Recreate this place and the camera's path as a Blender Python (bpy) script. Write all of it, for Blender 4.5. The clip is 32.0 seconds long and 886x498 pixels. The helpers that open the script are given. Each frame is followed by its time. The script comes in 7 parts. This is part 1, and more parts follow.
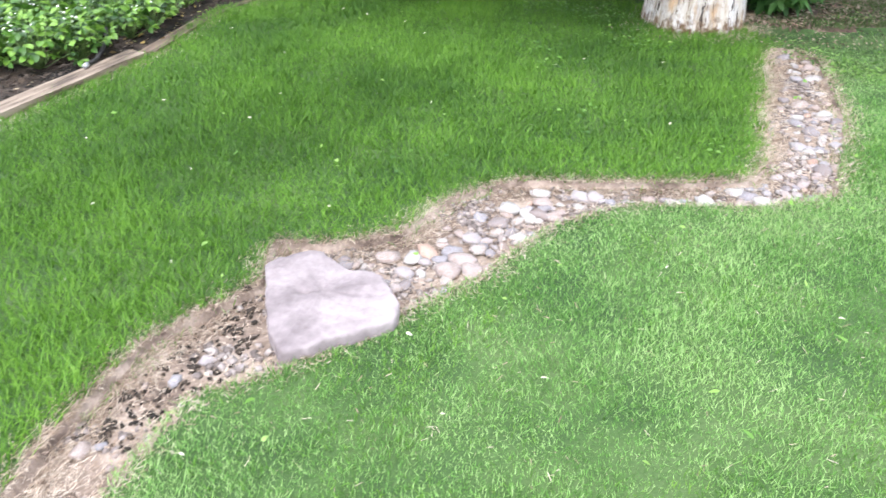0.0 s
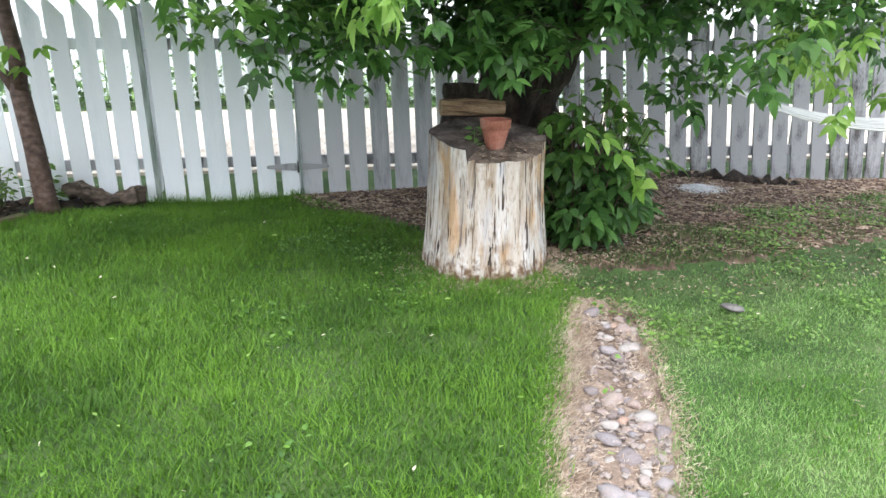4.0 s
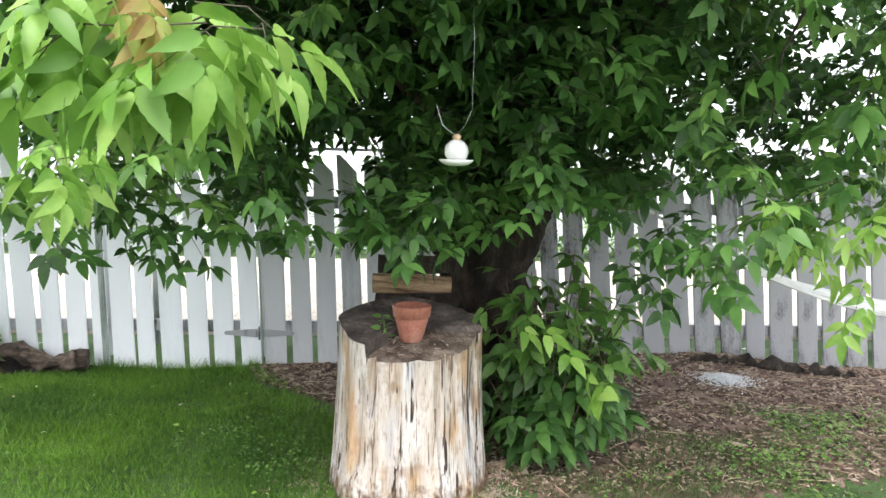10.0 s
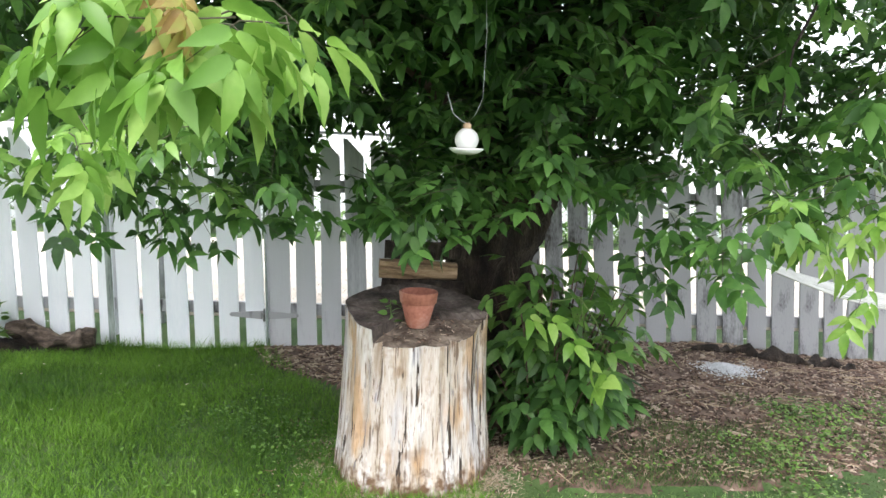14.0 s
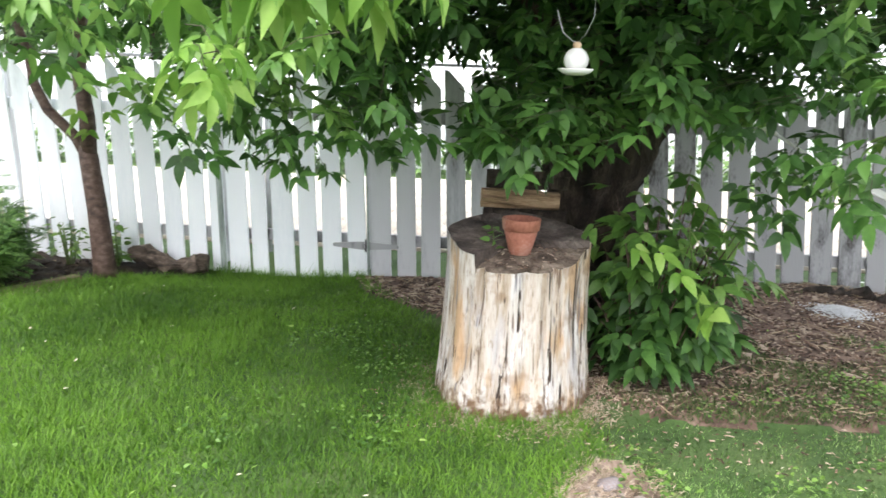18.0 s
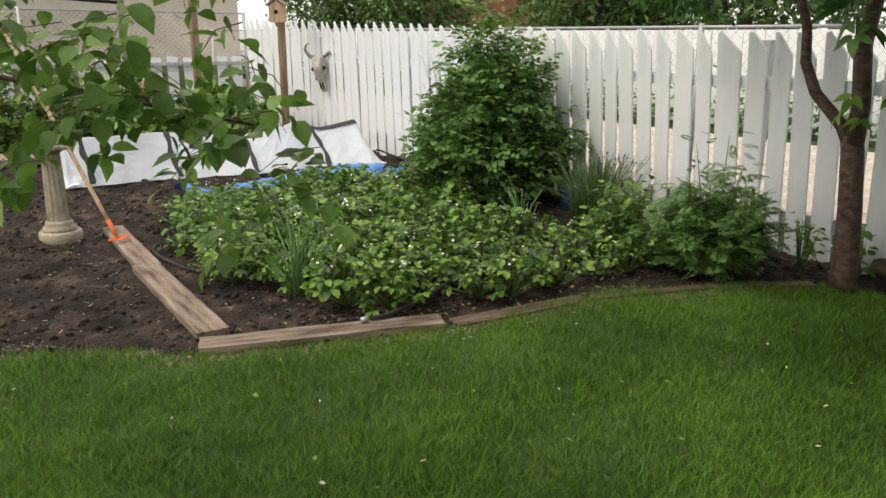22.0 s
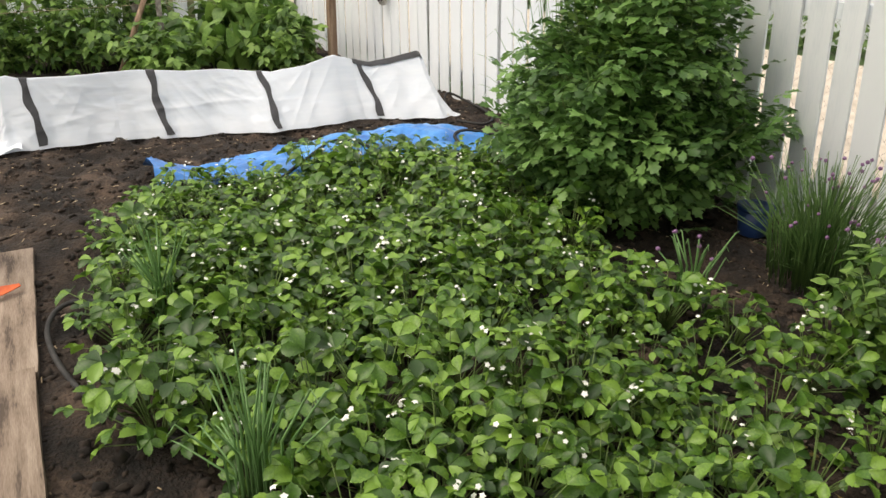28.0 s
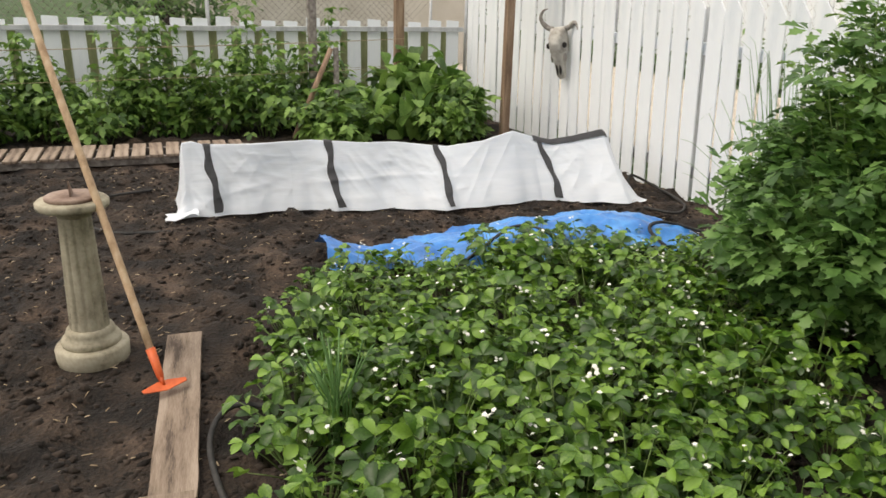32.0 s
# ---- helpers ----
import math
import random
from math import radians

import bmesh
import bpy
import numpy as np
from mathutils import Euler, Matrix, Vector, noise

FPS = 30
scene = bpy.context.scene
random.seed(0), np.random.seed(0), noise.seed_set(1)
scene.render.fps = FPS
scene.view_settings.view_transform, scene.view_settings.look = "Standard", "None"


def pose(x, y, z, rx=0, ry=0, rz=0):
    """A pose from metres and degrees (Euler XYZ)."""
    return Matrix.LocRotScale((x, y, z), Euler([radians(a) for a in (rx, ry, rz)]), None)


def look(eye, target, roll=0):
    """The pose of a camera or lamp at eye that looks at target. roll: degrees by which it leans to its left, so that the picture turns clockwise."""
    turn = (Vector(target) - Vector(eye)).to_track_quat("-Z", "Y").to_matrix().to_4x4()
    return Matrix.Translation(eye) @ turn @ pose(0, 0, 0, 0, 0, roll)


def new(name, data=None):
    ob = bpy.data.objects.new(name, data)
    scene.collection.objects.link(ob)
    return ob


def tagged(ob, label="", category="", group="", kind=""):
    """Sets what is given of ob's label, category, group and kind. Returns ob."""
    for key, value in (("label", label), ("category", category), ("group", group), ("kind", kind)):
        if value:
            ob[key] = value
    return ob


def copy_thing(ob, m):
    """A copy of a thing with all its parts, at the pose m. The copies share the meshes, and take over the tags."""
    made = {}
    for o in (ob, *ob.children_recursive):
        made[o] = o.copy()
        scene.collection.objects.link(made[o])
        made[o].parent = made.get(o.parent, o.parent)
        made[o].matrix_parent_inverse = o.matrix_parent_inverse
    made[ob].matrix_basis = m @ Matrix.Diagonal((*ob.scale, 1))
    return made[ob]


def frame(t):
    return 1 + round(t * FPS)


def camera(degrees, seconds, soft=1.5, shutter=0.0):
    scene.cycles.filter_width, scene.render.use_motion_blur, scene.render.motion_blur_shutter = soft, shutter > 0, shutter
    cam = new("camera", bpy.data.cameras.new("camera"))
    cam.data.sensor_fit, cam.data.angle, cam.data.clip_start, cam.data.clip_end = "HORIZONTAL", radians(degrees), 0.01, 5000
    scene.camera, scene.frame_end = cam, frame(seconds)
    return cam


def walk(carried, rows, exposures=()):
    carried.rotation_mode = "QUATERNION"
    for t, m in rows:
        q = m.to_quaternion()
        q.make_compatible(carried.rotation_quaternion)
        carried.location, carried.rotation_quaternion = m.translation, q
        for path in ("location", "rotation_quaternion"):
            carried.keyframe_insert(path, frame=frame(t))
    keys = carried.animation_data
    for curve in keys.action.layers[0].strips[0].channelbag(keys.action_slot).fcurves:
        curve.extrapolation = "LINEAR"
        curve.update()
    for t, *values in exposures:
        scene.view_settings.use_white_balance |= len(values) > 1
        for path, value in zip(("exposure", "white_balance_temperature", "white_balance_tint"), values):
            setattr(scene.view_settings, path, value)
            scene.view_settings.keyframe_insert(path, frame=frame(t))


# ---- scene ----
cam = camera(61.0, 32.0, shutter=0.2)
METRES, EYE, TILT, LEAN, TURN = 8.4, 1.5, 0.0, 0.0, 0.0
PATH = [
    (0, (0.123, 0.399, 1.462), (0.12, 2.111, 0.429), -0.5),
    (0.5, (0.276, 0.606, 1.445), (0.409, 2.313, 0.412), -2.4),
    (1, (0.474, 0.752, 1.413), (0.706, 2.457, 0.393), 2.0),
    (1.5, (0.63, 0.96, 1.399), (0.978, 2.634, 0.362), 0.3),
    (2, (0.71, 1.184, 1.417), (1.192, 2.875, 0.465), 1.7),
    (2.5, (0.792, 1.336, 1.411), (1.154, 3.125, 0.595), 2.6),
    (4.5, (1.091, 2.061, 1.403), (1.439, 3.943, 0.824), 0.5),
    (5, (1.27, 2.165, 1.419), (1.633, 4.044, 0.841), 2.2),
    (5.5, (1.421, 2.327, 1.443), (1.752, 4.259, 1.044), 2.6),
    (6, (1.543, 2.47, 1.48), (1.848, 4.421, 1.166), 3.2),
    (6.5, (1.71, 2.564, 1.475), (1.897, 4.531, 1.164), 1.6),
    (7, (1.869, 2.624, 1.483), (1.96, 4.589, 1.125), 2.6),
    (7.5, (1.927, 2.712, 1.504), (2.057, 4.689, 1.23), 1.0),
    (8, (1.928, 2.7, 1.522), (2.039, 4.686, 1.318), 0.8),
    (8.5, (1.917, 2.691, 1.51), (2.029, 4.676, 1.291), 2.0),
    (9, (1.932, 2.646, 1.514), (2.033, 4.631, 1.295), 1.9),
    (9.5, (1.935, 2.655, 1.509), (2.031, 4.64, 1.285), 1.7),
    (10, (1.938, 2.655, 1.514), (2.055, 4.637, 1.276), 1.3),
    (10.5, (1.935, 2.637, 1.523), (2.078, 4.62, 1.301), 1.2),
    (11, (1.921, 2.621, 1.526), (2.044, 4.608, 1.329), 1.3),
    (11.5, (1.913, 2.615, 1.526), (2.043, 4.6, 1.315), 1.9),
    (12, (1.913, 2.632, 1.522), (2.031, 4.615, 1.29), 1.7),
    (12.5, (1.932, 2.647, 1.521), (2.06, 4.631, 1.304), 1.2),
    (13, (1.926, 2.644, 1.525), (2.031, 4.627, 1.283), 0.9),
    (13.5, (1.925, 2.638, 1.526), (2.039, 4.617, 1.265), 1.7),
    (14, (1.91, 2.632, 1.531), (2.024, 4.609, 1.25), 2.3),
    (14.5, (1.911, 2.643, 1.524), (2.01, 4.624, 1.273), 2.1),
    (16.5, (1.939, 2.661, 1.502), (2.029, 4.645, 1.265), 2.3),
    (17, (1.917, 2.653, 1.501), (2.009, 4.636, 1.257), 2.7),
    (17.5, (1.905, 2.634, 1.483), (1.929, 4.61, 1.174), 1.5),
    (18, (1.871, 2.624, 1.454), (1.743, 4.572, 1.016), 2.0),
    (18.5, (1.77, 2.607, 1.458), (1.375, 4.513, 1.001), 0.9),
    (19, (1.631, 2.579, 1.457), (0.917, 4.385, 0.979), 0.3),
    (19.1, (1.621, 2.576, 1.457), (0.834, 4.353, 0.983), 0.4),
    (19.5, (1.54, 2.589, 1.451), (0.587, 4.286, 0.993), 1.3),
    (20, (1.465, 2.55, 1.437), (0.304, 4.116, 0.987), 0.5),
    (20.5, (1.421, 2.637, 1.43), (0.068, 4.031, 0.955), 0.3),
    (21, (1.338, 2.777, 1.445), (-0.174, 3.985, 0.941), 0.5),
    (21.5, (1.28, 2.922, 1.445), (-0.274, 4.038, 0.861), 1.0),
    (22, (1.129, 3.077, 1.483), (-0.409, 4.235, 0.939), 0.3),
    (22.5, (0.962, 3.215, 1.486), (-0.564, 4.373, 0.909), -0.8),
    (23, (0.849, 3.384, 1.47), (-0.819, 4.367, 0.968), 2.0),
    (23.5, (0.799, 3.643, 1.48), (-0.941, 4.359, 0.802), 2.2),
    (24, (0.555, 3.867, 1.488), (-1.14, 4.701, 0.833), 1.6),
    (24.5, (0.281, 3.927, 1.53), (-1.429, 4.717, 0.857), -0.4),
    (25, (0.092, 4.141, 1.515), (-1.687, 4.747, 0.831), -0.9),
    (25.5, (-0.048, 4.304, 1.493), (-1.806, 4.976, 0.818), 2.3),
    (26, (-0.325, 4.414, 1.512), (-2.034, 5.244, 0.886), 1.0),
    (26.5, (-0.561, 4.527, 1.516), (-2.225, 5.376, 0.803), -0.6),
    (28.5, (-1.183, 4.481, 1.56), (-2.732, 5.465, 0.764), 0.9),
    (29, (-1.333, 4.521, 1.539), (-2.887, 5.54, 0.8), -0.3),
    (29.5, (-1.532, 4.535, 1.542), (-3.078, 5.583, 0.827), 1.4),
    (30, (-1.577, 4.611, 1.535), (-3.102, 5.666, 0.784), 1.5),
    (30.5, (-1.639, 4.563, 1.56), (-3.218, 5.603, 0.908), 1.0),
    (31, (-1.668, 4.488, 1.568), (-3.328, 5.403, 0.93), 1.2),
    (31.5, (-1.668, 4.475, 1.56), (-3.387, 5.251, 0.895), 1.0),
    (32, (-1.67, 4.466, 1.561), (-3.441, 5.123, 0.904), 1.4),
]
walk(cam, [(t, look(eye, target, roll)) for t, eye, target, roll in PATH],
     [(0, 1.38, 5850, 10), (2.5, 1.25, 5850, 10), (4.5, 1.15, 6200, 10), (5.5, 1.15, 6250, 10), (7, 1.38, 6300, 11), (9, 1.4, 6350, 11), (14.5, 1.4, 6350, 11), (17, 1.4, 6350, 11), (18, 1.45, 6400, 11), (19, 0.85, 6850, 11), (20, 0.22, 7250, 11), (21, -0.05, 7250, 11), (22, -0.05, 7250, 11), (24, 0.08, 7250, 11), (25, 0.18, 7250, 11), (26, -0.02, 7200, 11), (28.5, 0.15, 7300, 11), (29.5, 0.15, 7350, 11), (30.2, 0.12, 7350, 11), (31, -0.35, 7250, 11), (32, -0.02, 7250, 11)])

# ---- world and sun: a bright overcast day ----
world = bpy.data.worlds.new("overcast_sky")
scene.world = world
world.use_nodes = True
wn, wl = world.node_tree.nodes, world.node_tree.links
sky = wn.new("ShaderNodeTexSky")
sky.sky_type, sky.sun_disc = "NISHITA", False
sky.sun_elevation, sky.sun_rotation = radians(52), radians(200)
sky.air_density, sky.dust_density, sky.ozone_density = 1.0, 6.0, 1.0
cloud = wn.new("ShaderNodeMixRGB")
cloud.inputs[0].default_value = 0.72
cloud.inputs[2].default_value = (13.0, 13.2, 13.6, 1)
wl.new(sky.outputs[0], cloud.inputs[1])
wl.new(cloud.outputs[0], wn["Background"].inputs[0])
wn["Background"].inputs[1].default_value = 0.12
sun = new("sun", bpy.data.lights.new("sun", "SUN"))
sun.data.energy, sun.data.angle, sun.data.color = 1.5, radians(25), (1.0, 0.96, 0.9)
sun.matrix_world = look((0, -6, 10), (1.5, 0, 0))


# ---- materials ----
def shade(name, colours, scale=8.0, rough=0.8, bump=0.3, fine=60.0, stretch=(1, 1, 1), vary=0.0, island=False,
          leafy=0.0, metal=0.0, depth=0.01, spread=(0.3, 0.7), rand=0.0, detail=6.0):
    """A two-scale noise material. colours: two or three linear colours, from low to high noise."""
    m = bpy.data.materials.new(name)
    m.use_nodes = True
    n, l = m.node_tree.nodes, m.node_tree.links
    b = n["Principled BSDF"]
    b.inputs["Roughness"].default_value, b.inputs["Metallic"].default_value = rough, metal
    co, mp = n.new("ShaderNodeTexCoord"), n.new("ShaderNodeMapping")
    mp.inputs["Scale"].default_value = stretch
    l.new(co.outputs["Object"], mp.inputs[0])
    big, small = n.new("ShaderNodeTexNoise"), n.new("ShaderNodeTexNoise")
    big.inputs["Scale"].default_value, big.inputs["Detail"].default_value = scale, detail
    small.inputs["Scale"].default_value, small.inputs["Detail"].default_value = fine, 4
    for t in (big, small):
        l.new(mp.outputs[0], t.inputs[0])
    add = n.new("ShaderNodeMath")
    add.operation = "MULTIPLY_ADD"
    l.new(small.outputs[0], add.inputs[0])
    add.inputs[1].default_value = 0.35
    l.new(big.outputs[0], add.inputs[2])
    last = add
    if island or rand:
        src = n.new("ShaderNodeNewGeometry") if island else n.new("ShaderNodeObjectInfo")
        more = n.new("ShaderNodeMath")
        more.operation = "MULTIPLY_ADD"
        l.new(src.outputs["Random Per Island" if island else "Random"], more.inputs[0])
        more.inputs[1].default_value = vary or rand
        l.new(add.outputs[0], more.inputs[2])
        off = n.new("ShaderNodeMath")
        off.operation = "SUBTRACT"
        l.new(more.outputs[0], off.inputs[0])
        off.inputs[1].default_value = (vary or rand) / 2
        last = off
    ramp = n.new("ShaderNodeValToRGB")
    e = ramp.color_ramp.elements
    lo, hi = spread[0] + 0.17, spread[1] + 0.17
    e[0].position, e[1].position = lo, hi
    e[0].color, e[1].color = (*colours[0], 1), (*colours[-1], 1)
    for i, c in enumerate(colours[1:-1]):
        mid = e.new(lo + (hi - lo) * (i + 1) / (len(colours) - 1))
        mid.color = (*c, 1)
    l.new(last.outputs[0], ramp.inputs[0])
    l.new(ramp.outputs[0], b.inputs["Base Color"])
    if bump:
        bp = n.new("ShaderNodeBump")
        bp.inputs["Strength"].default_value, bp.inputs["Distance"].default_value = bump, depth
        l.new(add.outputs[0], bp.inputs["Height"])
        l.new(bp.outputs[0], b.inputs["Normal"])
    if leafy:
        tr, mix = n.new("ShaderNodeBsdfTranslucent"), n.new("ShaderNodeMixShader")
        l.new(ramp.outputs[0], tr.inputs[0])
        mix.inputs[0].default_value = leafy
        l.new(b.outputs[0], mix.inputs[1])
        l.new(tr.outputs[0], mix.inputs[2])
        l.new(mix.outputs[0], n["Material Output"].inputs[0])
    return m


GRASS = shade("lush_grass", [(0.043, 0.112, 0.006), (0.086, 0.205, 0.011), (0.163, 0.32, 0.027)], 1.2, 0.6, 0, 30, island=True, vary=0.45, leafy=0.3)
DRYGRASS = shade("pale_grass", [(0.085, 0.20, 0.034), (0.192, 0.37, 0.082), (0.35, 0.50, 0.19)], 1.5, 0.7, 0, 30, island=True, vary=0.5, leafy=0.3)
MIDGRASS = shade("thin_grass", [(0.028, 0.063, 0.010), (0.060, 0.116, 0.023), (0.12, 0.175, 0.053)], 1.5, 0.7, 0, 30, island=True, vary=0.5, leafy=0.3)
STRAW = shade("straw", [(0.20, 0.145, 0.085), (0.33, 0.25, 0.155), (0.46, 0.37, 0.25)], 5, 0.8, 0, 40, island=True, vary=0.5)
TURF = shade("turf", [(0.025, 0.058, 0.012), (0.05, 0.095, 0.022), (0.092, 0.135, 0.046)], 2.5, 0.95, 0.8, 90, depth=0.03)
MEADOW = shade("far_turf", [(0.016, 0.042, 0.006), (0.03, 0.068, 0.011), (0.055, 0.10, 0.024)], 0.8, 0.95, 0.8, 60, depth=0.03, detail=10)
SOIL = shade("dark_soil", [(0.006, 0.0038, 0.0027), (0.016, 0.0105, 0.0070), (0.038, 0.0245, 0.0160), (0.085, 0.057, 0.040)], 3.5, 0.95, 1.0, 60, depth=0.06, spread=(0.36, 0.68), detail=12)
CLOD = shade("soil_clod", [(0.009, 0.006, 0.004), (0.023, 0.0155, 0.0105), (0.052, 0.036, 0.026)], 12, 0.95, 0.8, 70, island=True, vary=0.4)
MULCH = shade("mulch", [(0.05, 0.030, 0.022), (0.125, 0.080, 0.060), (0.23, 0.16, 0.125)], 7, 0.95, 1.0, 60, depth=0.03)
CHIP = shade("wood_chip", [(0.045, 0.025, 0.017), (0.145, 0.086, 0.060), (0.25, 0.162, 0.12), (0.41, 0.325, 0.255)], 20, 0.9, 0.3, 90, island=True, vary=0.75)
GRIT = shade("creek_sand", [(0.085, 0.058, 0.044), (0.225, 0.168, 0.133), (0.37, 0.295, 0.245)], 8, 0.95, 0.8, 70, depth=0.02)
STONE = shade("pebble", [(0.20, 0.155, 0.14), (0.235, 0.23, 0.26), (0.35, 0.30, 0.285), (0.26, 0.18, 0.15), (0.37, 0.345, 0.33)], 14, 0.8, 0.4, 80, rand=0.9, spread=(0.1, 0.9))
BOULDER = shade("boulder", [(0.14, 0.112, 0.116), (0.23, 0.19, 0.195), (0.32, 0.272, 0.276)], 6, 0.85, 0.9, 35, depth=0.015)
PAINT = shade("weathered_white_paint", [(0.46, 0.50, 0.53), (0.72, 0.77, 0.81), (0.81, 0.845, 0.875)], 3, 0.55, 0.25, 40, (3, 3, 0.35), rand=0.16, spread=(0.12, 0.5))
# the next two greys mix paint wear with the maple's shade on the boards
PAINT_OLD_SHADED = shade("peeling_shaded_white_paint", [(0.055, 0.048, 0.045), (0.20, 0.203, 0.212), (0.335, 0.34, 0.35)], 4, 0.6, 0.4, 40, (3, 3, 0.8), rand=0.2, spread=(0.27, 0.50))
PAINT_DULL_SHADED = shade("dulled_shaded_white_paint", [(0.15, 0.148, 0.147), (0.37, 0.385, 0.40), (0.51, 0.525, 0.54)], 4, 0.6, 0.3, 40, (3, 3, 0.4), rand=0.2, spread=(0.18, 0.52))
GAPGREEN = shade("green_gap_board", [(0.11, 0.12, 0.06), (0.21, 0.23, 0.11), (0.33, 0.34, 0.18)], 3, 0.8, 0.3, 40, (3, 3, 0.4))
RAILWOOD = shade("grey_wood", [(0.13, 0.11, 0.10), (0.24, 0.21, 0.19), (0.38, 0.35, 0.32)], 5, 0.85, 0.4, 50, (0.4, 4, 4))
BOARD = shade("old_board", [(0.075, 0.053, 0.039), (0.205, 0.152, 0.113), (0.285, 0.220, 0.168), (0.36, 0.288, 0.228)], 4, 0.85, 0.5, 45, (0.7, 6, 6), rand=0.15)
POSTWOOD = shade("brown_post", [(0.12, 0.075, 0.048), (0.25, 0.165, 0.108), (0.37, 0.265, 0.18)], 4, 0.85, 0.5, 50, (5, 5, 0.5))
BARK = shade("dark_bark", [(0.007, 0.005, 0.004), (0.029, 0.0205, 0.0155), (0.082, 0.060, 0.047)], 5, 0.95, 1.0, 40, (3, 3, 0.7), depth=0.04)
YBARK = shade("sapling_bark", [(0.035, 0.02, 0.015), (0.085, 0.05, 0.038), (0.15, 0.105, 0.085)], 9, 0.7, 0.5, 60, (2, 2, 3))
TWIG = shade("thin_twig", [(0.03, 0.028, 0.016), (0.075, 0.065, 0.04)], 9, 0.8, 0, 40)
STEM = shade("green_stem", [(0.08, 0.14, 0.03), (0.15, 0.22, 0.06)], 8, 0.6, 0, 40)
LEAF = shade("maple_leaf", [(0.030, 0.082, 0.018), (0.056, 0.144, 0.030), (0.108, 0.235, 0.050)], 2.0, 0.52, 0.1, 40, island=True, vary=0.5, leafy=0.4)
LEAF_YOUNG = shade("young_leaf", [(0.13, 0.275, 0.04), (0.22, 0.395, 0.07), (0.33, 0.50, 0.125)], 2.0, 0.45, 0.1, 40, island=True, vary=0.5, leafy=0.45)
LEAF_GOLD = shade("turning_leaf", [(0.24, 0.15, 0.05), (0.40, 0.29, 0.10), (0.36, 0.42, 0.11)], 4.0, 0.5, 0.1, 40, island=True, vary=0.5, leafy=0.4)
LEAF_MID = shade("bright_leaf", [(0.065, 0.155, 0.03), (0.12, 0.255, 0.05), (0.21, 0.37, 0.085)], 2.0, 0.45, 0.1, 40, island=True, vary=0.5, leafy=0.42)
LEAF_BERRY = shade("strawberry_leaf", [(0.024, 0.068, 0.008), (0.072, 0.170, 0.019), (0.205, 0.36, 0.050)], 3.0, 0.40, 0.35, 160, island=True, vary=0.6, leafy=0.25)
LEAF_DARK = shade("dark_leaf", [(0.050, 0.120, 0.028), (0.102, 0.218, 0.050), (0.20, 0.36, 0.098)], 3.0, 0.5, 0.15, 40, island=True, vary=0.5, leafy=0.3)
LEAF_RASP = shade("raspberry_leaf", [(0.045, 0.108, 0.018), (0.115, 0.225, 0.038), (0.24, 0.39, 0.088)], 3.0, 0.55, 0.15, 40, island=True, vary=0.5, leafy=0.3)
LEAF_APPLE = shade("apple_leaf", [(0.058, 0.128, 0.022), (0.115, 0.225, 0.038), (0.21, 0.36, 0.075)], 2.0, 0.45, 0.1, 40, island=True, vary=0.5, leafy=0.35)
LEAF_FAR = shade("far_leaf", [(0.058, 0.122, 0.037), (0.118, 0.218, 0.063), (0.205, 0.33, 0.108)], 1.0, 0.6, 0, 10, island=True, vary=0.6, leafy=0.3)
CHIVE = shade("chive_green", [(0.06, 0.14, 0.035), (0.15, 0.27, 0.075)], 6, 0.5, 0, 40, island=True, vary=0.4, leafy=0.2)
BANKSTRAW = shade("bank_straw", [(0.26, 0.185, 0.13), (0.42, 0.32, 0.245), (0.55, 0.46, 0.375)], 5, 0.85, 0, 40, island=True, vary=0.6)
ONION = shade("onion_green", [(0.11, 0.24, 0.07), (0.21, 0.38, 0.14)], 6, 0.45, 0, 40, island=True, vary=0.4, leafy=0.2)
PETAL = shade("white_petal", [(0.75, 0.75, 0.68), (0.85, 0.85, 0.80)], 30, 0.6, 0, 60)
PALEKEY = shade("dry_key", [(0.45, 0.42, 0.30), (0.62, 0.60, 0.47)], 30, 0.7, 0, 60)
PURPLE = shade("chive_flower", [(0.14, 0.07, 0.16), (0.33, 0.17, 0.33)], 60, 0.7, 0.3, 120)
CLAY = shade("terracotta", [(0.24, 0.085, 0.055), (0.36, 0.14, 0.095), (0.44, 0.23, 0.18)], 9, 0.85, 0.3, 70)
COVER = shade("row_cover", [(0.78, 0.835, 0.90), (0.86, 0.90, 0.955)], 4, 0.40, 0.25, 16, (1.5, 0.35, 3.0), leafy=0.2, depth=0.02, detail=3.0)
TAPE = shade("black_tape", [(0.02, 0.02, 0.022), (0.05, 0.05, 0.055)], 10, 0.4, 0.2, 60)
TARP = shade("blue_tarp", [(0.020, 0.13, 0.42), (0.04, 0.225, 0.62), (0.085, 0.33, 0.74)], 5, 0.32, 0.5, 26, depth=0.02)
RUST = shade("rusty_dial", [(0.16, 0.10, 0.075), (0.27, 0.19, 0.15), (0.36, 0.28, 0.23)], 9, 0.8, 0.3, 60)
CONCRETE = shade("cast_concrete", [(0.16, 0.14, 0.10), (0.34, 0.305, 0.225), (0.45, 0.41, 0.315)], 7, 0.9, 0.5, 60)
HANDLE = shade("ash_handle", [(0.33, 0.21, 0.12), (0.48, 0.33, 0.2), (0.57, 0.43, 0.29)], 6, 0.6, 0.2, 50, (5, 5, 0.4))
ORANGE = shade("orange_paint", [(0.55, 0.085, 0.02), (0.72, 0.14, 0.03)], 14, 0.5, 0.2, 60)
HOSE = shade("black_hose", [(0.012, 0.012, 0.012), (0.04, 0.038, 0.036)], 20, 0.8, 0.4, 90)
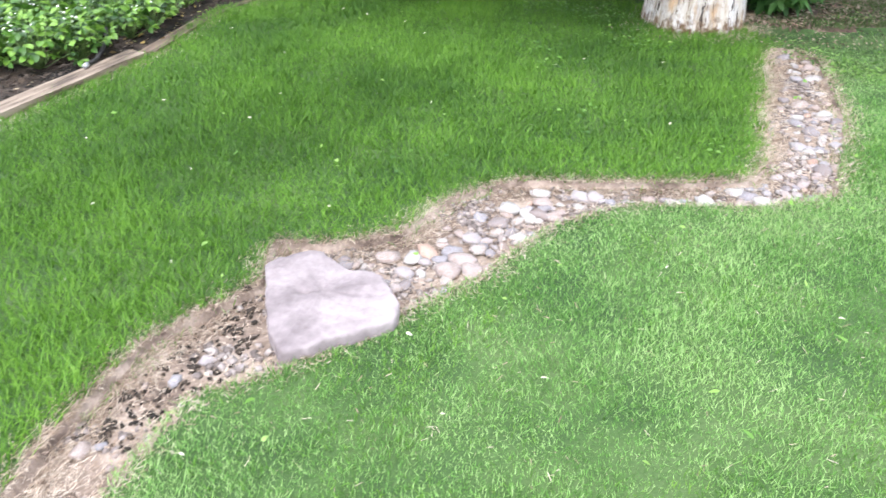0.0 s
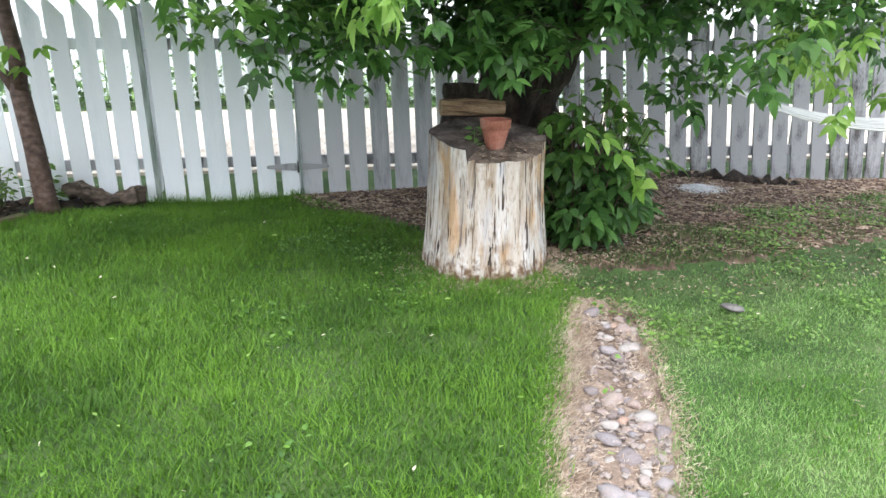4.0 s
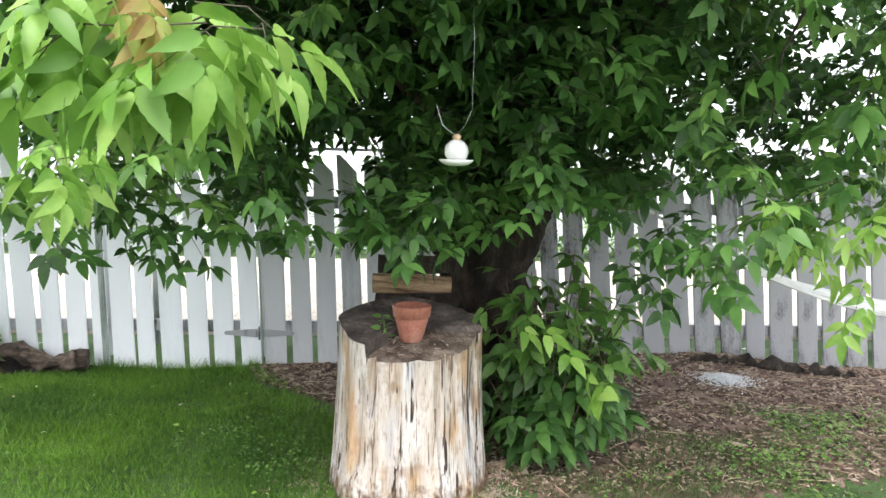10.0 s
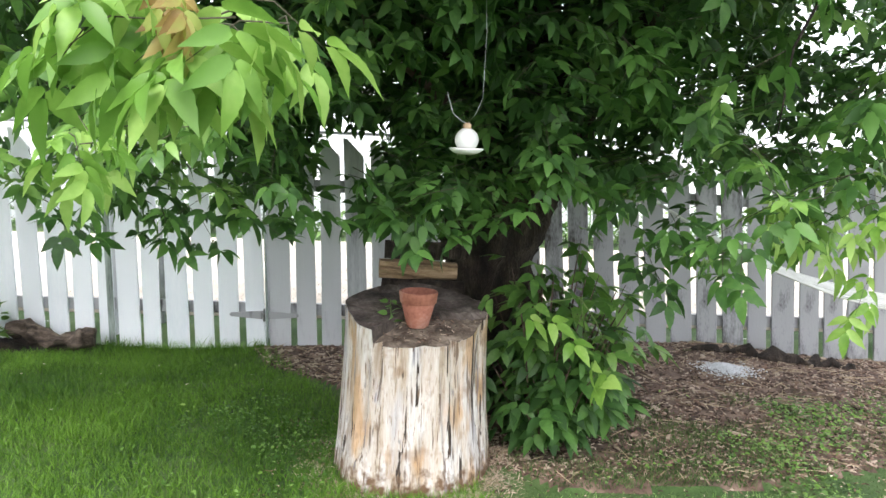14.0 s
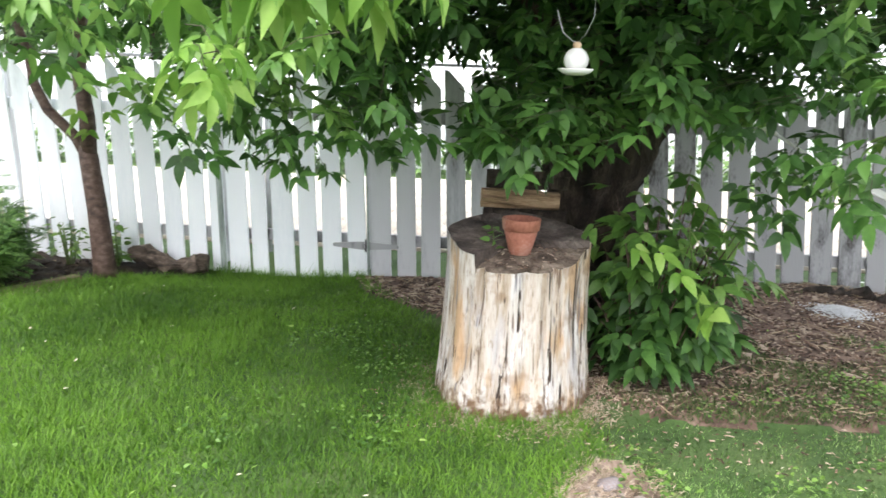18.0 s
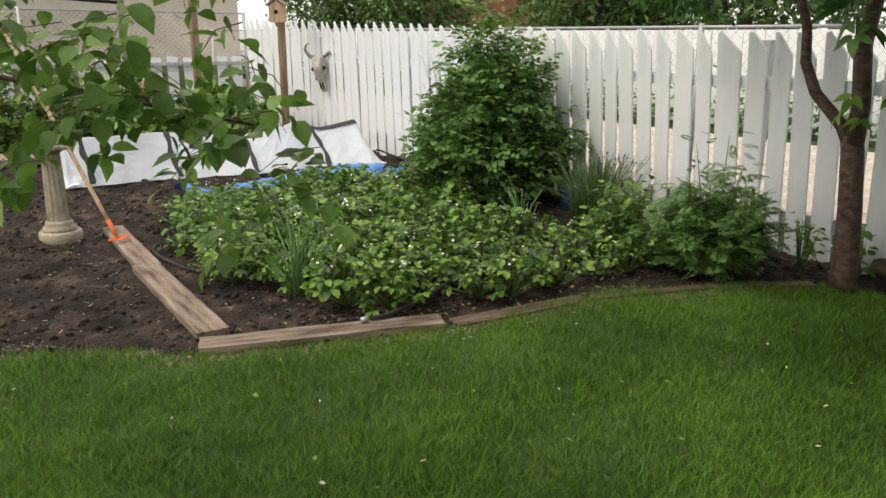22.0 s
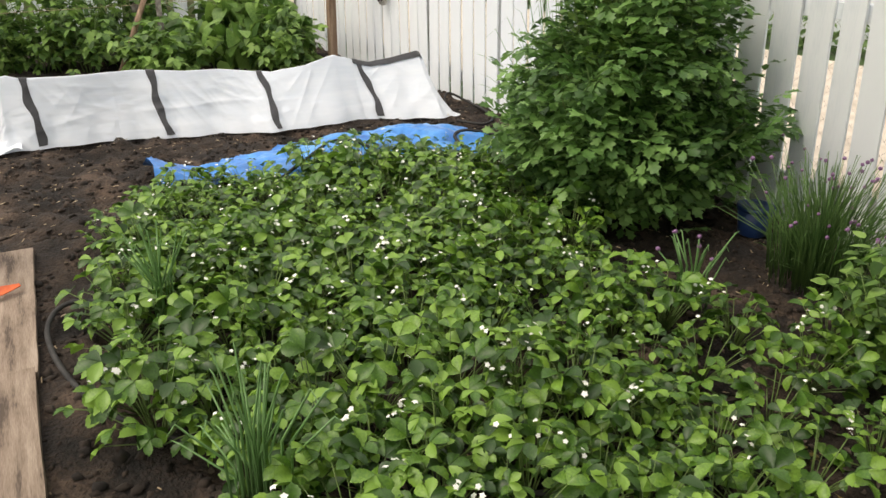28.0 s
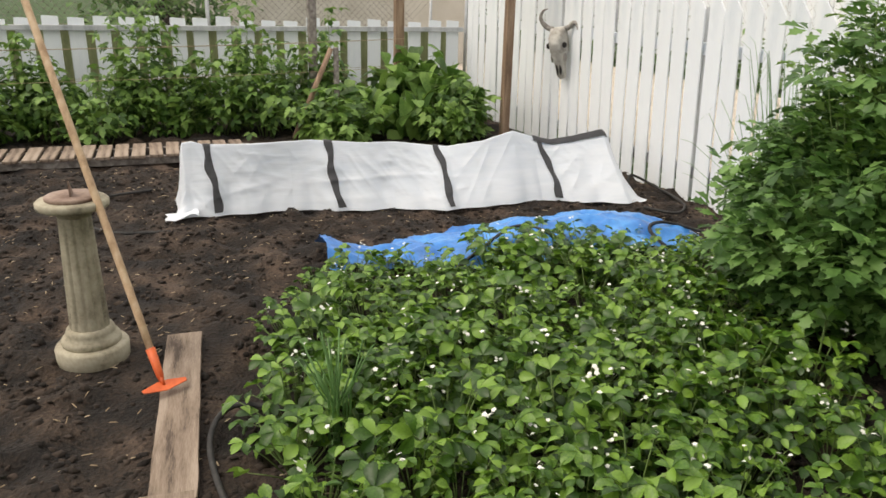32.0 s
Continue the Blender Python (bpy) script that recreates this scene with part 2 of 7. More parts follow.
BONE = shade("weathered_bone", [(0.28, 0.26, 0.23), (0.45, 0.43, 0.39), (0.58, 0.56, 0.52)], 9, 0.8, 0.5, 60)
HORN = shade("horn", [(0.10, 0.09, 0.08), (0.25, 0.23, 0.21), (0.38, 0.36, 0.33)], 9, 0.6, 0.3, 60)
DARK = shade("hollow_shade", [(0.01, 0.009, 0.008), (0.025, 0.022, 0.02)], 9, 0.95, 0.2, 60)
STEEL = shade("galvanised_steel", [(0.35, 0.36, 0.37), (0.5, 0.51, 0.52)], 12, 0.45, 0.1, 60, metal=0.7)
GLASSWHITE = shade("opal_glass", [(0.80, 0.80, 0.78), (0.86, 0.86, 0.85)], 6, 0.2, 0, 60)
ROPE = shade("white_cotton", [(0.62, 0.62, 0.60), (0.76, 0.76, 0.74)], 12, 0.9, 0.4, 80)
ASH = shade("white_ash", [(0.55, 0.56, 0.58), (0.76, 0.77, 0.80)], 20, 0.95, 0.6, 80)
GRAVEL = shade("alley_gravel", [(0.42, 0.36, 0.29), (0.55, 0.48, 0.40), (0.64, 0.58, 0.50)], 3, 0.95, 0.6, 60)
BRICK = shade("far_brick", [(0.22, 0.09, 0.06), (0.32, 0.14, 0.09)], 6, 0.9, 0.3, 40)
STUCCO = shade("pale_siding", [(0.50, 0.46, 0.40), (0.62, 0.58, 0.52)], 3, 0.8, 0.2, 40)
ROOF = shade("shingle_roof", [(0.10, 0.09, 0.08), (0.18, 0.16, 0.15)], 6, 0.9, 0.4, 40)
PANE = shade("window_glass", [(0.03, 0.035, 0.04), (0.06, 0.065, 0.07)], 2, 0.08, 0, 10)


# ---- helpers for meshes ----
def part(name, bm, material, parent=None, label=""):
    """Links a bmesh or mesh as one object, under parent where one is given."""
    if isinstance(bm, bmesh.types.BMesh):
        me = bpy.data.meshes.new(name)
        bm.to_mesh(me)
        bm.free()
    else:
        me = bm
    if material is not None and not me.materials:
        me.materials.append(material)
    ob = new(name, me)
    ob.parent = parent
    if name.rsplit("_", 1)[-1] in ("foliage", "twiggery", "stalkwork", "tuft", "crown", "mesh", "heads"):
        tagged(ob, kind="stuff")
    return tagged(ob, label)


def thing(name, label, category, at=(0, 0, 0), group="", kind="", turn=0.0):
    ob = new(name)
    ob.matrix_world = pose(*at, 0, 0, turn)
    return tagged(ob, label, category, group, kind)


def smooth(me):
    me.polygons.foreach_set("use_smooth", [True] * len(me.polygons))
    return me


def mesh_of(name, verts, faces, soft=True):
    """A mesh from an array of points and an array (or list) of faces."""
    me = bpy.data.meshes.new(name)
    verts = np.asarray(verts, dtype=np.float32)
    if isinstance(faces, np.ndarray):
        k = faces.shape[1]
        me.vertices.add(len(verts))
        me.vertices.foreach_set("co", verts.ravel())
        me.loops.add(faces.size)
        me.loops.foreach_set("vertex_index", faces.ravel().astype(np.int32))
        me.polygons.add(len(faces))
        me.polygons.foreach_set("loop_start", np.arange(0, faces.size, k, dtype=np.int32))
        me.update(calc_edges=True)
    else:
        me.from_pydata(verts.tolist(), [], faces)
    return smooth(me) if soft else me


def box(bm, size, at=(0, 0, 0), turn=None, bevel=0.004):
    """A bevelled box in bm, its centre at at."""
    m = Matrix.Translation(at) @ (turn.to_4x4() if turn else Matrix()) @ Matrix.Diagonal((*size, 1))
    made = bmesh.ops.create_cube(bm, size=1, matrix=m)["verts"]
    if bevel:
        edges = list({e for v in made for e in v.link_edges})
        bmesh.ops.bevel(bm, geom=edges, offset=bevel, segments=1, affect="EDGES")
    return bm


def tube(points, radii, sides=8, close=True):
    """Points and quads of a tube along a polyline; returns verts, faces (lists)."""
    pts = [Vector(p) for p in points]
    if not hasattr(radii, "__len__"):
        radii = [radii] * len(pts)
    vs, fs = [], []
    side = None
    for i, p in enumerate(pts):
        d = (pts[min(i + 1, len(pts) - 1)] - pts[max(i - 1, 0)]).normalized()
        if side is None:
            side = d.orthogonal().normalized()
        side = (side - d * side.dot(d)).normalized()
        up = d.cross(side)
        for k in range(sides):
            a = 2 * math.pi * k / sides
            vs.append(p + radii[i] * (math.cos(a) * side + math.sin(a) * up))
    for i in range(len(pts) - 1):
        for k in range(sides):
            a, b = i * sides + k, i * sides + (k + 1) % sides
            fs.append((a, b, b + sides, a + sides))
    if close:
        fs.append(tuple(range(sides))[::-1])
        fs.append(tuple(range((len(pts) - 1) * sides, len(pts) * sides)))
    return vs, fs


def tubes(name, lines, sides=6):
    """One mesh of many tubes; lines: (points, radii)."""
    vs, fs = [], []
    for pts, rad in lines:
        v, f = tube(pts, rad, sides)
        o = len(vs)
        vs += v
        fs += [tuple(i + o for i in q) for q in f]
    return mesh_of(name, [tuple(v) for v in vs], fs)


def turned(name, profile, sides=32):
    """A body of revolution; profile: (radius, height) from the bottom up."""
    vs, fs = [], []
    for r, z in profile:
        vs += [(r * math.cos(2 * math.pi * k / sides), r * math.sin(2 * math.pi * k / sides), z) for k in range(sides)]
    for i in range(len(profile) - 1):
        for k in range(sides):
            a, b = i * sides + k, i * sides + (k + 1) % sides
            fs.append((a, b, b + sides, a + sides))
    fs.append(tuple(range(sides))[::-1])
    fs.append(tuple(range((len(profile) - 1) * sides, len(profile) * sides)))
    return mesh_of(name, vs, fs)


def inside(poly, x, y):
    """Whether the points (arrays) lie in the polygon."""
    x, y = np.asarray(x), np.asarray(y)
    hit = np.zeros(x.shape, bool)
    for (x0, y0), (x1, y1) in zip(poly, poly[1:] + poly[:1]):
        cross = ((y0 > y) != (y1 > y)) & (x < (x1 - x0) * (y - y0) / (y1 - y0 + 1e-12) + x0)
        hit ^= cross
    return hit


def waves(x, y, seed=0.0):
    """A cheap smooth noise on arrays, about -1 to 1."""
    return (np.sin(x * 1.7 + seed) * np.cos(y * 2.1 - seed * 0.7) + 0.6 * np.sin(x * 4.3 - y * 3.1 + seed * 2)
            + 0.35 * np.sin(x * 9.1 + y * 7.7 + seed * 3) + 0.25 * np.cos(x * 17.0 - y * 13.3 + seed)) / 2.2


def lattice(x, y, seed=0):
    """Smooth value noise on arrays, 0 to 1."""
    xi, yi = np.floor(x).astype(np.int64), np.floor(y).astype(np.int64)
    fx, fy = x - xi, y - yi
    fx, fy = fx * fx * (3 - 2 * fx), fy * fy * (3 - 2 * fy)

    def h(a, b):
        n = (a * 374761393 + b * 668265263 + seed * 974634777) & 0x7FFFFFFF
        n = ((n ^ (n >> 13)) * 1274126177) & 0x7FFFFFFF
        return ((n ^ (n >> 16)) & 0xFFFF) / 65535.0

    return (h(xi, yi) * (1 - fx) + h(xi + 1, yi) * fx) * (1 - fy) + (h(xi, yi + 1) * (1 - fx) + h(xi + 1, yi + 1) * fx) * fy


def rough(x, y, scale, seed=0, octaves=3):
    """Fractal noise on arrays, about -1 to 1."""
    out, amp, total = 0.0, 1.0, 0.0
    for k in range(octaves):
        out = out + amp * (2 * lattice(x * scale, y * scale, seed + k) - 1)
        total, amp, scale = total + amp, amp * 0.55, scale * 2.1
    return out / total * 1.5


def frames_of(n, rng, tilt_lo, tilt_hi, yaw=None):
    """n rotation matrices: +y is the leaf's way, +z its upper face; pitched by tilt (degrees, up is positive)."""
    yaw = rng.uniform(0, 2 * np.pi, n) if yaw is None else yaw
    p = np.radians(rng.uniform(tilt_lo, tilt_hi, n))
    r = np.radians(rng.normal(0, 22, n))
    cy, sy, cp, sp, cr, sr = np.cos(yaw), np.sin(yaw), np.cos(p), np.sin(p), np.cos(r), np.sin(r)
    zero, one = np.zeros(n), np.ones(n)
    rz = np.stack([cy, -sy, zero, sy, cy, zero, zero, zero, one], -1).reshape(n, 3, 3)
    rx = np.stack([one, zero, zero, zero, cp, -sp, zero, sp, cp], -1).reshape(n, 3, 3)
    ry = np.stack([cr, zero, sr, zero, one, zero, -sr, zero, cr], -1).reshape(n, 3, 3)
    return rz @ rx @ ry


def scatter(name, template, places, turns, sizes, soft=False):
    """One mesh of many copies of a template (verts, faces) at places, turned and sized."""
    tv, tf = np.asarray(template[0], float), np.asarray(template[1], int)
    sizes = np.asarray(sizes, float)
    if sizes.ndim == 1:
        sizes = np.repeat(sizes[:, None], 3, 1)
    v = np.einsum("nij,nkj->nki", turns, tv[None] * sizes[:, None, :]) + np.asarray(places)[:, None, :]
    f = tf[None] + (np.arange(len(places)) * len(tv))[:, None, None]
    return mesh_of(name, v.reshape(-1, 3), f.reshape(-1, tf.shape[1]), soft)


def leaf_shape(outline, fold=0.18, droop=0.15):
    """A folded leaf 1 long along +y from a half outline [(width, y)], as triangles."""
    vs = [(0, 0, 0)]
    mids, lefts, rights = [0], [], []
    for w, y in outline:
        z = -droop * y * y
        mids.append(len(vs)); vs.append((0, y, z))
        lefts.append(len(vs)); vs.append((-w, y - 0.04, z + fold * w))
        rights.append(len(vs)); vs.append((w, y - 0.04, z + fold * w))
    vs.append((0, 1, -droop))
    tip = len(vs) - 1
    fs = [(0, mids[1], lefts[0]), (0, rights[0], mids[1])]
    for i in range(len(outline) - 1):
        a, b = mids[i + 1], mids[i + 2]
        fs += [(a, b, lefts[i + 1]), (a, lefts[i + 1], lefts[i]), (a, rights[i + 1], b), (a, rights[i], rights[i + 1])]
    fs += [(mids[-1], tip, lefts[-1]), (mids[-1], rights[-1], tip)]
    return vs, fs


def compound(single, spots):
    """Several leaflets in one template; spots: (x, y, z, turn degrees, size)."""
    vs, fs = [], []
    for x, y, z, a, s in spots:
        o, c, sn = len(vs), math.cos(radians(a)), math.sin(radians(a))
        vs += [(x + s * (c * p[0] - sn * p[1]), y + s * (sn * p[0] + c * p[1]), z + s * p[2]) for p in single[0]]
        fs += [tuple(i + o for i in t) for t in single[1]]
    return vs, fs


OVATE = leaf_shape([(0.20, 0.15), (0.30, 0.38), (0.22, 0.68), (0.10, 0.86)])
APPLE = leaf_shape([(0.24, 0.13), (0.35, 0.36), (0.31, 0.62), (0.13, 0.86)], 0.25, 0.22)
ROUNDED = leaf_shape([(0.21, 0.13), (0.30, 0.38), (0.24, 0.62), (0.10, 0.84)], 0.22, 0.26)
LOBED = leaf_shape([(0.12, 0.14), (0.30, 0.36), (0.20, 0.46), (0.28, 0.60), (0.12, 0.78)], 0.22, 0.25)
BERRY = leaf_shape([(0.06, 0.10), (0.17, 0.28), (0.27, 0.46), (0.245, 0.50), (0.33, 0.63), (0.29, 0.67), (0.32, 0.79), (0.25, 0.82), (0.21, 0.93), (0.10, 0.95)], 0.62, 0.30)
SIMPLE = ([(0, 0, 0), (-0.28, 0.45, 0.06), (0.28, 0.45, 0.06), (0, 1, -0.1)], [(0, 2, 1), (1, 2, 3)])
LEAFLET = leaf_shape([(0.11, 0.05), (0.20, 0.20), (0.245, 0.38), (0.215, 0.47), (0.225, 0.54), (0.165, 0.66), (0.17, 0.71), (0.08, 0.87)], 0.30, 0.30)
MAPLE3 = compound(LEAFLET, [(0, 0.38, 0.0, 0, 0.66), (-0.04, 0.26, 0.0, 55, 0.60), (0.04, 0.26, 0.0, -55, 0.60)])
BROAD3 = compound(LOBED, [(0, 0.10, 0, 0, 0.85), (-0.04, 0.02, 0, 62, 0.66), (0.04, 0.02, 0, -62, 0.66)])
SLIM = leaf_shape([(0.08, 0.05), (0.155, 0.20), (0.195, 0.38), (0.175, 0.45), (0.185, 0.52), (0.14, 0.64), (0.145, 0.69), (0.07, 0.85)], 0.40, 0.34)
MAPLE5 = compound(SLIM, [(0, 0.46, 0, 0, 0.66), (-0.03, 0.36, 0, 48, 0.60), (0.03, 0.36, 0, -48, 0.60), (-0.03, 0.06, 0, 62, 0.54), (0.03, 0.06, 0, -62, 0.54)])
BERRY3 = compound(BERRY, [(0, 0.03, 0, 0, 1.0), (-0.02, 0, 0.02, 58, 0.92), (0.02, 0, 0.02, -58, 0.92)])
NARROW = ([(0, 0, 0), (-0.13, 0.45, 0.03), (0.13, 0.45, 0.03), (0, 1, -0.08)], [(0, 2, 1), (1, 2, 3)])
FERN = compound(NARROW, [(0, 0.66, 0, 0, 0.36)] + [(s * 0.01, y, 0, -s * 58, 0.48 - 0.35 * abs(y - 0.3)) for y in (0.06, 0.20, 0.34, 0.48, 0.60, 0.70) for s in (-1, 1)])
PLAIN3 = compound(SIMPLE, [(0, 0.34, 0.0, 0, 0.78), (-0.02, 0.20, 0.0, 52, 0.66), (0.02, 0.20, 0.0, -52, 0.66)])
CUTLEAF = leaf_shape([(0.05, 0.14), (0.13, 0.38), (0.33, 0.60), (0.20, 0.64), (0.27, 0.82), (0.11, 0.84)], 0.35, 0.25)
LOVAGE = compound(CUTLEAF, [(0, 0.45, 0, 0, 0.58), (-0.05, 0.40, 0, 48, 0.5), (0.05, 0.40, 0, -48, 0.5), (-0.05, 0.1, 0, 58, 0.42), (0.05, 0.1, 0, -58, 0.42)])
BLADE = ([(-0.5, 0, 0), (0.5, 0, 0), (0.42, 0.25, 0.55), (-0.42, 0.25, 0.55), (0, 0.7, 1.0)], [(0, 1, 2), (0, 2, 3), (3, 2, 4)])
CLUMP = ([(1, 0, 0), (0, 1, 0.1), (-1, 0.1, 0), (0.1, -1, 0), (0.15, 0.1, 0.9), (-0.4, -0.5, 0.6), (0, 0, -0.6)], [(0, 1, 4), (1, 2, 4), (2, 5, 4), (5, 3, 4), (3, 0, 4), (2, 3, 5), (1, 0, 6), (2, 1, 6), (3, 2, 6), (0, 3, 6)])
SHARD = ([(-0.5, -0.5, 0), (0.5, -0.42, 0), (0.45, 0.5, 0), (-0.4, 0.42, 0), (-0.3, -0.3, 1), (0.3, -0.3, 1), (0.3, 0.3, 1), (-0.3, 0.3, 1)],
         [(4, 5, 6), (4, 6, 7), (0, 1, 5), (0, 5, 4), (1, 2, 6), (1, 6, 5), (2, 3, 7), (2, 7, 6), (3, 0, 4), (3, 4, 7)])

# ---- the plan ----
FENCE_Y, WEST_X = 8.30, -11.35
GARDEN = [(-40, 8.32), (-0.25, 8.32), (-0.35, 8.10), (-0.95, 7.86), (-1.10, 7.58), (-1.42, 7.06), (-1.72, 6.50), (-1.77, 6.05), (-1.78, 5.55),
          (-1.95, 5.0), (-2.20, 4.38), (-2.36, 4.05), (-2.60, 3.78), (-2.84, 3.35), (-3.1, 2.8), (-3.6, 1.5), (-4.0, -1.0), (-40, -1.0)]
CREEK_L = [(-0.99, 1.2), (-0.97, 1.66), (-0.94, 1.89), (-0.83, 2.29), (-0.53, 2.60), (-0.54, 2.90), (-0.32, 2.88), (-0.06, 2.95), (0.16, 3.27), (0.44, 3.43), (0.9, 3.40), (1.48, 3.40), (1.64, 3.60), (1.93, 4.45), (2.22, 5.18), (2.36, 5.42)]
CREEK_R = [(-0.76, 1.2), (-0.74, 1.66), (-0.62, 2.05), (-0.37, 2.17), (-0.04, 2.45), (0.25, 2.67), (0.52, 3.02), (0.88, 3.22), (1.47, 3.18), (1.80, 3.28), (2.05, 3.75), (2.24, 4.16), (2.40, 4.7), (2.53, 5.15), (2.46, 5.40)]
CREEK = CREEK_L + CREEK_R[::-1]
MULCH_AREA = [(0.80, 8.32), (1.0, 7.75), (1.52, 7.2), (1.78, 6.8), (1.95, 6.45), (2.35, 6.1), (2.7, 5.8), (3.6, 5.85), (4.4, 6.1), (5.6, 6.3), (9.0, 6.7), (9.0, 8.32)]
LUSH = [(-30, -3), (-1.05, -3), (-0.99, 1.2)] + CREEK_L[1:] + [(2.4, 5.5), (2.2, 6.2), (1.8, 6.6), (1.35, 7.3), (0.85, 8.3), (-30, 8.3)]


BOARD_LINES = [(-5.05, 4.42, -2.40, 4.27), (-2.335, 4.185, -1.905, 5.355), (-1.905, 5.355, -1.71, 6.28), (-1.71, 6.28, -1.06, 7.62)]


def near_boards(x, y, reach):
    """1 away from the boards, 0 beside them."""
    out = np.ones(np.shape(x))
    for ax, ay, bx, by in BOARD_LINES:
        t = np.clip(((x - ax) * (bx - ax) + (y - ay) * (by - ay)) / ((bx - ax) ** 2 + (by - ay) ** 2), 0, 1)
        d = np.hypot(x - ax - t * (bx - ax), y - ay - t * (by - ay))
        out = np.minimum(out, np.clip((d - 0.05) / reach, 0.1, 1))
    return out


def dip(x, y):
    """How far the ground falls or rises towards the foot of the back fence."""
    t = np.clip((y - 7.0) / 1.2, 0, 1) * np.clip((8.68 - y) / 0.25, 0, 1)
    return t * t * (3 - 2 * t) * np.interp(x, [-4, -2, -1, -0.4, 0.3, 0.8, 1.6, 3, 3.8, 4.3, 5, 5.7, 9], [0, -0.03, -0.055, -0.08, -0.105, -0.075, -0.055, 0.0, 0.035, 0.05, -0.03, -0.085, -0.09])


def height(x, y):
    """The ground's height: a gentle lawn, rough soil, the sunken creek bed."""
    z = 0.008 * waves(x * 0.7, y * 0.7, 1.0) - 0.012
    soil = inside(GARDEN, x, y)
    z = np.where(soil, -0.004 + (0.026 * rough(x, y, 2.6, 3, 2) + 0.034 * rough(x, y, 8.0, 5, 2)) * near_boards(x, y, 0.3), z)
    mulch = inside(MULCH_AREA, x, y)
    z = np.where(mulch, 0.010 + 0.014 * rough(x, y, 3.0, 2), z)
    creek = inside(CREEK, x, y)
    z = np.where(creek, -0.05 + 0.014 * rough(x, y, 6.0, 4), z)
    return z + dip(x, y)


def ground_parts():
    step = 0.036
    xs = np.arange(-13.0, 9.01, step)
    ys = np.arange(-1.0, 8.71, step)
    gx, gy = np.meshgrid(xs, ys)
    gz = height(gx, gy)
    verts = np.stack([gx, gy, gz], -1).reshape(-1, 3)
    ny, nx = gx.shape
    idx = np.arange(ny * nx).reshape(ny, nx)
    quads = np.stack([idx[:-1, :-1], idx[:-1, 1:], idx[1:, 1:], idx[1:, :-1]], -1).reshape(-1, 4)
    cx, cy = verts[quads].mean(1)[:, 0], verts[quads].mean(1)[:, 1]
    soil, mulch = inside(GARDEN, cx, cy), inside(MULCH_AREA, cx, cy)
    creek = inside(CREEK, verts[:, 0], verts[:, 1])[quads].any(1)
    zones = [("lawn_ground", ~(soil | creek | mulch), TURF, "mown green lawn with pale dry patches", "lawn"),
             ("garden_soil", soil, SOIL, "dark crumbly bare soil of the vegetable garden", "soil"),
             ("creek_bed", creek & ~soil, GRIT, "shallow sandy channel of a dry creek through the lawn", "creek bed"),
             ("mulch_bed", mulch & ~creek, MULCH, "brown bark mulch and litter under the tree", "mulch")]
    for name, mask, mat, label, cat in zones:
        q = quads[mask]
        used, back = np.unique(q, return_inverse=True)
        tagged(part(name, mesh_of(name, verts[used], back.reshape(q.shape)), mat), label, cat, kind="structure")
    # the rest of the land, out to the horizon
    bm = bmesh.new()
    big, x0, x1, y0, y1 = 900.0, xs[0], xs[-1], ys[0], ys[-1]
    for a, b, c, d in ((-big, -big, big, y0), (-big, y1, big, big), (-big, y0, x0, y1), (x1, y0, big, y1)):
        v = [bm.verts.new((px, py, -0.012)) for px, py in ((a, b), (c, b), (c, d), (a, d))]
        bm.faces.new(v)
    tagged(part("ground", bm, MEADOW), "grassy land that runs on to the horizon", "ground", kind="structure")
    bm = bmesh.new()
    box(bm, (120, 4.7, 0.04), (-10, 11.35, 0.0), bevel=0)
    tagged(part("alley_road", bm, GRAVEL), "pale gravel alley behind the white fence", "road", kind="structure")


ground_parts()


# ---- white picket fence along the back ----
def slat_mesh(name, w, h, cut, d=0.02):
    """A board with its top cut on the slant, the high corner on the left; its origin at its foot."""
    bm = bmesh.new()
    prof = [(-w / 2, 0), (w / 2, 0), (w / 2, h - cut), (-w / 2 + 0.026, h), (-w / 2, h - 0.004)]
    front = [bm.verts.new((x, 0, z)) for x, z in prof]
    rear = [bm.verts.new((x, d, z)) for x, z in prof]
    bm.faces.new(front)
    bm.faces.new(rear[::-1])
    for i in range(len(prof)):
        j = (i + 1) % len(prof)
        bm.faces.new((front[j], front[i], rear[i], rear[j]))
    bmesh.ops.bevel(bm, geom=[e for e in bm.edges if abs((e.verts[0].co - e.verts[1].co).z) > 0.3], offset=0.003, segments=1, affect="EDGES")
    me = bpy.data.meshes.new(name)
    bm.to_mesh(me)
    bm.free()
    return me


SEAMGREEN = shade("green_grey_seam", [(0.10, 0.13, 0.11), (0.26, 0.31, 0.28), (0.40, 0.44, 0.42)], 6, 0.6, 0.3, 40, (3, 3, 0.4))


def slump(x):
    """The degrees by which the fence leans in over the garden at x."""
    return float(np.interp(x, [-10, -8, -5.5, -3, -1.6, -0.4], [0, 1.0, 1.8, 3.0, 2.2, 0]))


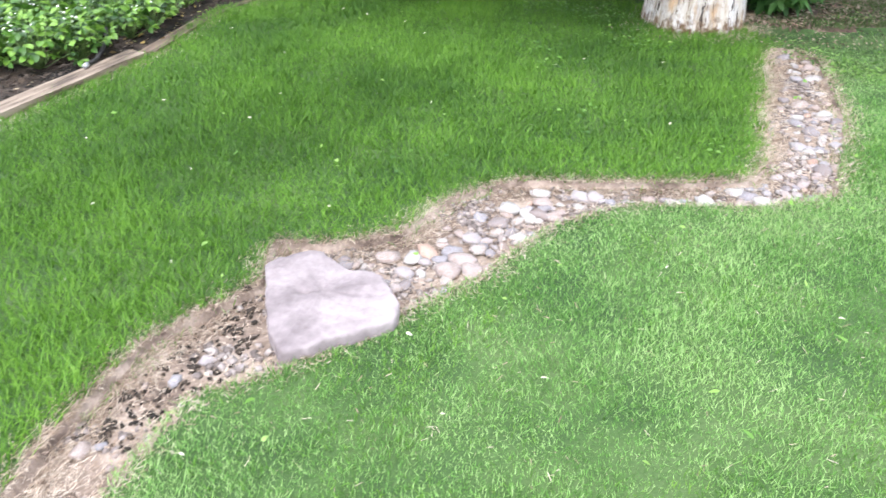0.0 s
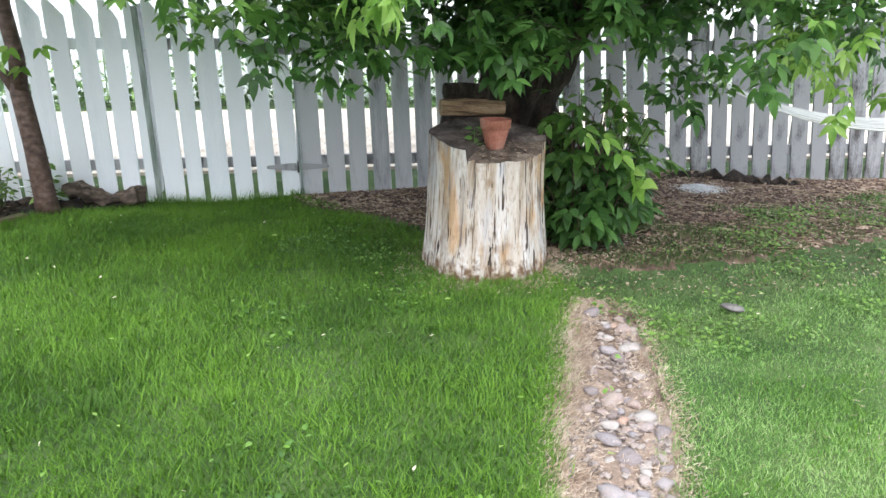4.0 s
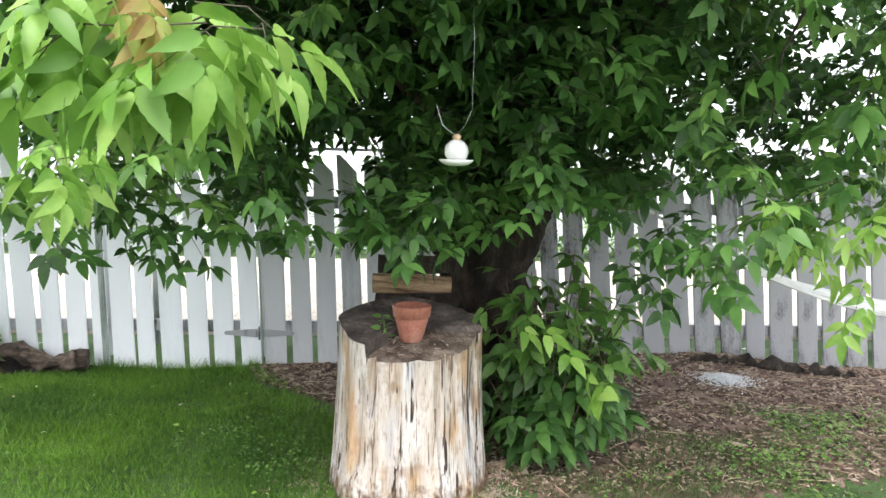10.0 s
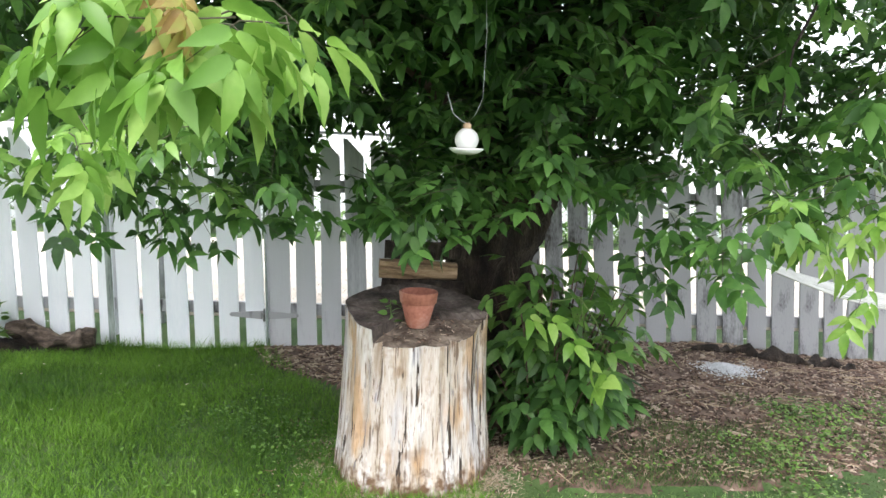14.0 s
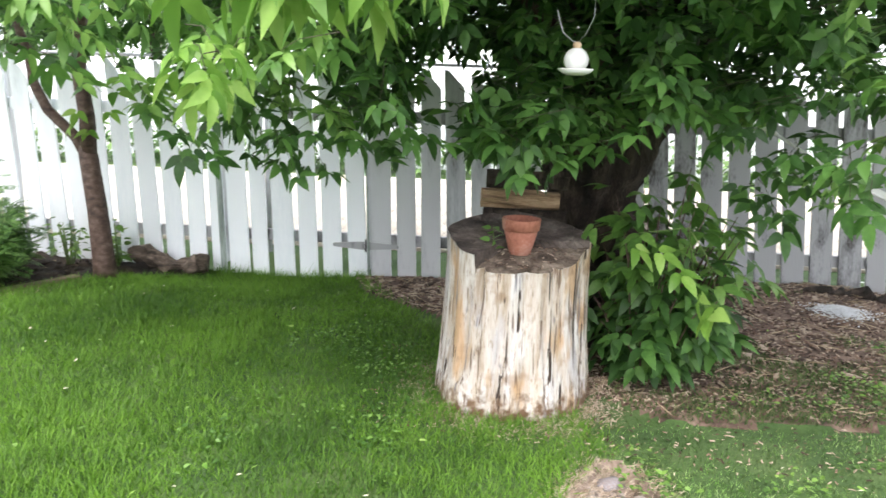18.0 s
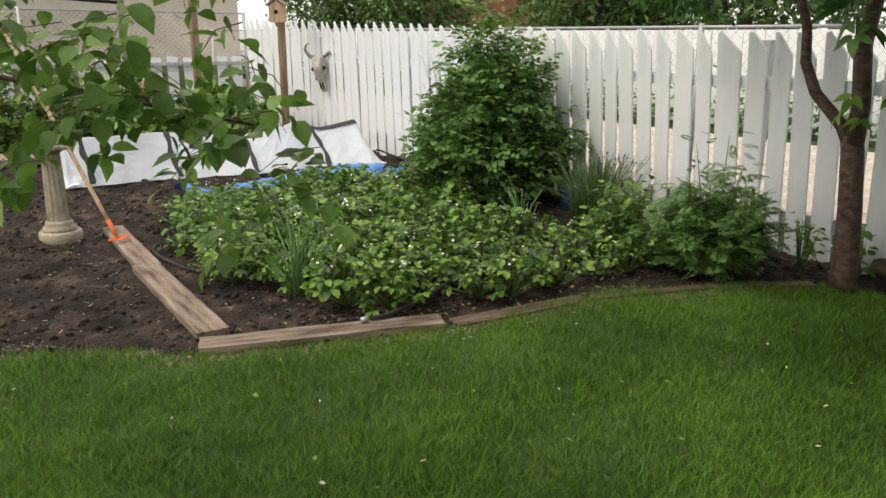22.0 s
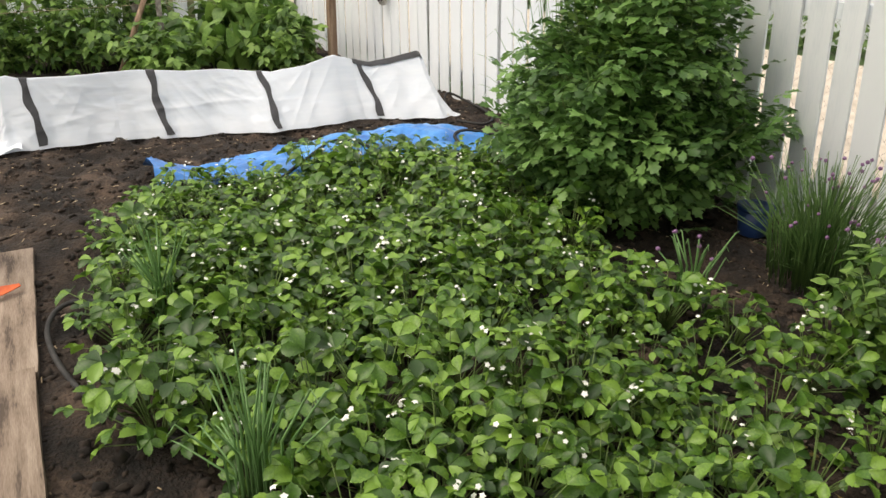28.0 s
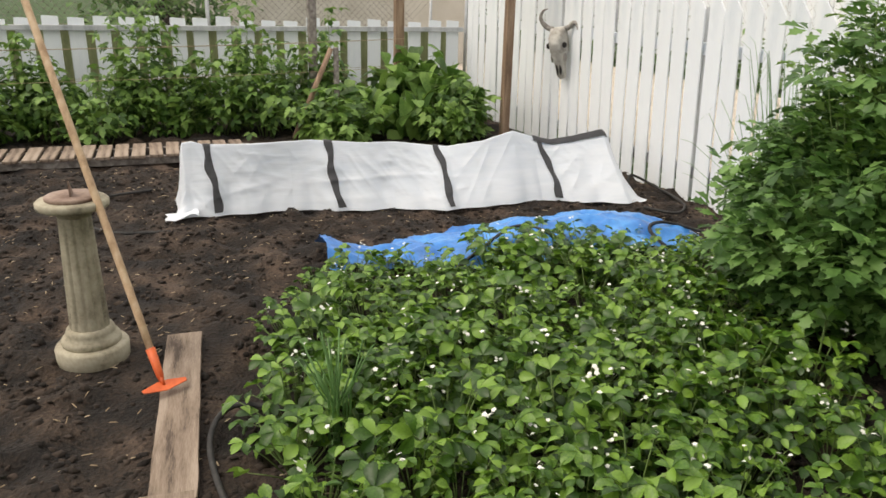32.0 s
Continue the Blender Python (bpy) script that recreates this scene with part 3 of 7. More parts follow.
def back_fence():
    rng = random.Random(5)
    fence = thing("picket_fence", "tall white-painted board fence with slant-cut tops", "fence", kind="structure")
    wide = [slat_mesh("slat", 0.148, 1.52, 0.14 + 0.02 * i) for i in range(3)]
    tight = [slat_mesh("slat", 0.155, 1.52, 0.15 + 0.015 * i, 0.014) for i in range(3)]
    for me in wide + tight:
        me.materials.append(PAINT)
    # boards behind the maple: aged paint, greyed further for the tree's shade
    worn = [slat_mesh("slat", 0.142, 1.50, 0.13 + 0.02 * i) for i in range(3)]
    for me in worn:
        me.materials.append(PAINT_OLD_SHADED)
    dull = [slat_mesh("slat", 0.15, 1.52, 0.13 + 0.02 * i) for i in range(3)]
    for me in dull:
        me.materials.append(PAINT_DULL_SHADED)
    gate = thing("garden_gate", "closed white board gate with rusty strap hinges in the fence", "gate", (0, FENCE_Y, 0), kind="structure")
    # the gaps between the boards, about 0.57 m above the ground
    gaps = [-3.594 - 0.2025 * k for k in range(38, 0, -1)] + [-3.594, -3.403, -3.235, -3.046, -2.860, -2.682, -2.475, -2.300, -2.058, -1.861, -1.680, -1.493, -1.300, -1.118, -0.928, -0.740, -0.554, -0.370, -0.216, -0.047,
            0.123, 0.331, 0.519, 0.712, 0.900, 1.104, 1.295, 1.488] + [1.488 + 0.191 * k for k in range(1, 8)] + [3.016, 3.198, 3.396, 3.594, 3.792, 3.995, 4.205, 4.408, 4.617, 4.809, 5.035, 5.235, 5.434, 5.644]
    gaps += [5.644 + 0.202 * k for k in range(1, 13)]
    for left, right in zip(gaps, gaps[1:]):
        x = (left + right) / 2
        in_gate = -0.17 < x < 0.86
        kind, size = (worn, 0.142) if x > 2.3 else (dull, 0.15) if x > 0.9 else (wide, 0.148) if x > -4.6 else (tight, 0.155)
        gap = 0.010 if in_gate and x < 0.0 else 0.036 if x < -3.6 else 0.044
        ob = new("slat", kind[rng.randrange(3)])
        ob.parent = gate if in_gate else fence
        foot = float(np.interp(x, [-4, -2, -1, -0.4, 0.3, 0.8, 1.6, 3, 5, 6], [0.0, -0.03, -0.06, -0.085, -0.115, -0.085, -0.07, -0.06, -0.08, -0.11])) + rng.uniform(-0.012, 0.008)
        top = 1.52 * float(np.interp(x, [-11.3, -9.5, -8.2, -5.0, -3.4, -2.4, -1.0], [1.165, 1.12, 1.10, 1.05, 1.015, 1.02, 1.0])) + rng.uniform(-0.02, 0.02)
        lean = rng.uniform(-0.7, 0.7) - float(np.interp(x, [-11.5, -7.5, -1.8, -0.9, 1.3, 2.5, 4.2, 5.6], [1.5, 1.4, 2.2, 2.2, 1.9, 3.5, 5.8, 6.5]))
        at = (x - math.tan(radians(lean)) * (0.57 - foot), (0 if in_gate else FENCE_Y) + rng.uniform(-0.004, 0.004), foot)
        ob.matrix_basis = pose(*at, rng.uniform(-0.5, 0.5) + slump(x), lean, 0) @ Matrix.Diagonal(((right - left - gap) / size, 1, (top - foot) / 1.52, 1))
    for z in (0.22, 1.17):
        for a, b in ((WEST_X, -9.0), (-8.99, -6.6), (-6.59, -4.2), (-4.19, -2.0), (-1.99, -0.23), (0.95, 4.1), (4.12, 8.3)):
            ya, yb = (FENCE_Y + 0.045 - math.tan(radians(slump(q))) * z for q in (a, b))
            turn = Euler((0, 0, math.atan2(yb - ya, b - a))).to_matrix()
            bm = box(bmesh.new(), (b - a, 0.04, 0.09), ((a + b) / 2, (ya + yb) / 2, z), turn)
            part("rail", bm, PAINT if z > 1 and a < -1.9 else PAINT_OLD_SHADED, fence)
        part("gate_rail", box(bmesh.new(), (1.05, 0.036, 0.09), (0.36, 0.045, z)), PAINT_OLD_SHADED, gate)
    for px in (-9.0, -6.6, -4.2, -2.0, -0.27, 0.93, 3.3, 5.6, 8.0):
        part("fence_post", box(bmesh.new(), (0.085, 0.085, 1.5), (px, FENCE_Y + 0.115, 0.72)), PAINT_DULL_SHADED, fence)
    # strips on the gate's seams; the narrow one stands in for a dark gap
    for gx, broad in ((-0.262, 0.046), (0.900, 0.016)):
        part("edge_strip", box(bmesh.new(), (broad, 0.012, 1.58), (gx, 0.004 - 0.016, 0.66), Euler((0, radians(-2), 0)).to_matrix(), bevel=0.003), SEAMGREEN, gate, "green-grey strip along the gate's seam")
    # strap hinges across the gate's seam
    for z in (0.175, 1.12):
        bm = bmesh.new()
        for s in (-1, 1):
            outline = [(0.895 + s * u, z + v) for u, v in ((0.012, 0.032), (0.05, 0.030), (0.25, 0.014), (0.262, 0.0), (0.25, -0.014), (0.05, -0.030), (0.012, -0.032))]
            face = bm.faces.new([bm.verts.new((u, -0.012, v)) for u, v in outline])
            ex = bmesh.ops.extrude_face_region(bm, geom=[face])
            bmesh.ops.translate(bm, verts=[v for v in ex["geom"] if isinstance(v, bmesh.types.BMVert)], vec=(0, 0.007, 0))
        bmesh.ops.recalc_face_normals(bm, faces=bm.faces[:])
        tube_v, tube_f = tube([(0.895, -0.008, z - 0.05), (0.895, -0.008, z + 0.05)], 0.008)
        # the darker paint stands for the shadow outlines of white straps
        part("strap_hinge", bm, PAINT_OLD_SHADED, gate, "painted strap hinge")
        part("hinge_pin", mesh_of("pin", [tuple(q) for q in tube_v], tube_f), PAINT_OLD_SHADED, gate)


back_fence()


OLDWIRE = shade("rusted_wire", [(0.08, 0.06, 0.05), (0.19, 0.155, 0.135), (0.32, 0.29, 0.27)], 9, 0.6, 0.2, 60, metal=0.3)


def chain_link(name, a, b, low, high, label, pitch=0.085, wire=0.0022):
    """A chain-link fence from a to b (x, y)."""
    root = thing(name, label, "fence", kind="structure")
    length = math.hypot(b[0] - a[0], b[1] - a[1])
    ux, uy = (b[0] - a[0]) / length, (b[1] - a[1]) / length
    h = high - low
    s = np.arange(-h, length, pitch)
    vs, fs = [], []
    for sign in (1, -1):
        s0 = s if sign == 1 else s + h
        s1 = s0 + sign * h
        p0 = np.stack([a[0] + ux * s0, a[1] + uy * s0 + 0.003 * sign, np.full_like(s0, low)], -1)
        p1 = np.stack([a[0] + ux * s1, a[1] + uy * s1 + 0.003 * sign, np.full_like(s0, high)], -1)
        keep = (np.minimum(s0, s1) >= 0) & (np.maximum(s0, s1) <= length)
        p0, p1 = p0[keep], p1[keep]
        off = np.array([[0.9 * wire * ux, 0.9 * wire * uy, -wire * sign * 0.4], [-0.9 * wire * ux, -0.9 * wire * uy, wire * sign * 0.4], [wire * -uy, wire * ux, 0]])
        block = np.concatenate([p0[:, None] + off[None], p1[:, None] + off[None]], 1)
        base = sum(len(q) for q in vs)
        vs.append(block.reshape(-1, 3))
        f = np.array([(0, 1, 4, 3), (1, 2, 5, 4), (2, 0, 3, 5)])
        fs.append((f[None] + (base + 6 * np.arange(len(block)))[:, None, None]).reshape(-1, 4))
    part("wire_mesh", mesh_of("wire_mesh", np.concatenate(vs), np.concatenate(fs), False), OLDWIRE, root)
    part("top_rail", tubes("top_rail", [([(a[0], a[1], high), (b[0], b[1], high)], 0.013)], 8), STEEL, root)
    n = max(2, int(length / 2.7))
    for i in range(n + 1):
        px, py = a[0] + ux * length * i / n, a[1] + uy * length * i / n
        part("steel_post", tubes("steel_post", [([(px, py, -0.1), (px, py, high + 0.03)], 0.026)], 8), STEEL, root)


chain_link("chain_link_fence", (-14.0, 8.72), (8.4, 8.72), 0.05, 1.57, "galvanised chain-link fence just behind the white boards", wire=0.0008)


def west_fence():
    """The lower fence at the garden's end: white pickets this side, green boards added to fill the gaps."""
    rng = random.Random(9)
    fence = thing("low_fence", "low fence of peeling white pickets with yellow-green boards filling the gaps", "fence", kind="structure")
    white = slat_mesh("picket", 0.17, 1.16, 0.01)
    white.materials.append(PAINT)
    # boards whose yellow-green colour stands for the lit gaps between pickets
    green = slat_mesh("green_board", 0.15, 1.05, 0.0)
    green.materials.append(GAPGREEN)
    y = 8.12
    while y > -1.2:
        ob = new("picket", white)
        ob.parent = fence
        ob.matrix_basis = pose(WEST_X, y, rng.uniform(-0.03, 0.02), 0, rng.uniform(-0.6, 0.6), 90)
        ob = new("green_board", green)
        ob.parent = fence
        ob.matrix_basis = pose(WEST_X - 0.07, y - 0.135, rng.uniform(-0.03, 0.03), 0, rng.uniform(-0.6, 0.6), 90)
        y -= 0.268 + rng.uniform(-0.01, 0.01)
    for z in (0.28, 1.04):
        part("rail", box(bmesh.new(), (0.04, 9.5, 0.06), (WEST_X + 0.045 if z > 1 else WEST_X - 0.03, 3.5, z)), PAINT_DULL_SHADED, fence)


west_fence()
chain_link("neighbour_chain_fence", (-12.1, 8.6), (-12.1, -2.0), 0.4, 1.85, "tall galvanised chain-link fence beyond the low pickets")


# ---- the stump with its pot ----
def stump_wood():
    """Bare split wood: cream grain, thin dark cracks, blue-grey and orange stains, a rotted foot."""
    m = shade("bare_stump_wood", [(0.33, 0.255, 0.19), (0.46, 0.39, 0.32), (0.54, 0.49, 0.445), (0.61, 0.585, 0.57)], 4, 0.85, 0.9, 26, (5, 5, 0.55), spread=(0.30, 0.66), depth=0.025, detail=8)
    n, l = m.node_tree.nodes, m.node_tree.links
    b = n["Principled BSDF"]
    last = b.inputs["Base Color"].links[0].from_socket
    co = n.new("ShaderNodeTexCoord")
    stains = ((2.6, (2.0, 2.0, 0.6), 0.53, 0.66, (0.38, 0.37, 0.41), 0.7), (2.6, (3.4, 3.4, 0.8), 0.575, 0.66, (0.46, 0.26, 0.10), 0.7),
              (4.5, (1.6, 1.6, 1.8), 0.57, 0.66, (0.27, 0.17, 0.10), 0.55), (5.2, (6.0, 6.0, 0.45), 0.60, 0.66, (0.13, 0.125, 0.15), 0.75),
              (6.0, (4.6, 4.6, 0.30), 0.615, 0.635, (0.030, 0.019, 0.014), 1.0), (12.0, (4.4, 4.4, 0.30), 0.59, 0.64, (0.11, 0.07, 0.045), 0.85),
              (24.0, (4.0, 4.0, 0.7), 0.58, 0.66, (0.24, 0.165, 0.105), 0.5))
    for scale, stretch, lo, hi, colour, most in stains:
        mp, t, r, mix = n.new("ShaderNodeMapping"), n.new("ShaderNodeTexNoise"), n.new("ShaderNodeMapRange"), n.new("ShaderNodeMixRGB")
        mp.inputs["Scale"].default_value = stretch
        mp.inputs["Location"].default_value = (scale, 2 * scale, 0.3 * scale)
        t.inputs["Scale"].default_value, t.inputs["Detail"].default_value = scale, 6
        r.inputs["From Min"].default_value, r.inputs["From Max"].default_value = lo, hi
        r.inputs["To Max"].default_value = most
        l.new(co.outputs["Object"], mp.inputs[0])
        l.new(mp.outputs[0], t.inputs[0])
        l.new(t.outputs[0], r.inputs["Value"])
        l.new(r.outputs[0], mix.inputs[0])
        l.new(last, mix.inputs[1])
        mix.inputs[2].default_value = (*colour, 1)
        last = mix.outputs[0]
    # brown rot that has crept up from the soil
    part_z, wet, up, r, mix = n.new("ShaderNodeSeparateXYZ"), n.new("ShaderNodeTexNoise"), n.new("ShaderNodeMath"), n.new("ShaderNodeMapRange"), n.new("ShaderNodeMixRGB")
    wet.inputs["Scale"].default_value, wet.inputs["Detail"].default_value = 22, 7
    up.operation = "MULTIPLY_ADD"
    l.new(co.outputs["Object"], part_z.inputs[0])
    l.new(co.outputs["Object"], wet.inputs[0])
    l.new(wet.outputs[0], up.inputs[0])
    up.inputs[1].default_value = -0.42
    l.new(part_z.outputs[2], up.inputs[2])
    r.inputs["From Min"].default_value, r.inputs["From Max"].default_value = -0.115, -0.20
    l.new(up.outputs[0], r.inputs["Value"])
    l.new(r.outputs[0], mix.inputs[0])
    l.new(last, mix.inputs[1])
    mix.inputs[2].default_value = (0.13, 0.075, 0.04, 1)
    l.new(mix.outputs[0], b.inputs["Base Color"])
    return m


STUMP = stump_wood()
STUMP_TOP = shade("grey_end_grain", [(0.028, 0.021, 0.018), (0.075, 0.058, 0.050), (0.17, 0.14, 0.125)], 9, 0.95, 0.8, 60, depth=0.02)


STUMP_NOTCH = shade("brown_notch", [(0.045, 0.032, 0.024), (0.13, 0.098, 0.075), (0.26, 0.21, 0.17)], 14, 0.95, 0.9, 70, depth=0.02)


def stump():
    root = thing("tree_stump", "barkless pale split-grained stump with a notched dark top", "stump", (1.99, 6.08, 0))
    n, rows = 280, 30
    vs, fs = [], []
    rng = random.Random(2)
    cracks = [(rng.randrange(n), rng.choice((1, 1, 2, 3, 6)), rng.uniform(0.005, 0.030), rng.uniform(-0.2, 0.7), rng.uniform(0.25, 0.9)) for _ in range(52)]

    def top_z(y):
        return 0.757 + 0.12 * y

    def floor_z(y):
        return 0.735 + 0.24 * y

    for j in range(rows):
        t = j / (rows - 1)
        groove = [0.0] * n
        for c, w, d, start, long in cracks:
            here = max(0.0, math.sin(math.pi * min(1.0, max(0.0, (t - start) / long)))) ** 0.5
            drift = round(2.5 * math.sin(c + 2.2 * t))
            for k in range(-w, w + 1):
                groove[(c + k + drift) % n] -= d * here * (1 - abs(k) / (w + 1))
        for i in range(n):
            a = 2 * math.pi * i / n
            r = 0.332 + 0.045 * (1 - t) ** 2.2 + 0.012 * math.sin(3 * a + 1) + 0.010 * math.sin(5 * a)
            shag = 0.5 + 0.9 * (1 - t)
            r += max(-0.05, groove[i]) + shag * (0.009 * noise.noise((i * 0.09, t * 2.2, 1.0)) + 0.003 * noise.noise((i * 0.6, t * 5.0, 4.0)))
            x, y = r * math.cos(a), r * math.sin(a)
            front = math.sin(a) < -0.10 and math.cos(a) > -0.55
            top = floor_z(y) if front else top_z(y)
            vs.append((x, y, -0.04 + t * (top + 0.04)))
    for j in range(rows - 1):
        for i in range(n):
            fs.append((j * n + i, j * n + (i + 1) % n, (j + 1) * n + (i + 1) % n, (j + 1) * n + i))
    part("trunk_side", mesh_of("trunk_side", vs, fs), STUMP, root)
    # the sawn top: a dark plate, with the notch's lower step in front
    rim = [vs[(rows - 1) * n + i] for i in range(n)]
    bm = bmesh.new()
    floor = bmesh.new()
    pts, flags = [], []
    for k in range(13):
        f = 1 - k / 13
        for i, p in enumerate(rim):
            x, y = p[0] * f * 0.996, p[1] * f * 0.996
            low = p[2] < 0.5 * (floor_z(p[1]) + top_z(p[1])) and (k == 0 or y < -0.01 - 0.05 * abs(math.sin(6 * x + 1)) and x > -0.18 - 0.04 * math.sin(20 * y))
            rugged = 0.010 * noise.noise((x * 14, y * 14, 1)) + 0.007 * noise.noise((x * 50, y * 50, 3))
            crack = -0.02 * max(0.0, 1 - abs(math.sin(3.5 * math.atan2(y, x) + 2 * f)) * 9) * f
            pts.append((x, y, (floor_z(y) if low else top_z(y)) + (rugged + crack if k else 0.0)))
            flags.append(low)
    for mesh, want in ((bm, False), (floor, True)):
        made = {}
        for k in range(12):
            for i in range(n):
                q = (k * n + i, k * n + (i + 1) % n, (k + 1) * n + (i + 1) % n, (k + 1) * n + i)
                if all(flags[v] for v in q) == want:
                    mesh.faces.new([made.setdefault(v, None) or made.update({v: mesh.verts.new(pts[v])}) or made[v] for v in q])
        if not want:
            mesh.faces.new([made.setdefault(v, None) or made.update({v: mesh.verts.new(pts[v])}) or made[v] for v in range(12 * n, 13 * n)])
    part("sawn_top", bm, STUMP_TOP, root, "dark grey cracked sawn top")
    part("notch_floor", floor, STUMP_NOTCH, root, "brown notch floor strewn with litter")
    return root


stump()


def flower_pot():
    root = thing("flower_pot", "empty weathered terracotta pot standing on the stump", "flower pot", (2.0, 5.955, 0.700))
    root.scale = (0.96, 0.96, 0.88)
    body = turned("pot_body", [(0.046, 0.0), (0.050, 0.003), (0.082, 0.135), (0.076, 0.135), (0.046, 0.02), (0.0, 0.02)], 36)
    part("pot_body", body, CLAY, root)
    part("pot_rim", turned("pot_rim", [(0.082, 0.128), (0.086, 0.131), (0.092, 0.183), (0.090, 0.187), (0.083, 0.187), (0.080, 0.182), (0.076, 0.13)], 36), CLAY, root)


flower_pot()


def stump_litter():
    """A seedling and dry litter in the stump's notch, dead grass round its foot."""
    rng = np.random.default_rng(17)
    n = 130
    a, r = rng.uniform(np.pi * 1.1, np.pi * 1.9, n), rng.uniform(0.08, 0.30, n)
    p = np.stack([1.99 + r * np.cos(a), 6.08 + r * np.sin(a), 0.740 + 0.24 * r * np.sin(a) + rng.uniform(-0.002, 0.008, n)], -1)
    me = scatter("notch_litter", SHARD, p, frames_of(n, rng, -20, 20), np.stack([rng.uniform(0.003, 0.008, n), rng.uniform(0.008, 0.04, n), rng.uniform(0.002, 0.004, n)], -1))
    tagged(part("notch_litter", me, CHIP), "dry bark crumbs and twigs in the stump's notch", "litter", kind="stuff")
    weed = thing("stump_seedling", "small green seedling sprouting beside the terracotta pot", "plant", (1.875, 5.93, 0.695))
    for i in range(11):
        h, w = 0.03 + 0.010 * i, i * 2.4
        part("leaf", scatter("leaf", ROUNDED, np.array([(0.012 * math.cos(w), 0.012 * math.sin(w), h)]), frames_of(1, rng, -10, 40, np.array([w - np.pi / 2])), np.array([0.048])), LEAF_MID, weed)
    part("stalk", tubes("stalk", [([(0, 0, 0.0), (0.004, 0.003, 0.07), (0.0, 0.0, 0.135)], (0.003, 0.0025, 0.001))], 5), STEM, weed)
    n = 3800
    a, r = rng.uniform(0, 2 * np.pi, n), 0.385 + np.abs(rng.normal(0, 0.085, n))
    x, y = 1.99 + r * np.cos(a), 6.08 + r * np.sin(a)
    me = scatter("foot_straw", BLADE, np.stack([x, y, height(x, y) + 0.004], -1), frames_of(n, rng, -78, -35), np.stack([rng.uniform(0.002, 0.004, n), rng.uniform(0.02, 0.05, n), rng.uniform(0.02, 0.05, n)], -1))
    tagged(part("foot_straw", me, BANKSTRAW), "pale dead grass ringing the stump's foot", "dead grass", kind="stuff")


stump_litter()


# ---- the big maple and what stands round it ----
def limb_line(a, b, sag=0.0, n=7, wob=0.04, seed=0):
    """A wavering line from a to b that sags (or arches where sag is negative)."""
    rng = random.Random(seed)
    a, b = Vector(a), Vector(b)
    out = []
    for i in range(n):
        t = i / (n - 1)
        p = a.lerp(b, t)
        p.z -= sag * 4 * t * (1 - t)
        if 0 < i < n - 1:
            p += Vector([rng.uniform(-wob, wob) for _ in range(3)])
        out.append(p)
    return out


def spray_leaves(centres, rng, per, template, size, reach, tilt=(-75, 5)):
    """Places, turns and sizes of leaves along small drooping twigs, and the twigs."""
    n = len(centres)
    way = rng.uniform(0, 2 * np.pi, n)
    twigs = []
    place, yaw = [], []
    for c, w in zip(centres, way):
        d = np.array([np.cos(w), np.sin(w), -0.45])
        start = c - d * reach * 0.5
        twigs.append(([tuple(start), tuple(start + d * reach * 0.5 + np.array([0, 0, 0.03])), tuple(start + d * reach)], (0.0019, 0.0014, 0.0007)))
        for k in range(per):
            s = (k + 0.6) / per
            side = (1 if k % 2 else -1) * rng.uniform(0.5, 1.4) if k < per - 1 else 0
            place.append(start + d * reach * s + rng.normal(0, 0.018, 3))
            yaw.append(w - np.pi / 2 + side)
    place, yaw = np.array(place), np.array(yaw)
    turns = frames_of(len(place), rng, *tilt, yaw=yaw)
    return place, turns, rng.uniform(size[0], size[1], len(place)), twigs


def box_points(rng, n, lo, hi, keep=None):
    p = rng.uniform(lo, hi, (n, 3))
    return p if keep is None else p[keep(p)]


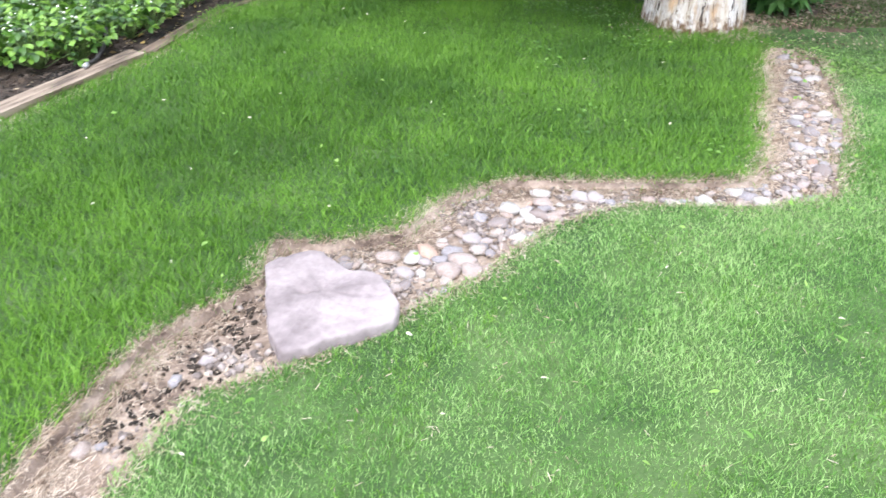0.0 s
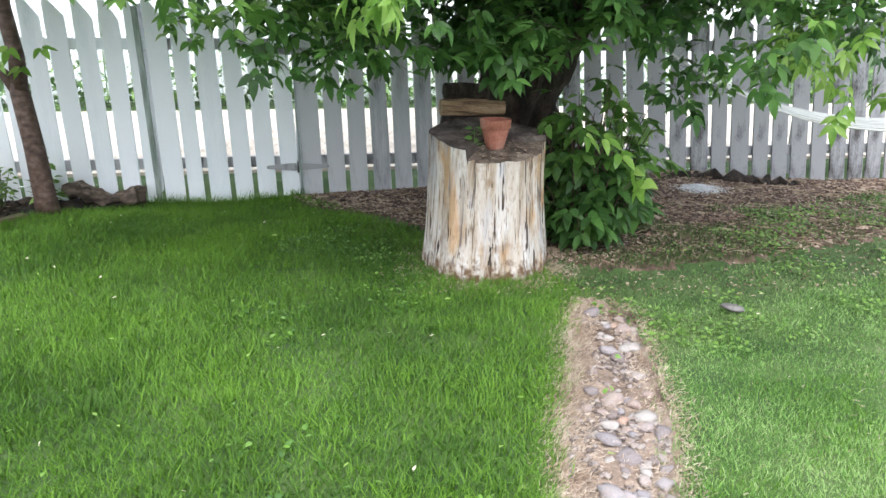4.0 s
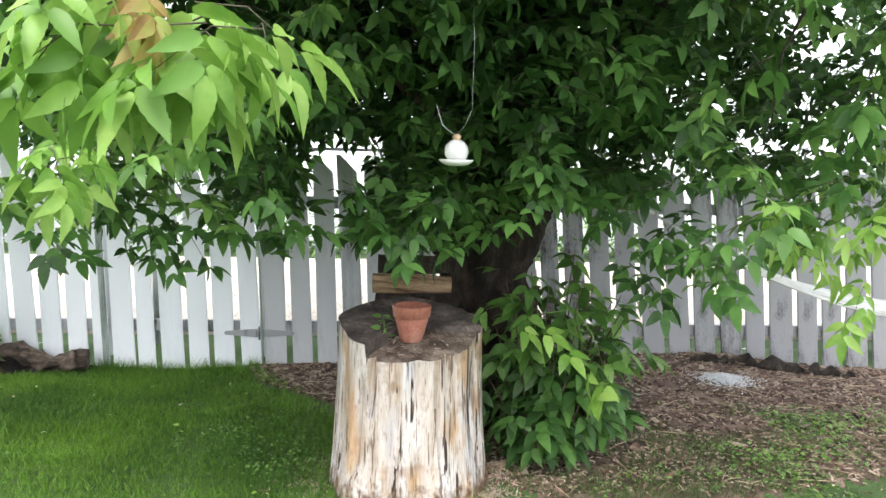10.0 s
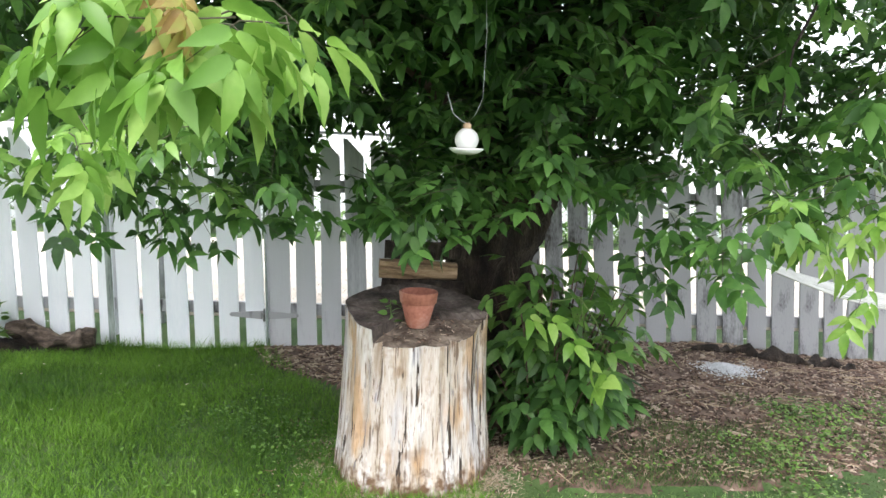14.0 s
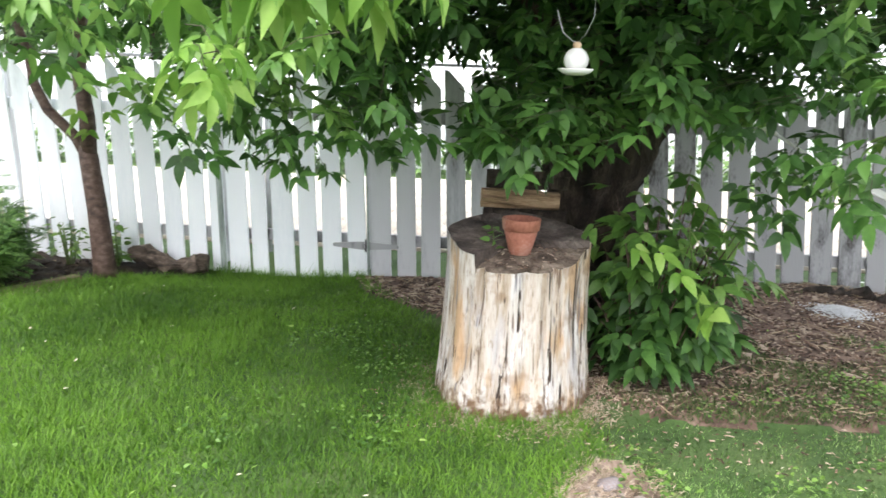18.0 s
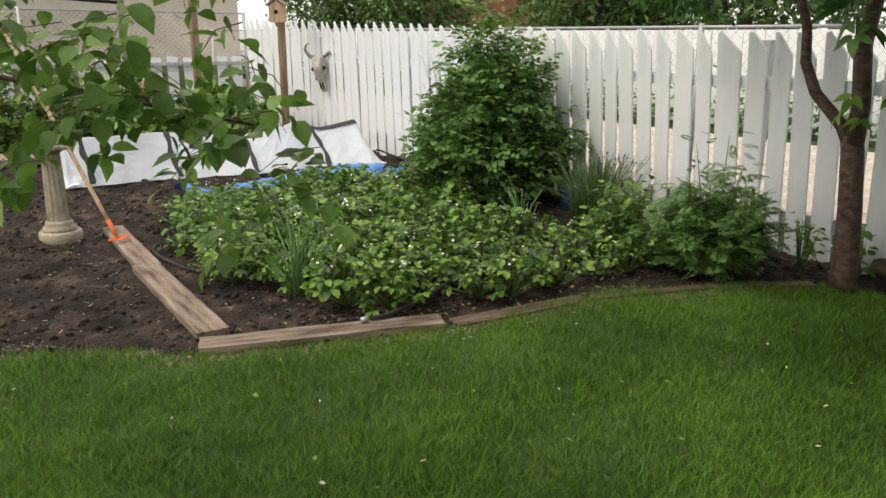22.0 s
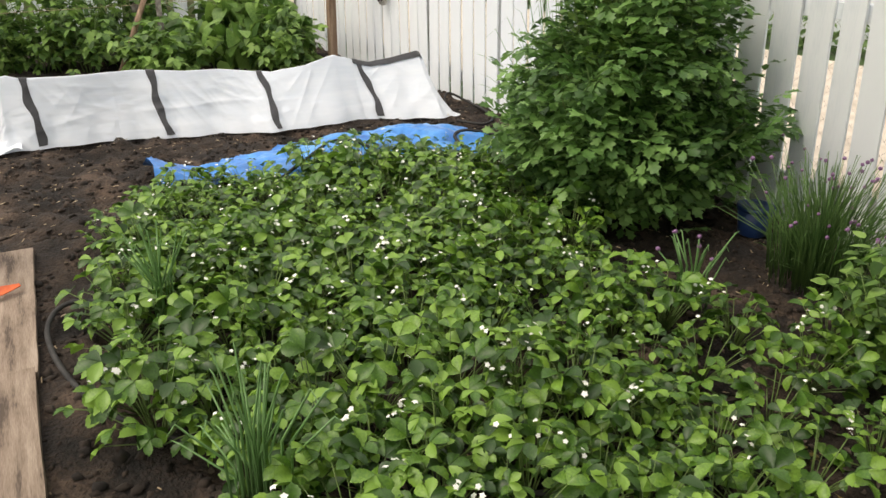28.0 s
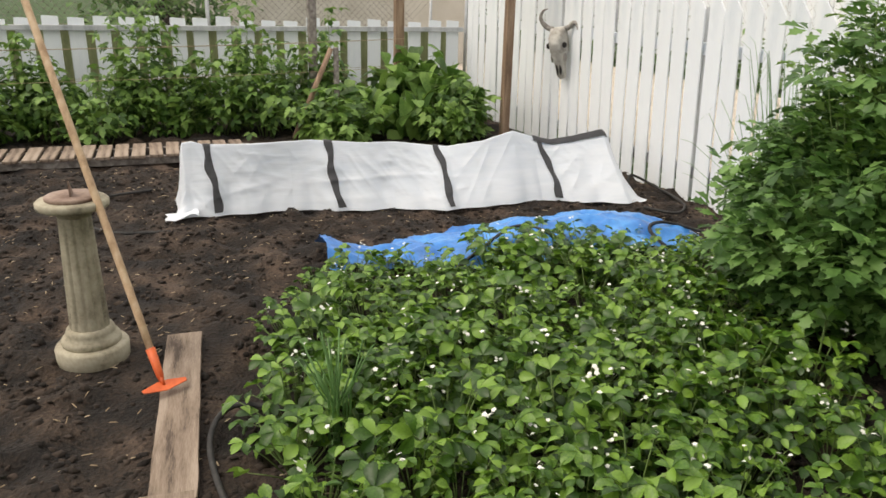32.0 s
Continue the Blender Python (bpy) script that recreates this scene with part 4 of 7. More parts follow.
def maple_tree():
    rng = np.random.default_rng(11)
    tree = thing("maple_tree", "old leafy maple with a dark stout trunk and low hanging boughs", "tree", (0, 0, 0))
    pts = [(2.52, 7.02, -0.1), (2.50, 7.0, 0.12), (2.47, 6.98, 0.35), (2.44, 6.97, 0.55), (2.42, 6.96, 0.8), (2.44, 6.95, 1.0), (2.47, 6.94, 1.25), (2.53, 6.94, 1.45), (2.66, 6.95, 1.7), (2.70, 6.98, 2.2)]
    radii = (0.40, 0.34, 0.29, 0.25, 0.245, 0.27, 0.29, 0.28, 0.27, 0.25)
    marks = np.arange(len(pts))
    fine = np.linspace(0, len(pts) - 1, 56)
    vs, fs = tube([tuple(np.interp(f, marks, [p[i] for p in pts]) for i in range(3)) for f in fine], [float(np.interp(f, marks, radii)) for f in fine], 72)
    axis = Vector((2.47, 6.96, 0))
    vs = [v + (Vector((v.x, v.y, 0)) - axis).normalized() * (0.11 * noise.noise(v * 3.5) + 0.07 * noise.noise(Vector((v.x * 12, v.y * 12, v.z * 5))) + 0.04 * abs(noise.noise(v * 18))) for v in vs]
    part("trunk", mesh_of("trunk", [tuple(v) for v in vs], fs), BARK, tree)
    top = (2.66, 6.95, 1.75)
    ends = [((0.9, 6.4, 2.9), 0.10), ((1.5, 6.2, 2.7), 0.09), ((2.0, 5.2, 3.2), 0.09), ((3.9, 5.9, 3.0), 0.11), ((4.9, 7.2, 3.2), 0.10), ((3.0, 8.4, 3.4), 0.11), ((1.2, 8.2, 3.3), 0.09), ((2.6, 6.8, 4.6), 0.16)]
    for i, (e, r) in enumerate(ends):
        line = limb_line((top[0] + 0.1 * math.cos(i * 2), top[1] + 0.1 * math.sin(i * 2), top[2] - 0.3 + 0.05 * (i % 3)), e, -0.25, 7, 0.06, i)
        part("limb", tubes("limb", [(line, [r * (1 - 0.09 * k) for k in range(7)])], 10), BARK, tree)
    # the thinner boughs that hang out over the lawn
    hang = [((0.9, 6.4, 2.9), (0.1, 5.2, 1.75)), ((0.9, 6.4, 2.9), (-0.3, 5.9, 1.8)), ((1.5, 6.2, 2.7), (1.1, 5.0, 1.75)), ((2.0, 5.2, 3.2), (1.55, 3.65, 1.78)),
            ((2.0, 5.2, 3.2), (2.6, 4.5, 2.0)), ((3.9, 5.9, 3.0), (3.2, 5.2, 1.6)), ((3.9, 5.9, 3.0), (4.3, 5.2, 1.6)), ((4.9, 7.2, 3.2), (4.9, 6.2, 1.7)), ((2.4, 6.7, 2.1), (1.25, 6.25, 2.45)), ((2.45, 6.75, 1.72), (1.35, 6.7, 2.42)), ((2.4, 6.72, 1.5), (1.9, 6.3, 2.1))]
    for i, (a, b) in enumerate(hang):
        part("bough", tubes("bough", [(limb_line(a, b, -0.12, 7, 0.03, 40 + i), [0.018 - 0.0027 * k for k in range(7)])], 6), BARK, tree)

    def crown(name, centres, per, template, size, reach, mat, tilt=(-75, 5)):
        place, turns, sizes, twigs = spray_leaves(centres, rng, per, template, size, reach, tilt)
        part(name, scatter(name, template, place, turns, sizes, mat is not LEAF), mat, tree)
        part("twiggery", tubes("twiggery", twigs, 4), TWIG, tree)

    part("bough", tubes("bough", [(limb_line((1.72, 6.15, 2.05), (2.40, 6.45, 1.52), 0.03, 7, 0.015, 77), [0.020 + 0.004 * k for k in range(7)])], 8), YBARK, tree)

    def gap(p):
        """Clear air between the left bough and the heart of the tree."""
        left, right = 1.62 - 0.13 * (p[:, 1] - 4.6), 1.87 - 0.03 * (p[:, 1] - 4.6)
        return ~((p[:, 0] > left) & (p[:, 0] < right) & (p[:, 2] < 1.66) & (p[:, 2] > 1.0))

    def edge_left(p):
        low = 1.27 + 0.12 * np.sin(p[:, 0] * 5.0) + 0.10 * np.sin(p[:, 1] * 4.0 + 1) + 0.8 * np.maximum(0, 0.35 - p[:, 0])
        sprig = (np.sin(p[:, 0] * 7 + 1) * np.sin(p[:, 1] * 6) + 0.4 * np.sin(p[:, 0] * 17) > 0.05) | (p[:, 2] > 1.85)
        return (p[:, 2] > low) & gap(p) & sprig

    crown("bough_foliage", box_points(rng, 330, (-0.5, 5.0, 1.15), (1.7, 6.6, 2.7), edge_left), 7, MAPLE3, (0.10, 0.145), 0.32, LEAF, (-75, 20))
    crown("lighter_foliage", box_points(rng, 110, (-0.4, 4.9, 1.2), (1.7, 6.0, 2.6), edge_left), 7, MAPLE3, (0.10, 0.14), 0.32, LEAF_MID, (-75, 20))
    crown("bough_foliage", box_points(rng, 26, (0.25, 5.6, 1.54), (1.05, 7.2, 1.88)), 7, MAPLE3, (0.10, 0.14), 0.32, LEAF)
    crown("young_foliage", box_points(rng, 11, (1.40, 3.70, 1.655), (1.82, 4.0, 1.705)), 3, MAPLE5, (0.125, 0.165), 0.15, LEAF_YOUNG, (-85, -25))
    crown("young_foliage", box_points(rng, 3, (1.44, 3.75, 1.735), (1.56, 3.9, 1.765)), 3, MAPLE5, (0.12, 0.15), 0.15, LEAF_YOUNG, (-70, 0))
    crown("young_foliage", box_points(rng, 4, (1.05, 4.25, 1.44), (1.25, 4.5, 1.54)), 3, MAPLE5, (0.11, 0.14), 0.16, LEAF_YOUNG, (-80, -20))
    crown("turning_foliage", np.array([(1.565, 3.74, 1.70), (1.59, 3.76, 1.73)]), 3, MAPLE5, (0.07, 0.09), 0.06, LEAF_GOLD, (-85, -60))
    crown("bough_foliage", box_points(rng, 15, (0.55, 4.45, 1.50), (1.62, 5.2, 1.80)), 6, MAPLE5, (0.10, 0.135), 0.26, LEAF_MID, (-75, -10))

    def middle(p):
        away = np.hypot((p[:, 0] - 2.15) / 1.0, (p[:, 2] - 2.2) / 1.25)
        free = (np.hypot((p[:, 0] - 2.12) / 0.36, (p[:, 2] - 1.62) / 0.24) < 1) & (p[:, 1] < 5.9)
        low = np.where(p[:, 0] > 2.34, 1.36, 1.17)
        return (away < 1.15) & (p[:, 2] > low) & ~free & (gap(p) | (p[:, 2] < 1.36) & (p[:, 0] > 1.75))

    crown("inner_foliage", box_points(rng, 1050, (1.1, 5.5, 1.0), (3.2, 6.75, 3.2), middle), 7, MAPLE3, (0.11, 0.16), 0.30, LEAF, (-75, 30))

    # unseen roof of leaves, added to shade the heart of the tree
    crown("inner_foliage", box_points(rng, 420, (1.2, 5.2, 2.55), (3.6, 6.9, 3.6)), 7, PLAIN3, (0.14, 0.20), 0.4, LEAF)
    # leaves over the front, out of view, added to darken the centre below
    crown("upper_foliage", box_points(rng, 420, (0.6, 4.3, 2.7), (3.8, 5.5, 3.9)), 7, PLAIN3, (0.14, 0.20), 0.4, LEAF)
    crown("back_foliage", box_points(rng, 420, (0.9, 6.9, 1.45), (4.4, 8.15, 3.1), lambda p: (p[:, 2] > 1.5 + 0.25 * np.sin(p[:, 0] * 4)) & gap(p)), 7, PLAIN3, (0.11, 0.15), 0.36, LEAF)

    crown("back_foliage", box_points(rng, 24, (3.9, 6.6, 1.6), (6.2, 8.1, 2.6)), 7, PLAIN3, (0.12, 0.16), 0.36, LEAF)

    crown("back_foliage", box_points(rng, 75, (-0.1, 6.6, 1.95), (1.5, 8.1, 3.1)), 7, PLAIN3, (0.11, 0.15), 0.36, LEAF)

    crown("back_foliage", box_points(rng, 90, (1.0, 6.9, 1.25), (2.35, 7.9, 2.3), gap), 7, PLAIN3, (0.11, 0.16), 0.36, LEAF)
    crown("back_foliage", box_points(rng, 60, (3.2, 6.8, 1.9), (5.0, 8.0, 3.0)), 7, PLAIN3, (0.11, 0.16), 0.36, LEAF)

    crown("bough_foliage", box_points(rng, 34, (3.55, 6.2, 1.42), (4.45, 7.0, 2.1)), 7, MAPLE3, (0.11, 0.15), 0.34, LEAF)

    def edge_right(p):
        low = 1.12 + 0.16 * np.sin(p[:, 0] * 3.1 + 1.5) + 0.12 * np.sin(p[:, 1] * 5)
        sprig = (np.sin(p[:, 0] * 7 + 1) * np.sin(p[:, 1] * 6) + 0.4 * np.sin(p[:, 0] * 17) > 0.05) | (p[:, 2] > 2.35)
        return (p[:, 2] > low) & gap(p) & sprig

    crown("bough_foliage", box_points(rng, 240, (2.75, 4.9, 0.95), (5.2, 7.1, 2.9), edge_right), 7, MAPLE3, (0.11, 0.16), 0.34, LEAF, (-75, 20))
    crown("lighter_foliage", box_points(rng, 120, (2.75, 4.9, 0.95), (5.2, 6.6, 2.9), edge_right), 7, MAPLE3, (0.11, 0.16), 0.34, LEAF_MID, (-75, 20))
    crown("bough_foliage", box_points(rng, 16, (3.3, 5.2, 0.95), (4.6, 6.2, 1.5)), 4, MAPLE5, (0.13, 0.17), 0.28, LEAF_YOUNG, (-80, -20))
    # dome of the crown above the view, there mostly to cast shade
    n = 2200
    a, h = rng.uniform(0, 2 * np.pi, n), rng.uniform(0, 1, n)
    r = np.sqrt(rng.uniform(0.02, 1, n)) * (4.7 - 2.9 * h ** 2) * (1 + 0.10 * np.sin(a * 5)) * np.where(np.cos(a) > 0.3, 0.86, 1.0)
    dome = np.stack([2.3 + r * np.cos(a), 6.6 + np.where(np.sin(a) < 0, 0.48, 0.85) * r * np.sin(a), 2.6 + 3.4 * h], -1)
    dome = dome[(dome[:, 0] < 3.5) | (dome[:, 2] > 3.9) | (rng.uniform(0, 1, n) < 0.5)]
    crown("upper_foliage", dome, 8, PLAIN3, (0.13, 0.19), 0.5, LEAF)


maple_tree()


def sucker_shrub():
    rng = np.random.default_rng(21)
    root = thing("maple_suckers", "leafy green shoots growing from the foot of the tree", "shrub", (2.68, 6.35, 0))
    c, w = [], []
    for i in range(110):
        a, r = rng.uniform(0, 2 * np.pi), rng.uniform(0.03, 0.36)
        h = rng.uniform(0.3, 1.02) * (1.15 - r)
        tip = np.array([r * 1.25 * np.cos(a) + 0.05, r * 1.1 * np.sin(a), h])
        w.append(([(0.3 * tip[0], 0.3 * tip[1], -0.02), tuple(0.8 * tip), tuple(tip)], (0.006, 0.004, 0.002)))
        for k in range(5):
            c.append(tip * (0.35 + 0.65 * k / 4) + rng.normal(0, 0.05, 3))
    c = np.array(c)
    c[:, 2] = np.maximum(c[:, 2], 0.11)
    yaw = np.arctan2(c[:, 1], c[:, 0]) - np.pi / 2 + rng.normal(0, 0.8, len(c))
    turns, sizes = frames_of(len(c), rng, -50, 12, yaw), rng.uniform(0.14, 0.21, len(c))
    # the outer leaves above 0.45 m take the lighter green
    high_outer = (np.arange(len(c)) % 5 >= 3) & (c[:, 2] > 0.45)
    for name, mat, k in (("foliage", LEAF, ~high_outer), ("lighter_foliage", LEAF_MID, high_outer)):
        part(name, scatter(name, MAPLE3, c[k], turns[k], sizes[k], True), mat, root)
    part("stalkwork", tubes("stalkwork", w, 5), YBARK, root)
    c = np.array([(-0.22, -0.48, 0.80), (-0.13, -0.50, 0.78), (-0.02, -0.50, 0.70), (0.12, -0.48, 0.62), (0.20, -0.47, 0.55), (0.16, -0.49, 0.50)])
    yaw = np.full(len(c), np.pi) + rng.normal(0, 0.7, len(c))
    part("young_foliage", scatter("young_foliage", MAPLE3, c, frames_of(len(c), rng, -65, -20, yaw), np.full(len(c), 0.17), True), LEAF_YOUNG, root, "pale yellow-green young leaves")
    part("young_shoot", tubes("young_shoot", [([(0.16, -0.2, 0.55), (0.05, -0.42, 0.86), (-0.18, -0.49, 0.84)], (0.004, 0.003, 0.0015)), ([(0.05, -0.42, 0.86), (0.12, -0.46, 0.76), (0.18, -0.48, 0.60)], (0.003, 0.0025, 0.0015))], 6), STEM, root)


sucker_shrub()


def firewood():
    """Split logs stacked between the stump and the trunk."""
    wood = shade("split_log_wood", [(0.12, 0.07, 0.04), (0.30, 0.20, 0.115), (0.42, 0.30, 0.19)], 5, 0.85, 0.6, 40, (0.6, 5, 5))
    rng = random.Random(4)
    for i, (z, y, length, r, mat, tint) in enumerate(((0.075, 6.62, 0.60, 0.085, BARK, "dark bark-covered"), (0.245, 6.64, 0.62, 0.085, BARK, "dark bark-covered"), (0.41, 6.62, 0.64, 0.08, BARK, "dark bark-covered"),
                                                 (0.575, 6.64, 0.62, 0.085, BARK, "dark bark-covered"), (0.73, 6.62, 0.60, 0.072, BARK, "dark bark-covered"), (0.852, 6.60, 0.56, 0.058, wood, "pale split"), (0.955, 6.62, 0.58, 0.052, BARK, "dark bark-covered"))):
        n = 16
        vs, fs = [], []
        for j in range(7):
            x = -length / 2 + length * j / 6
            for k in range(n):
                a = 2 * math.pi * k / n
                rr = r * (0.92 + 0.34 * noise.noise((k * 0.9, j * 0.45, i * 3.0)))
                if mat is wood:
                    rr *= 0.97 if -0.2 < math.cos(a - 2.2) else 0.86
                vs.append((x, rr * math.cos(a), rr * math.sin(a)))
        for j in range(6):
            for k in range(n):
                fs.append((j * n + k, j * n + (k + 1) % n, (j + 1) * n + (k + 1) % n, (j + 1) * n + k))
        fs += [tuple(range(n)), tuple(range(6 * n, 7 * n))[::-1]]
        log = part("firewood_log", mesh_of("firewood_log", vs, fs, False), mat)
        log.matrix_world = pose(2.02 + rng.uniform(-0.03, 0.03), y, z, rng.uniform(0, 60), rng.uniform(-2, 2), rng.uniform(-6, 6)) @ Matrix.Diagonal((0.74, 1, 1, 1))
        tagged(log, tint + " firewood log stacked beside the tree trunk", "firewood", "stacked firewood logs")


firewood()


def feeder():
    root = thing("bird_feeder", "white opal-glass ball feeder on a scalloped dish hung by wire", "bird feeder", (2.15, 5.52, 1.50))
    part("dish", turned("dish", [(0.004, -0.012), (0.03, -0.012), (0.052, -0.004), (0.068, 0.010), (0.065, 0.013), (0.048, 0.002), (0.0, 0.0)], 40), GLASSWHITE, root)
    ball = [(0.046 * math.sin(math.pi * k / 14), 0.043 - 0.046 * math.cos(math.pi * k / 14)) for k in range(15)]
    part("glass_ball", turned("glass_ball", [(max(r, 0.001), z) for r, z in ball], 36), GLASSWHITE, root)
    part("cap", turned("cap", [(0.014, 0.085), (0.016, 0.087), (0.016, 0.102), (0.008, 0.108), (0.001, 0.109)], 18), HANDLE, root, "small brass cap")
    part("hook_wire", tubes("hook_wire", [([(0, 0, 0.105), (-0.02, 0, 0.112), (-0.055, 0, 0.14), (-0.075, 0, 0.20), (-0.08, 0, 0.22)], 0.002)], 6), STEEL, root)
    part("hanger_wire", tubes("hanger_wire", [([(0.0, 0, 0.105), (0.03, 0, 0.14), (0.055, 0, 0.20), (0.06, 0.02, 0.45), (0.04, 0.05, 0.85)], 0.0009)], 5), STEEL, root)
    part("seed", turned("seed", [(0.03, 0.003), (0.045, 0.006), (0.03, 0.012), (0.001, 0.014)], 16), CHIP, root)


feeder()


def loose_wire():
    pts = limb_line((1.80, 6.12, 1.86), (2.12, 6.12, 1.88), -0.015, 9, 0.004, 5)
    tagged(part("loose_wire", tubes("loose_wire", [(pts, 0.0022)], 6), ROPE), "thin white wire looped among the maple's limbs", "wire")


loose_wire()


def hammock():
    root = thing("hammock", "white cotton rope hammock slung in front of the fence", "hammock")
    a, b = Vector((3.45, 7.05, 1.22)), Vector((6.9, 6.7, 1.15))
    lines = []
    rng = random.Random(3)
    for k in range(12):
        off = (k - 5.5) * 0.0085
        pts = []
        for i in range(17):
            t = i / 16
            spread = math.sin(math.pi * min(1, max(0, (t - 0.06) / 0.88))) ** 0.7
            p = a.lerp(b, t)
            p.z -= 0.52 * 4 * t * (1 - t) + abs(off) * 0.1
            pts.append(p + Vector((0, off * 1.6 * spread, off * 0.75 * spread + rng.uniform(-0.004, 0.004))))
        part("cord", tubes("cord", [(pts, 0.0065)], 5), ROPE, root)
    for i, (p, q) in enumerate(((a, (2.72, 6.98, 1.55)), (b, (7.6, 6.6, 1.5)))):
        part("end_rope", tubes("end_rope", [([tuple(p), tuple(Vector(p).lerp(Vector(q), 0.5) + Vector((0, 0, -0.02))), q], 0.012)], 6), ROPE, root)
    post = thing("hammock_post", "plain wooden post that holds the hammock rope", "post", (7.65, 6.6, 0))
    part("shaft", tubes("shaft", [([(0, 0, -0.1), (0, 0, 1.0), (0, 0, 1.9)], (0.06, 0.058, 0.055))], 10), POSTWOOD, post)


hammock()


def sapling():
    rng = np.random.default_rng(31)
    tree = thing("young_tree", "slender young tree with a forked reddish-brown trunk", "tree", (-0.95, 7.78, 0))
    part("trunk", tubes("trunk", [([(0.01, 0, -0.10), (0.0, 0, 0.10), (-0.02, 0, 0.45), (-0.06, 0, 0.84), (-0.08, 0, 0.92)], (0.095, 0.078, 0.070, 0.066, 0.05))], 14), YBARK, tree)
    part("fork", tubes("fork", [([(-0.05, 0, 0.80), (-0.14, 0, 0.97), (-0.33, -0.01, 1.16), (-0.41, -0.02, 1.34), (-0.43, -0.02, 1.55), (-0.62, -0.1, 2.2)], (0.045, 0.04, 0.036, 0.034, 0.03, 0.02))], 10), YBARK, tree)
    part("fork", tubes("fork", [([(-0.06, 0, 0.84), (-0.05, 0, 1.10), (-0.09, 0, 1.45), (-0.03, 0, 1.9), (0.05, 0.02, 2.7)], (0.06, 0.055, 0.052, 0.042, 0.02))], 10), YBARK, tree)
    n = 210
    a = rng.uniform(0, 2 * np.pi, n)
    r = np.sqrt(rng.uniform(0, 1, n))
    c = np.stack([-0.1 + 1.35 * r * np.cos(a), -0.15 + 0.9 * r * np.sin(a), 2.25 + rng.uniform(-0.62, 0.75, n)], -1)
    c = c[(c[:, 2] > 1.72) | (np.hypot(c[:, 0] + 0.2, c[:, 1]) > 0.7)]
    place, turns, sizes, twigs = spray_leaves(c, rng, 8, MAPLE3, (0.085, 0.125), 0.34)
    part("crown", scatter("crown", MAPLE3, place, turns, sizes), LEAF, tree)
    part("twiggery", tubes("twiggery", twigs, 4), TWIG, tree)
    low = np.array([(0.02, -0.1, 1.06), (-0.08, -0.12, 1.10), (0.12, -0.05, 1.18), (-0.02, -0.15, 1.2)])
    part("low_foliage", scatter("low_foliage", MAPLE3, low, frames_of(4, rng, -60, -25), np.full(4, 0.17)), LEAF_YOUNG, tree)


sapling()


DARKBOARD = shade("damp_old_board", [(0.04, 0.028, 0.02), (0.115, 0.08, 0.057), (0.20, 0.145, 0.105)], 4, 0.9, 0.5, 45, (0.7, 6, 6), rand=0.15)
DRIFT = shade("driftwood", [(0.022, 0.016, 0.012), (0.085, 0.062, 0.047), (0.20, 0.155, 0.125)], 6, 0.9, 0.8, 40, (1, 4, 4), depth=0.02)


def driftwood():
    vs, fs = tube([tuple(np.interp(k / 17, [0, 0.2, 0.42, 0.64, 0.86, 1], q) for q in ([-0.94, -0.80, -0.66, -0.52, -0.38, -0.31], [8.16, 8.15, 8.14, 8.13, 8.14, 8.14], [0.06, 0.05, -0.005, -0.01, 0.005, 0.0])) for k in range(18)], [float(np.interp(k / 17, [0, 0.2, 0.42, 0.64, 0.86, 1], [0.05, 0.06, 0.045, 0.055, 0.080, 0.055])) for k in range(18)], 18)
    vs = [v + 0.055 * Vector((noise.noise(v * 14), noise.noise(v * 14 + Vector((3, 0, 0))), noise.noise(v * 14 + Vector((0, 7, 0))))) for v in vs]
    log = part("driftwood_log", mesh_of("driftwood_log", [tuple(v) for v in vs], fs), DRIFT)
    tagged(log, "grey-brown gnarled driftwood log at the fence foot", "log")
    spine = limb_line((4.15, 8.05, 0.075), (5.35, 7.93, -0.02), 0.0, 26, 0.03, 9)
    vs, fs = tube(spine, [0.018 + 0.034 * math.sin(3.1 * i / 25) ** 2 + 0.010 * math.sin(i * 1.1) + 0.006 * math.sin(i * 2.7) for i in range(26)], 14)
    log = part("fallen_branch", mesh_of("fallen_branch", [tuple(v + 0.05 * Vector((noise.noise(v * 9), noise.noise(v * 9 + Vector((3, 0, 0))), noise.noise(v * 11 + Vector((0, 5, 0)))))) for v in vs], fs), BARK)
    tagged(log, "dark rotting branch lying on the mulch along the fence", "branch")


driftwood()


def lawn_stone():
    """A flat grey stone lying in the thin grass."""
    bm = bmesh.new()
    bmesh.ops.create_icosphere(bm, subdivisions=3, radius=1.0)
    for v in bm.verts:
        d = 1 + 0.3 * noise.noise(v.co * 1.3) + 0.1 * noise.noise(v.co * 4)
        v.co = Vector((v.co.x * d * 0.06, v.co.y * d * 0.035, v.co.z * d * 0.016))
    ob = part("flat_stone", bm, shade("grey_slate", [(0.06, 0.055, 0.055), (0.12, 0.11, 0.11), (0.19, 0.175, 0.17)], 8, 0.9, 0.5, 50))
    smooth(ob.data)
    ob.matrix_world = pose(3.04, 5.11, 0.020, 0, 4, -20)
    tagged(ob, "small flat grey stone lying in the thin lawn", "stone")


lawn_stone()


def ash_patch():
    rng = np.random.default_rng(8)
    n = 2600
    a, r = rng.uniform(0, 2 * np.pi, n), np.abs(rng.normal(0, 0.5, n))
    p = np.stack([4.22 + 0.17 * r * np.cos(a) * 1.1, 7.62 + 0.20 * r * np.sin(a), 0.038 + 0.03 * np.exp(-r * r * 3) * rng.uniform(0, 1, n)], -1)
    me = scatter("ash_heap", SHARD, p, frames_of(n, rng, -15, 15), np.stack([rng.uniform(0.004, 0.014, n), rng.uniform(0.004, 0.014, n), rng.uniform(0.002, 0.006, n)], -1))
    tagged(part("ash_heap", me, ASH), "small scatter of white ash on the mulch", "ash", kind="stuff")


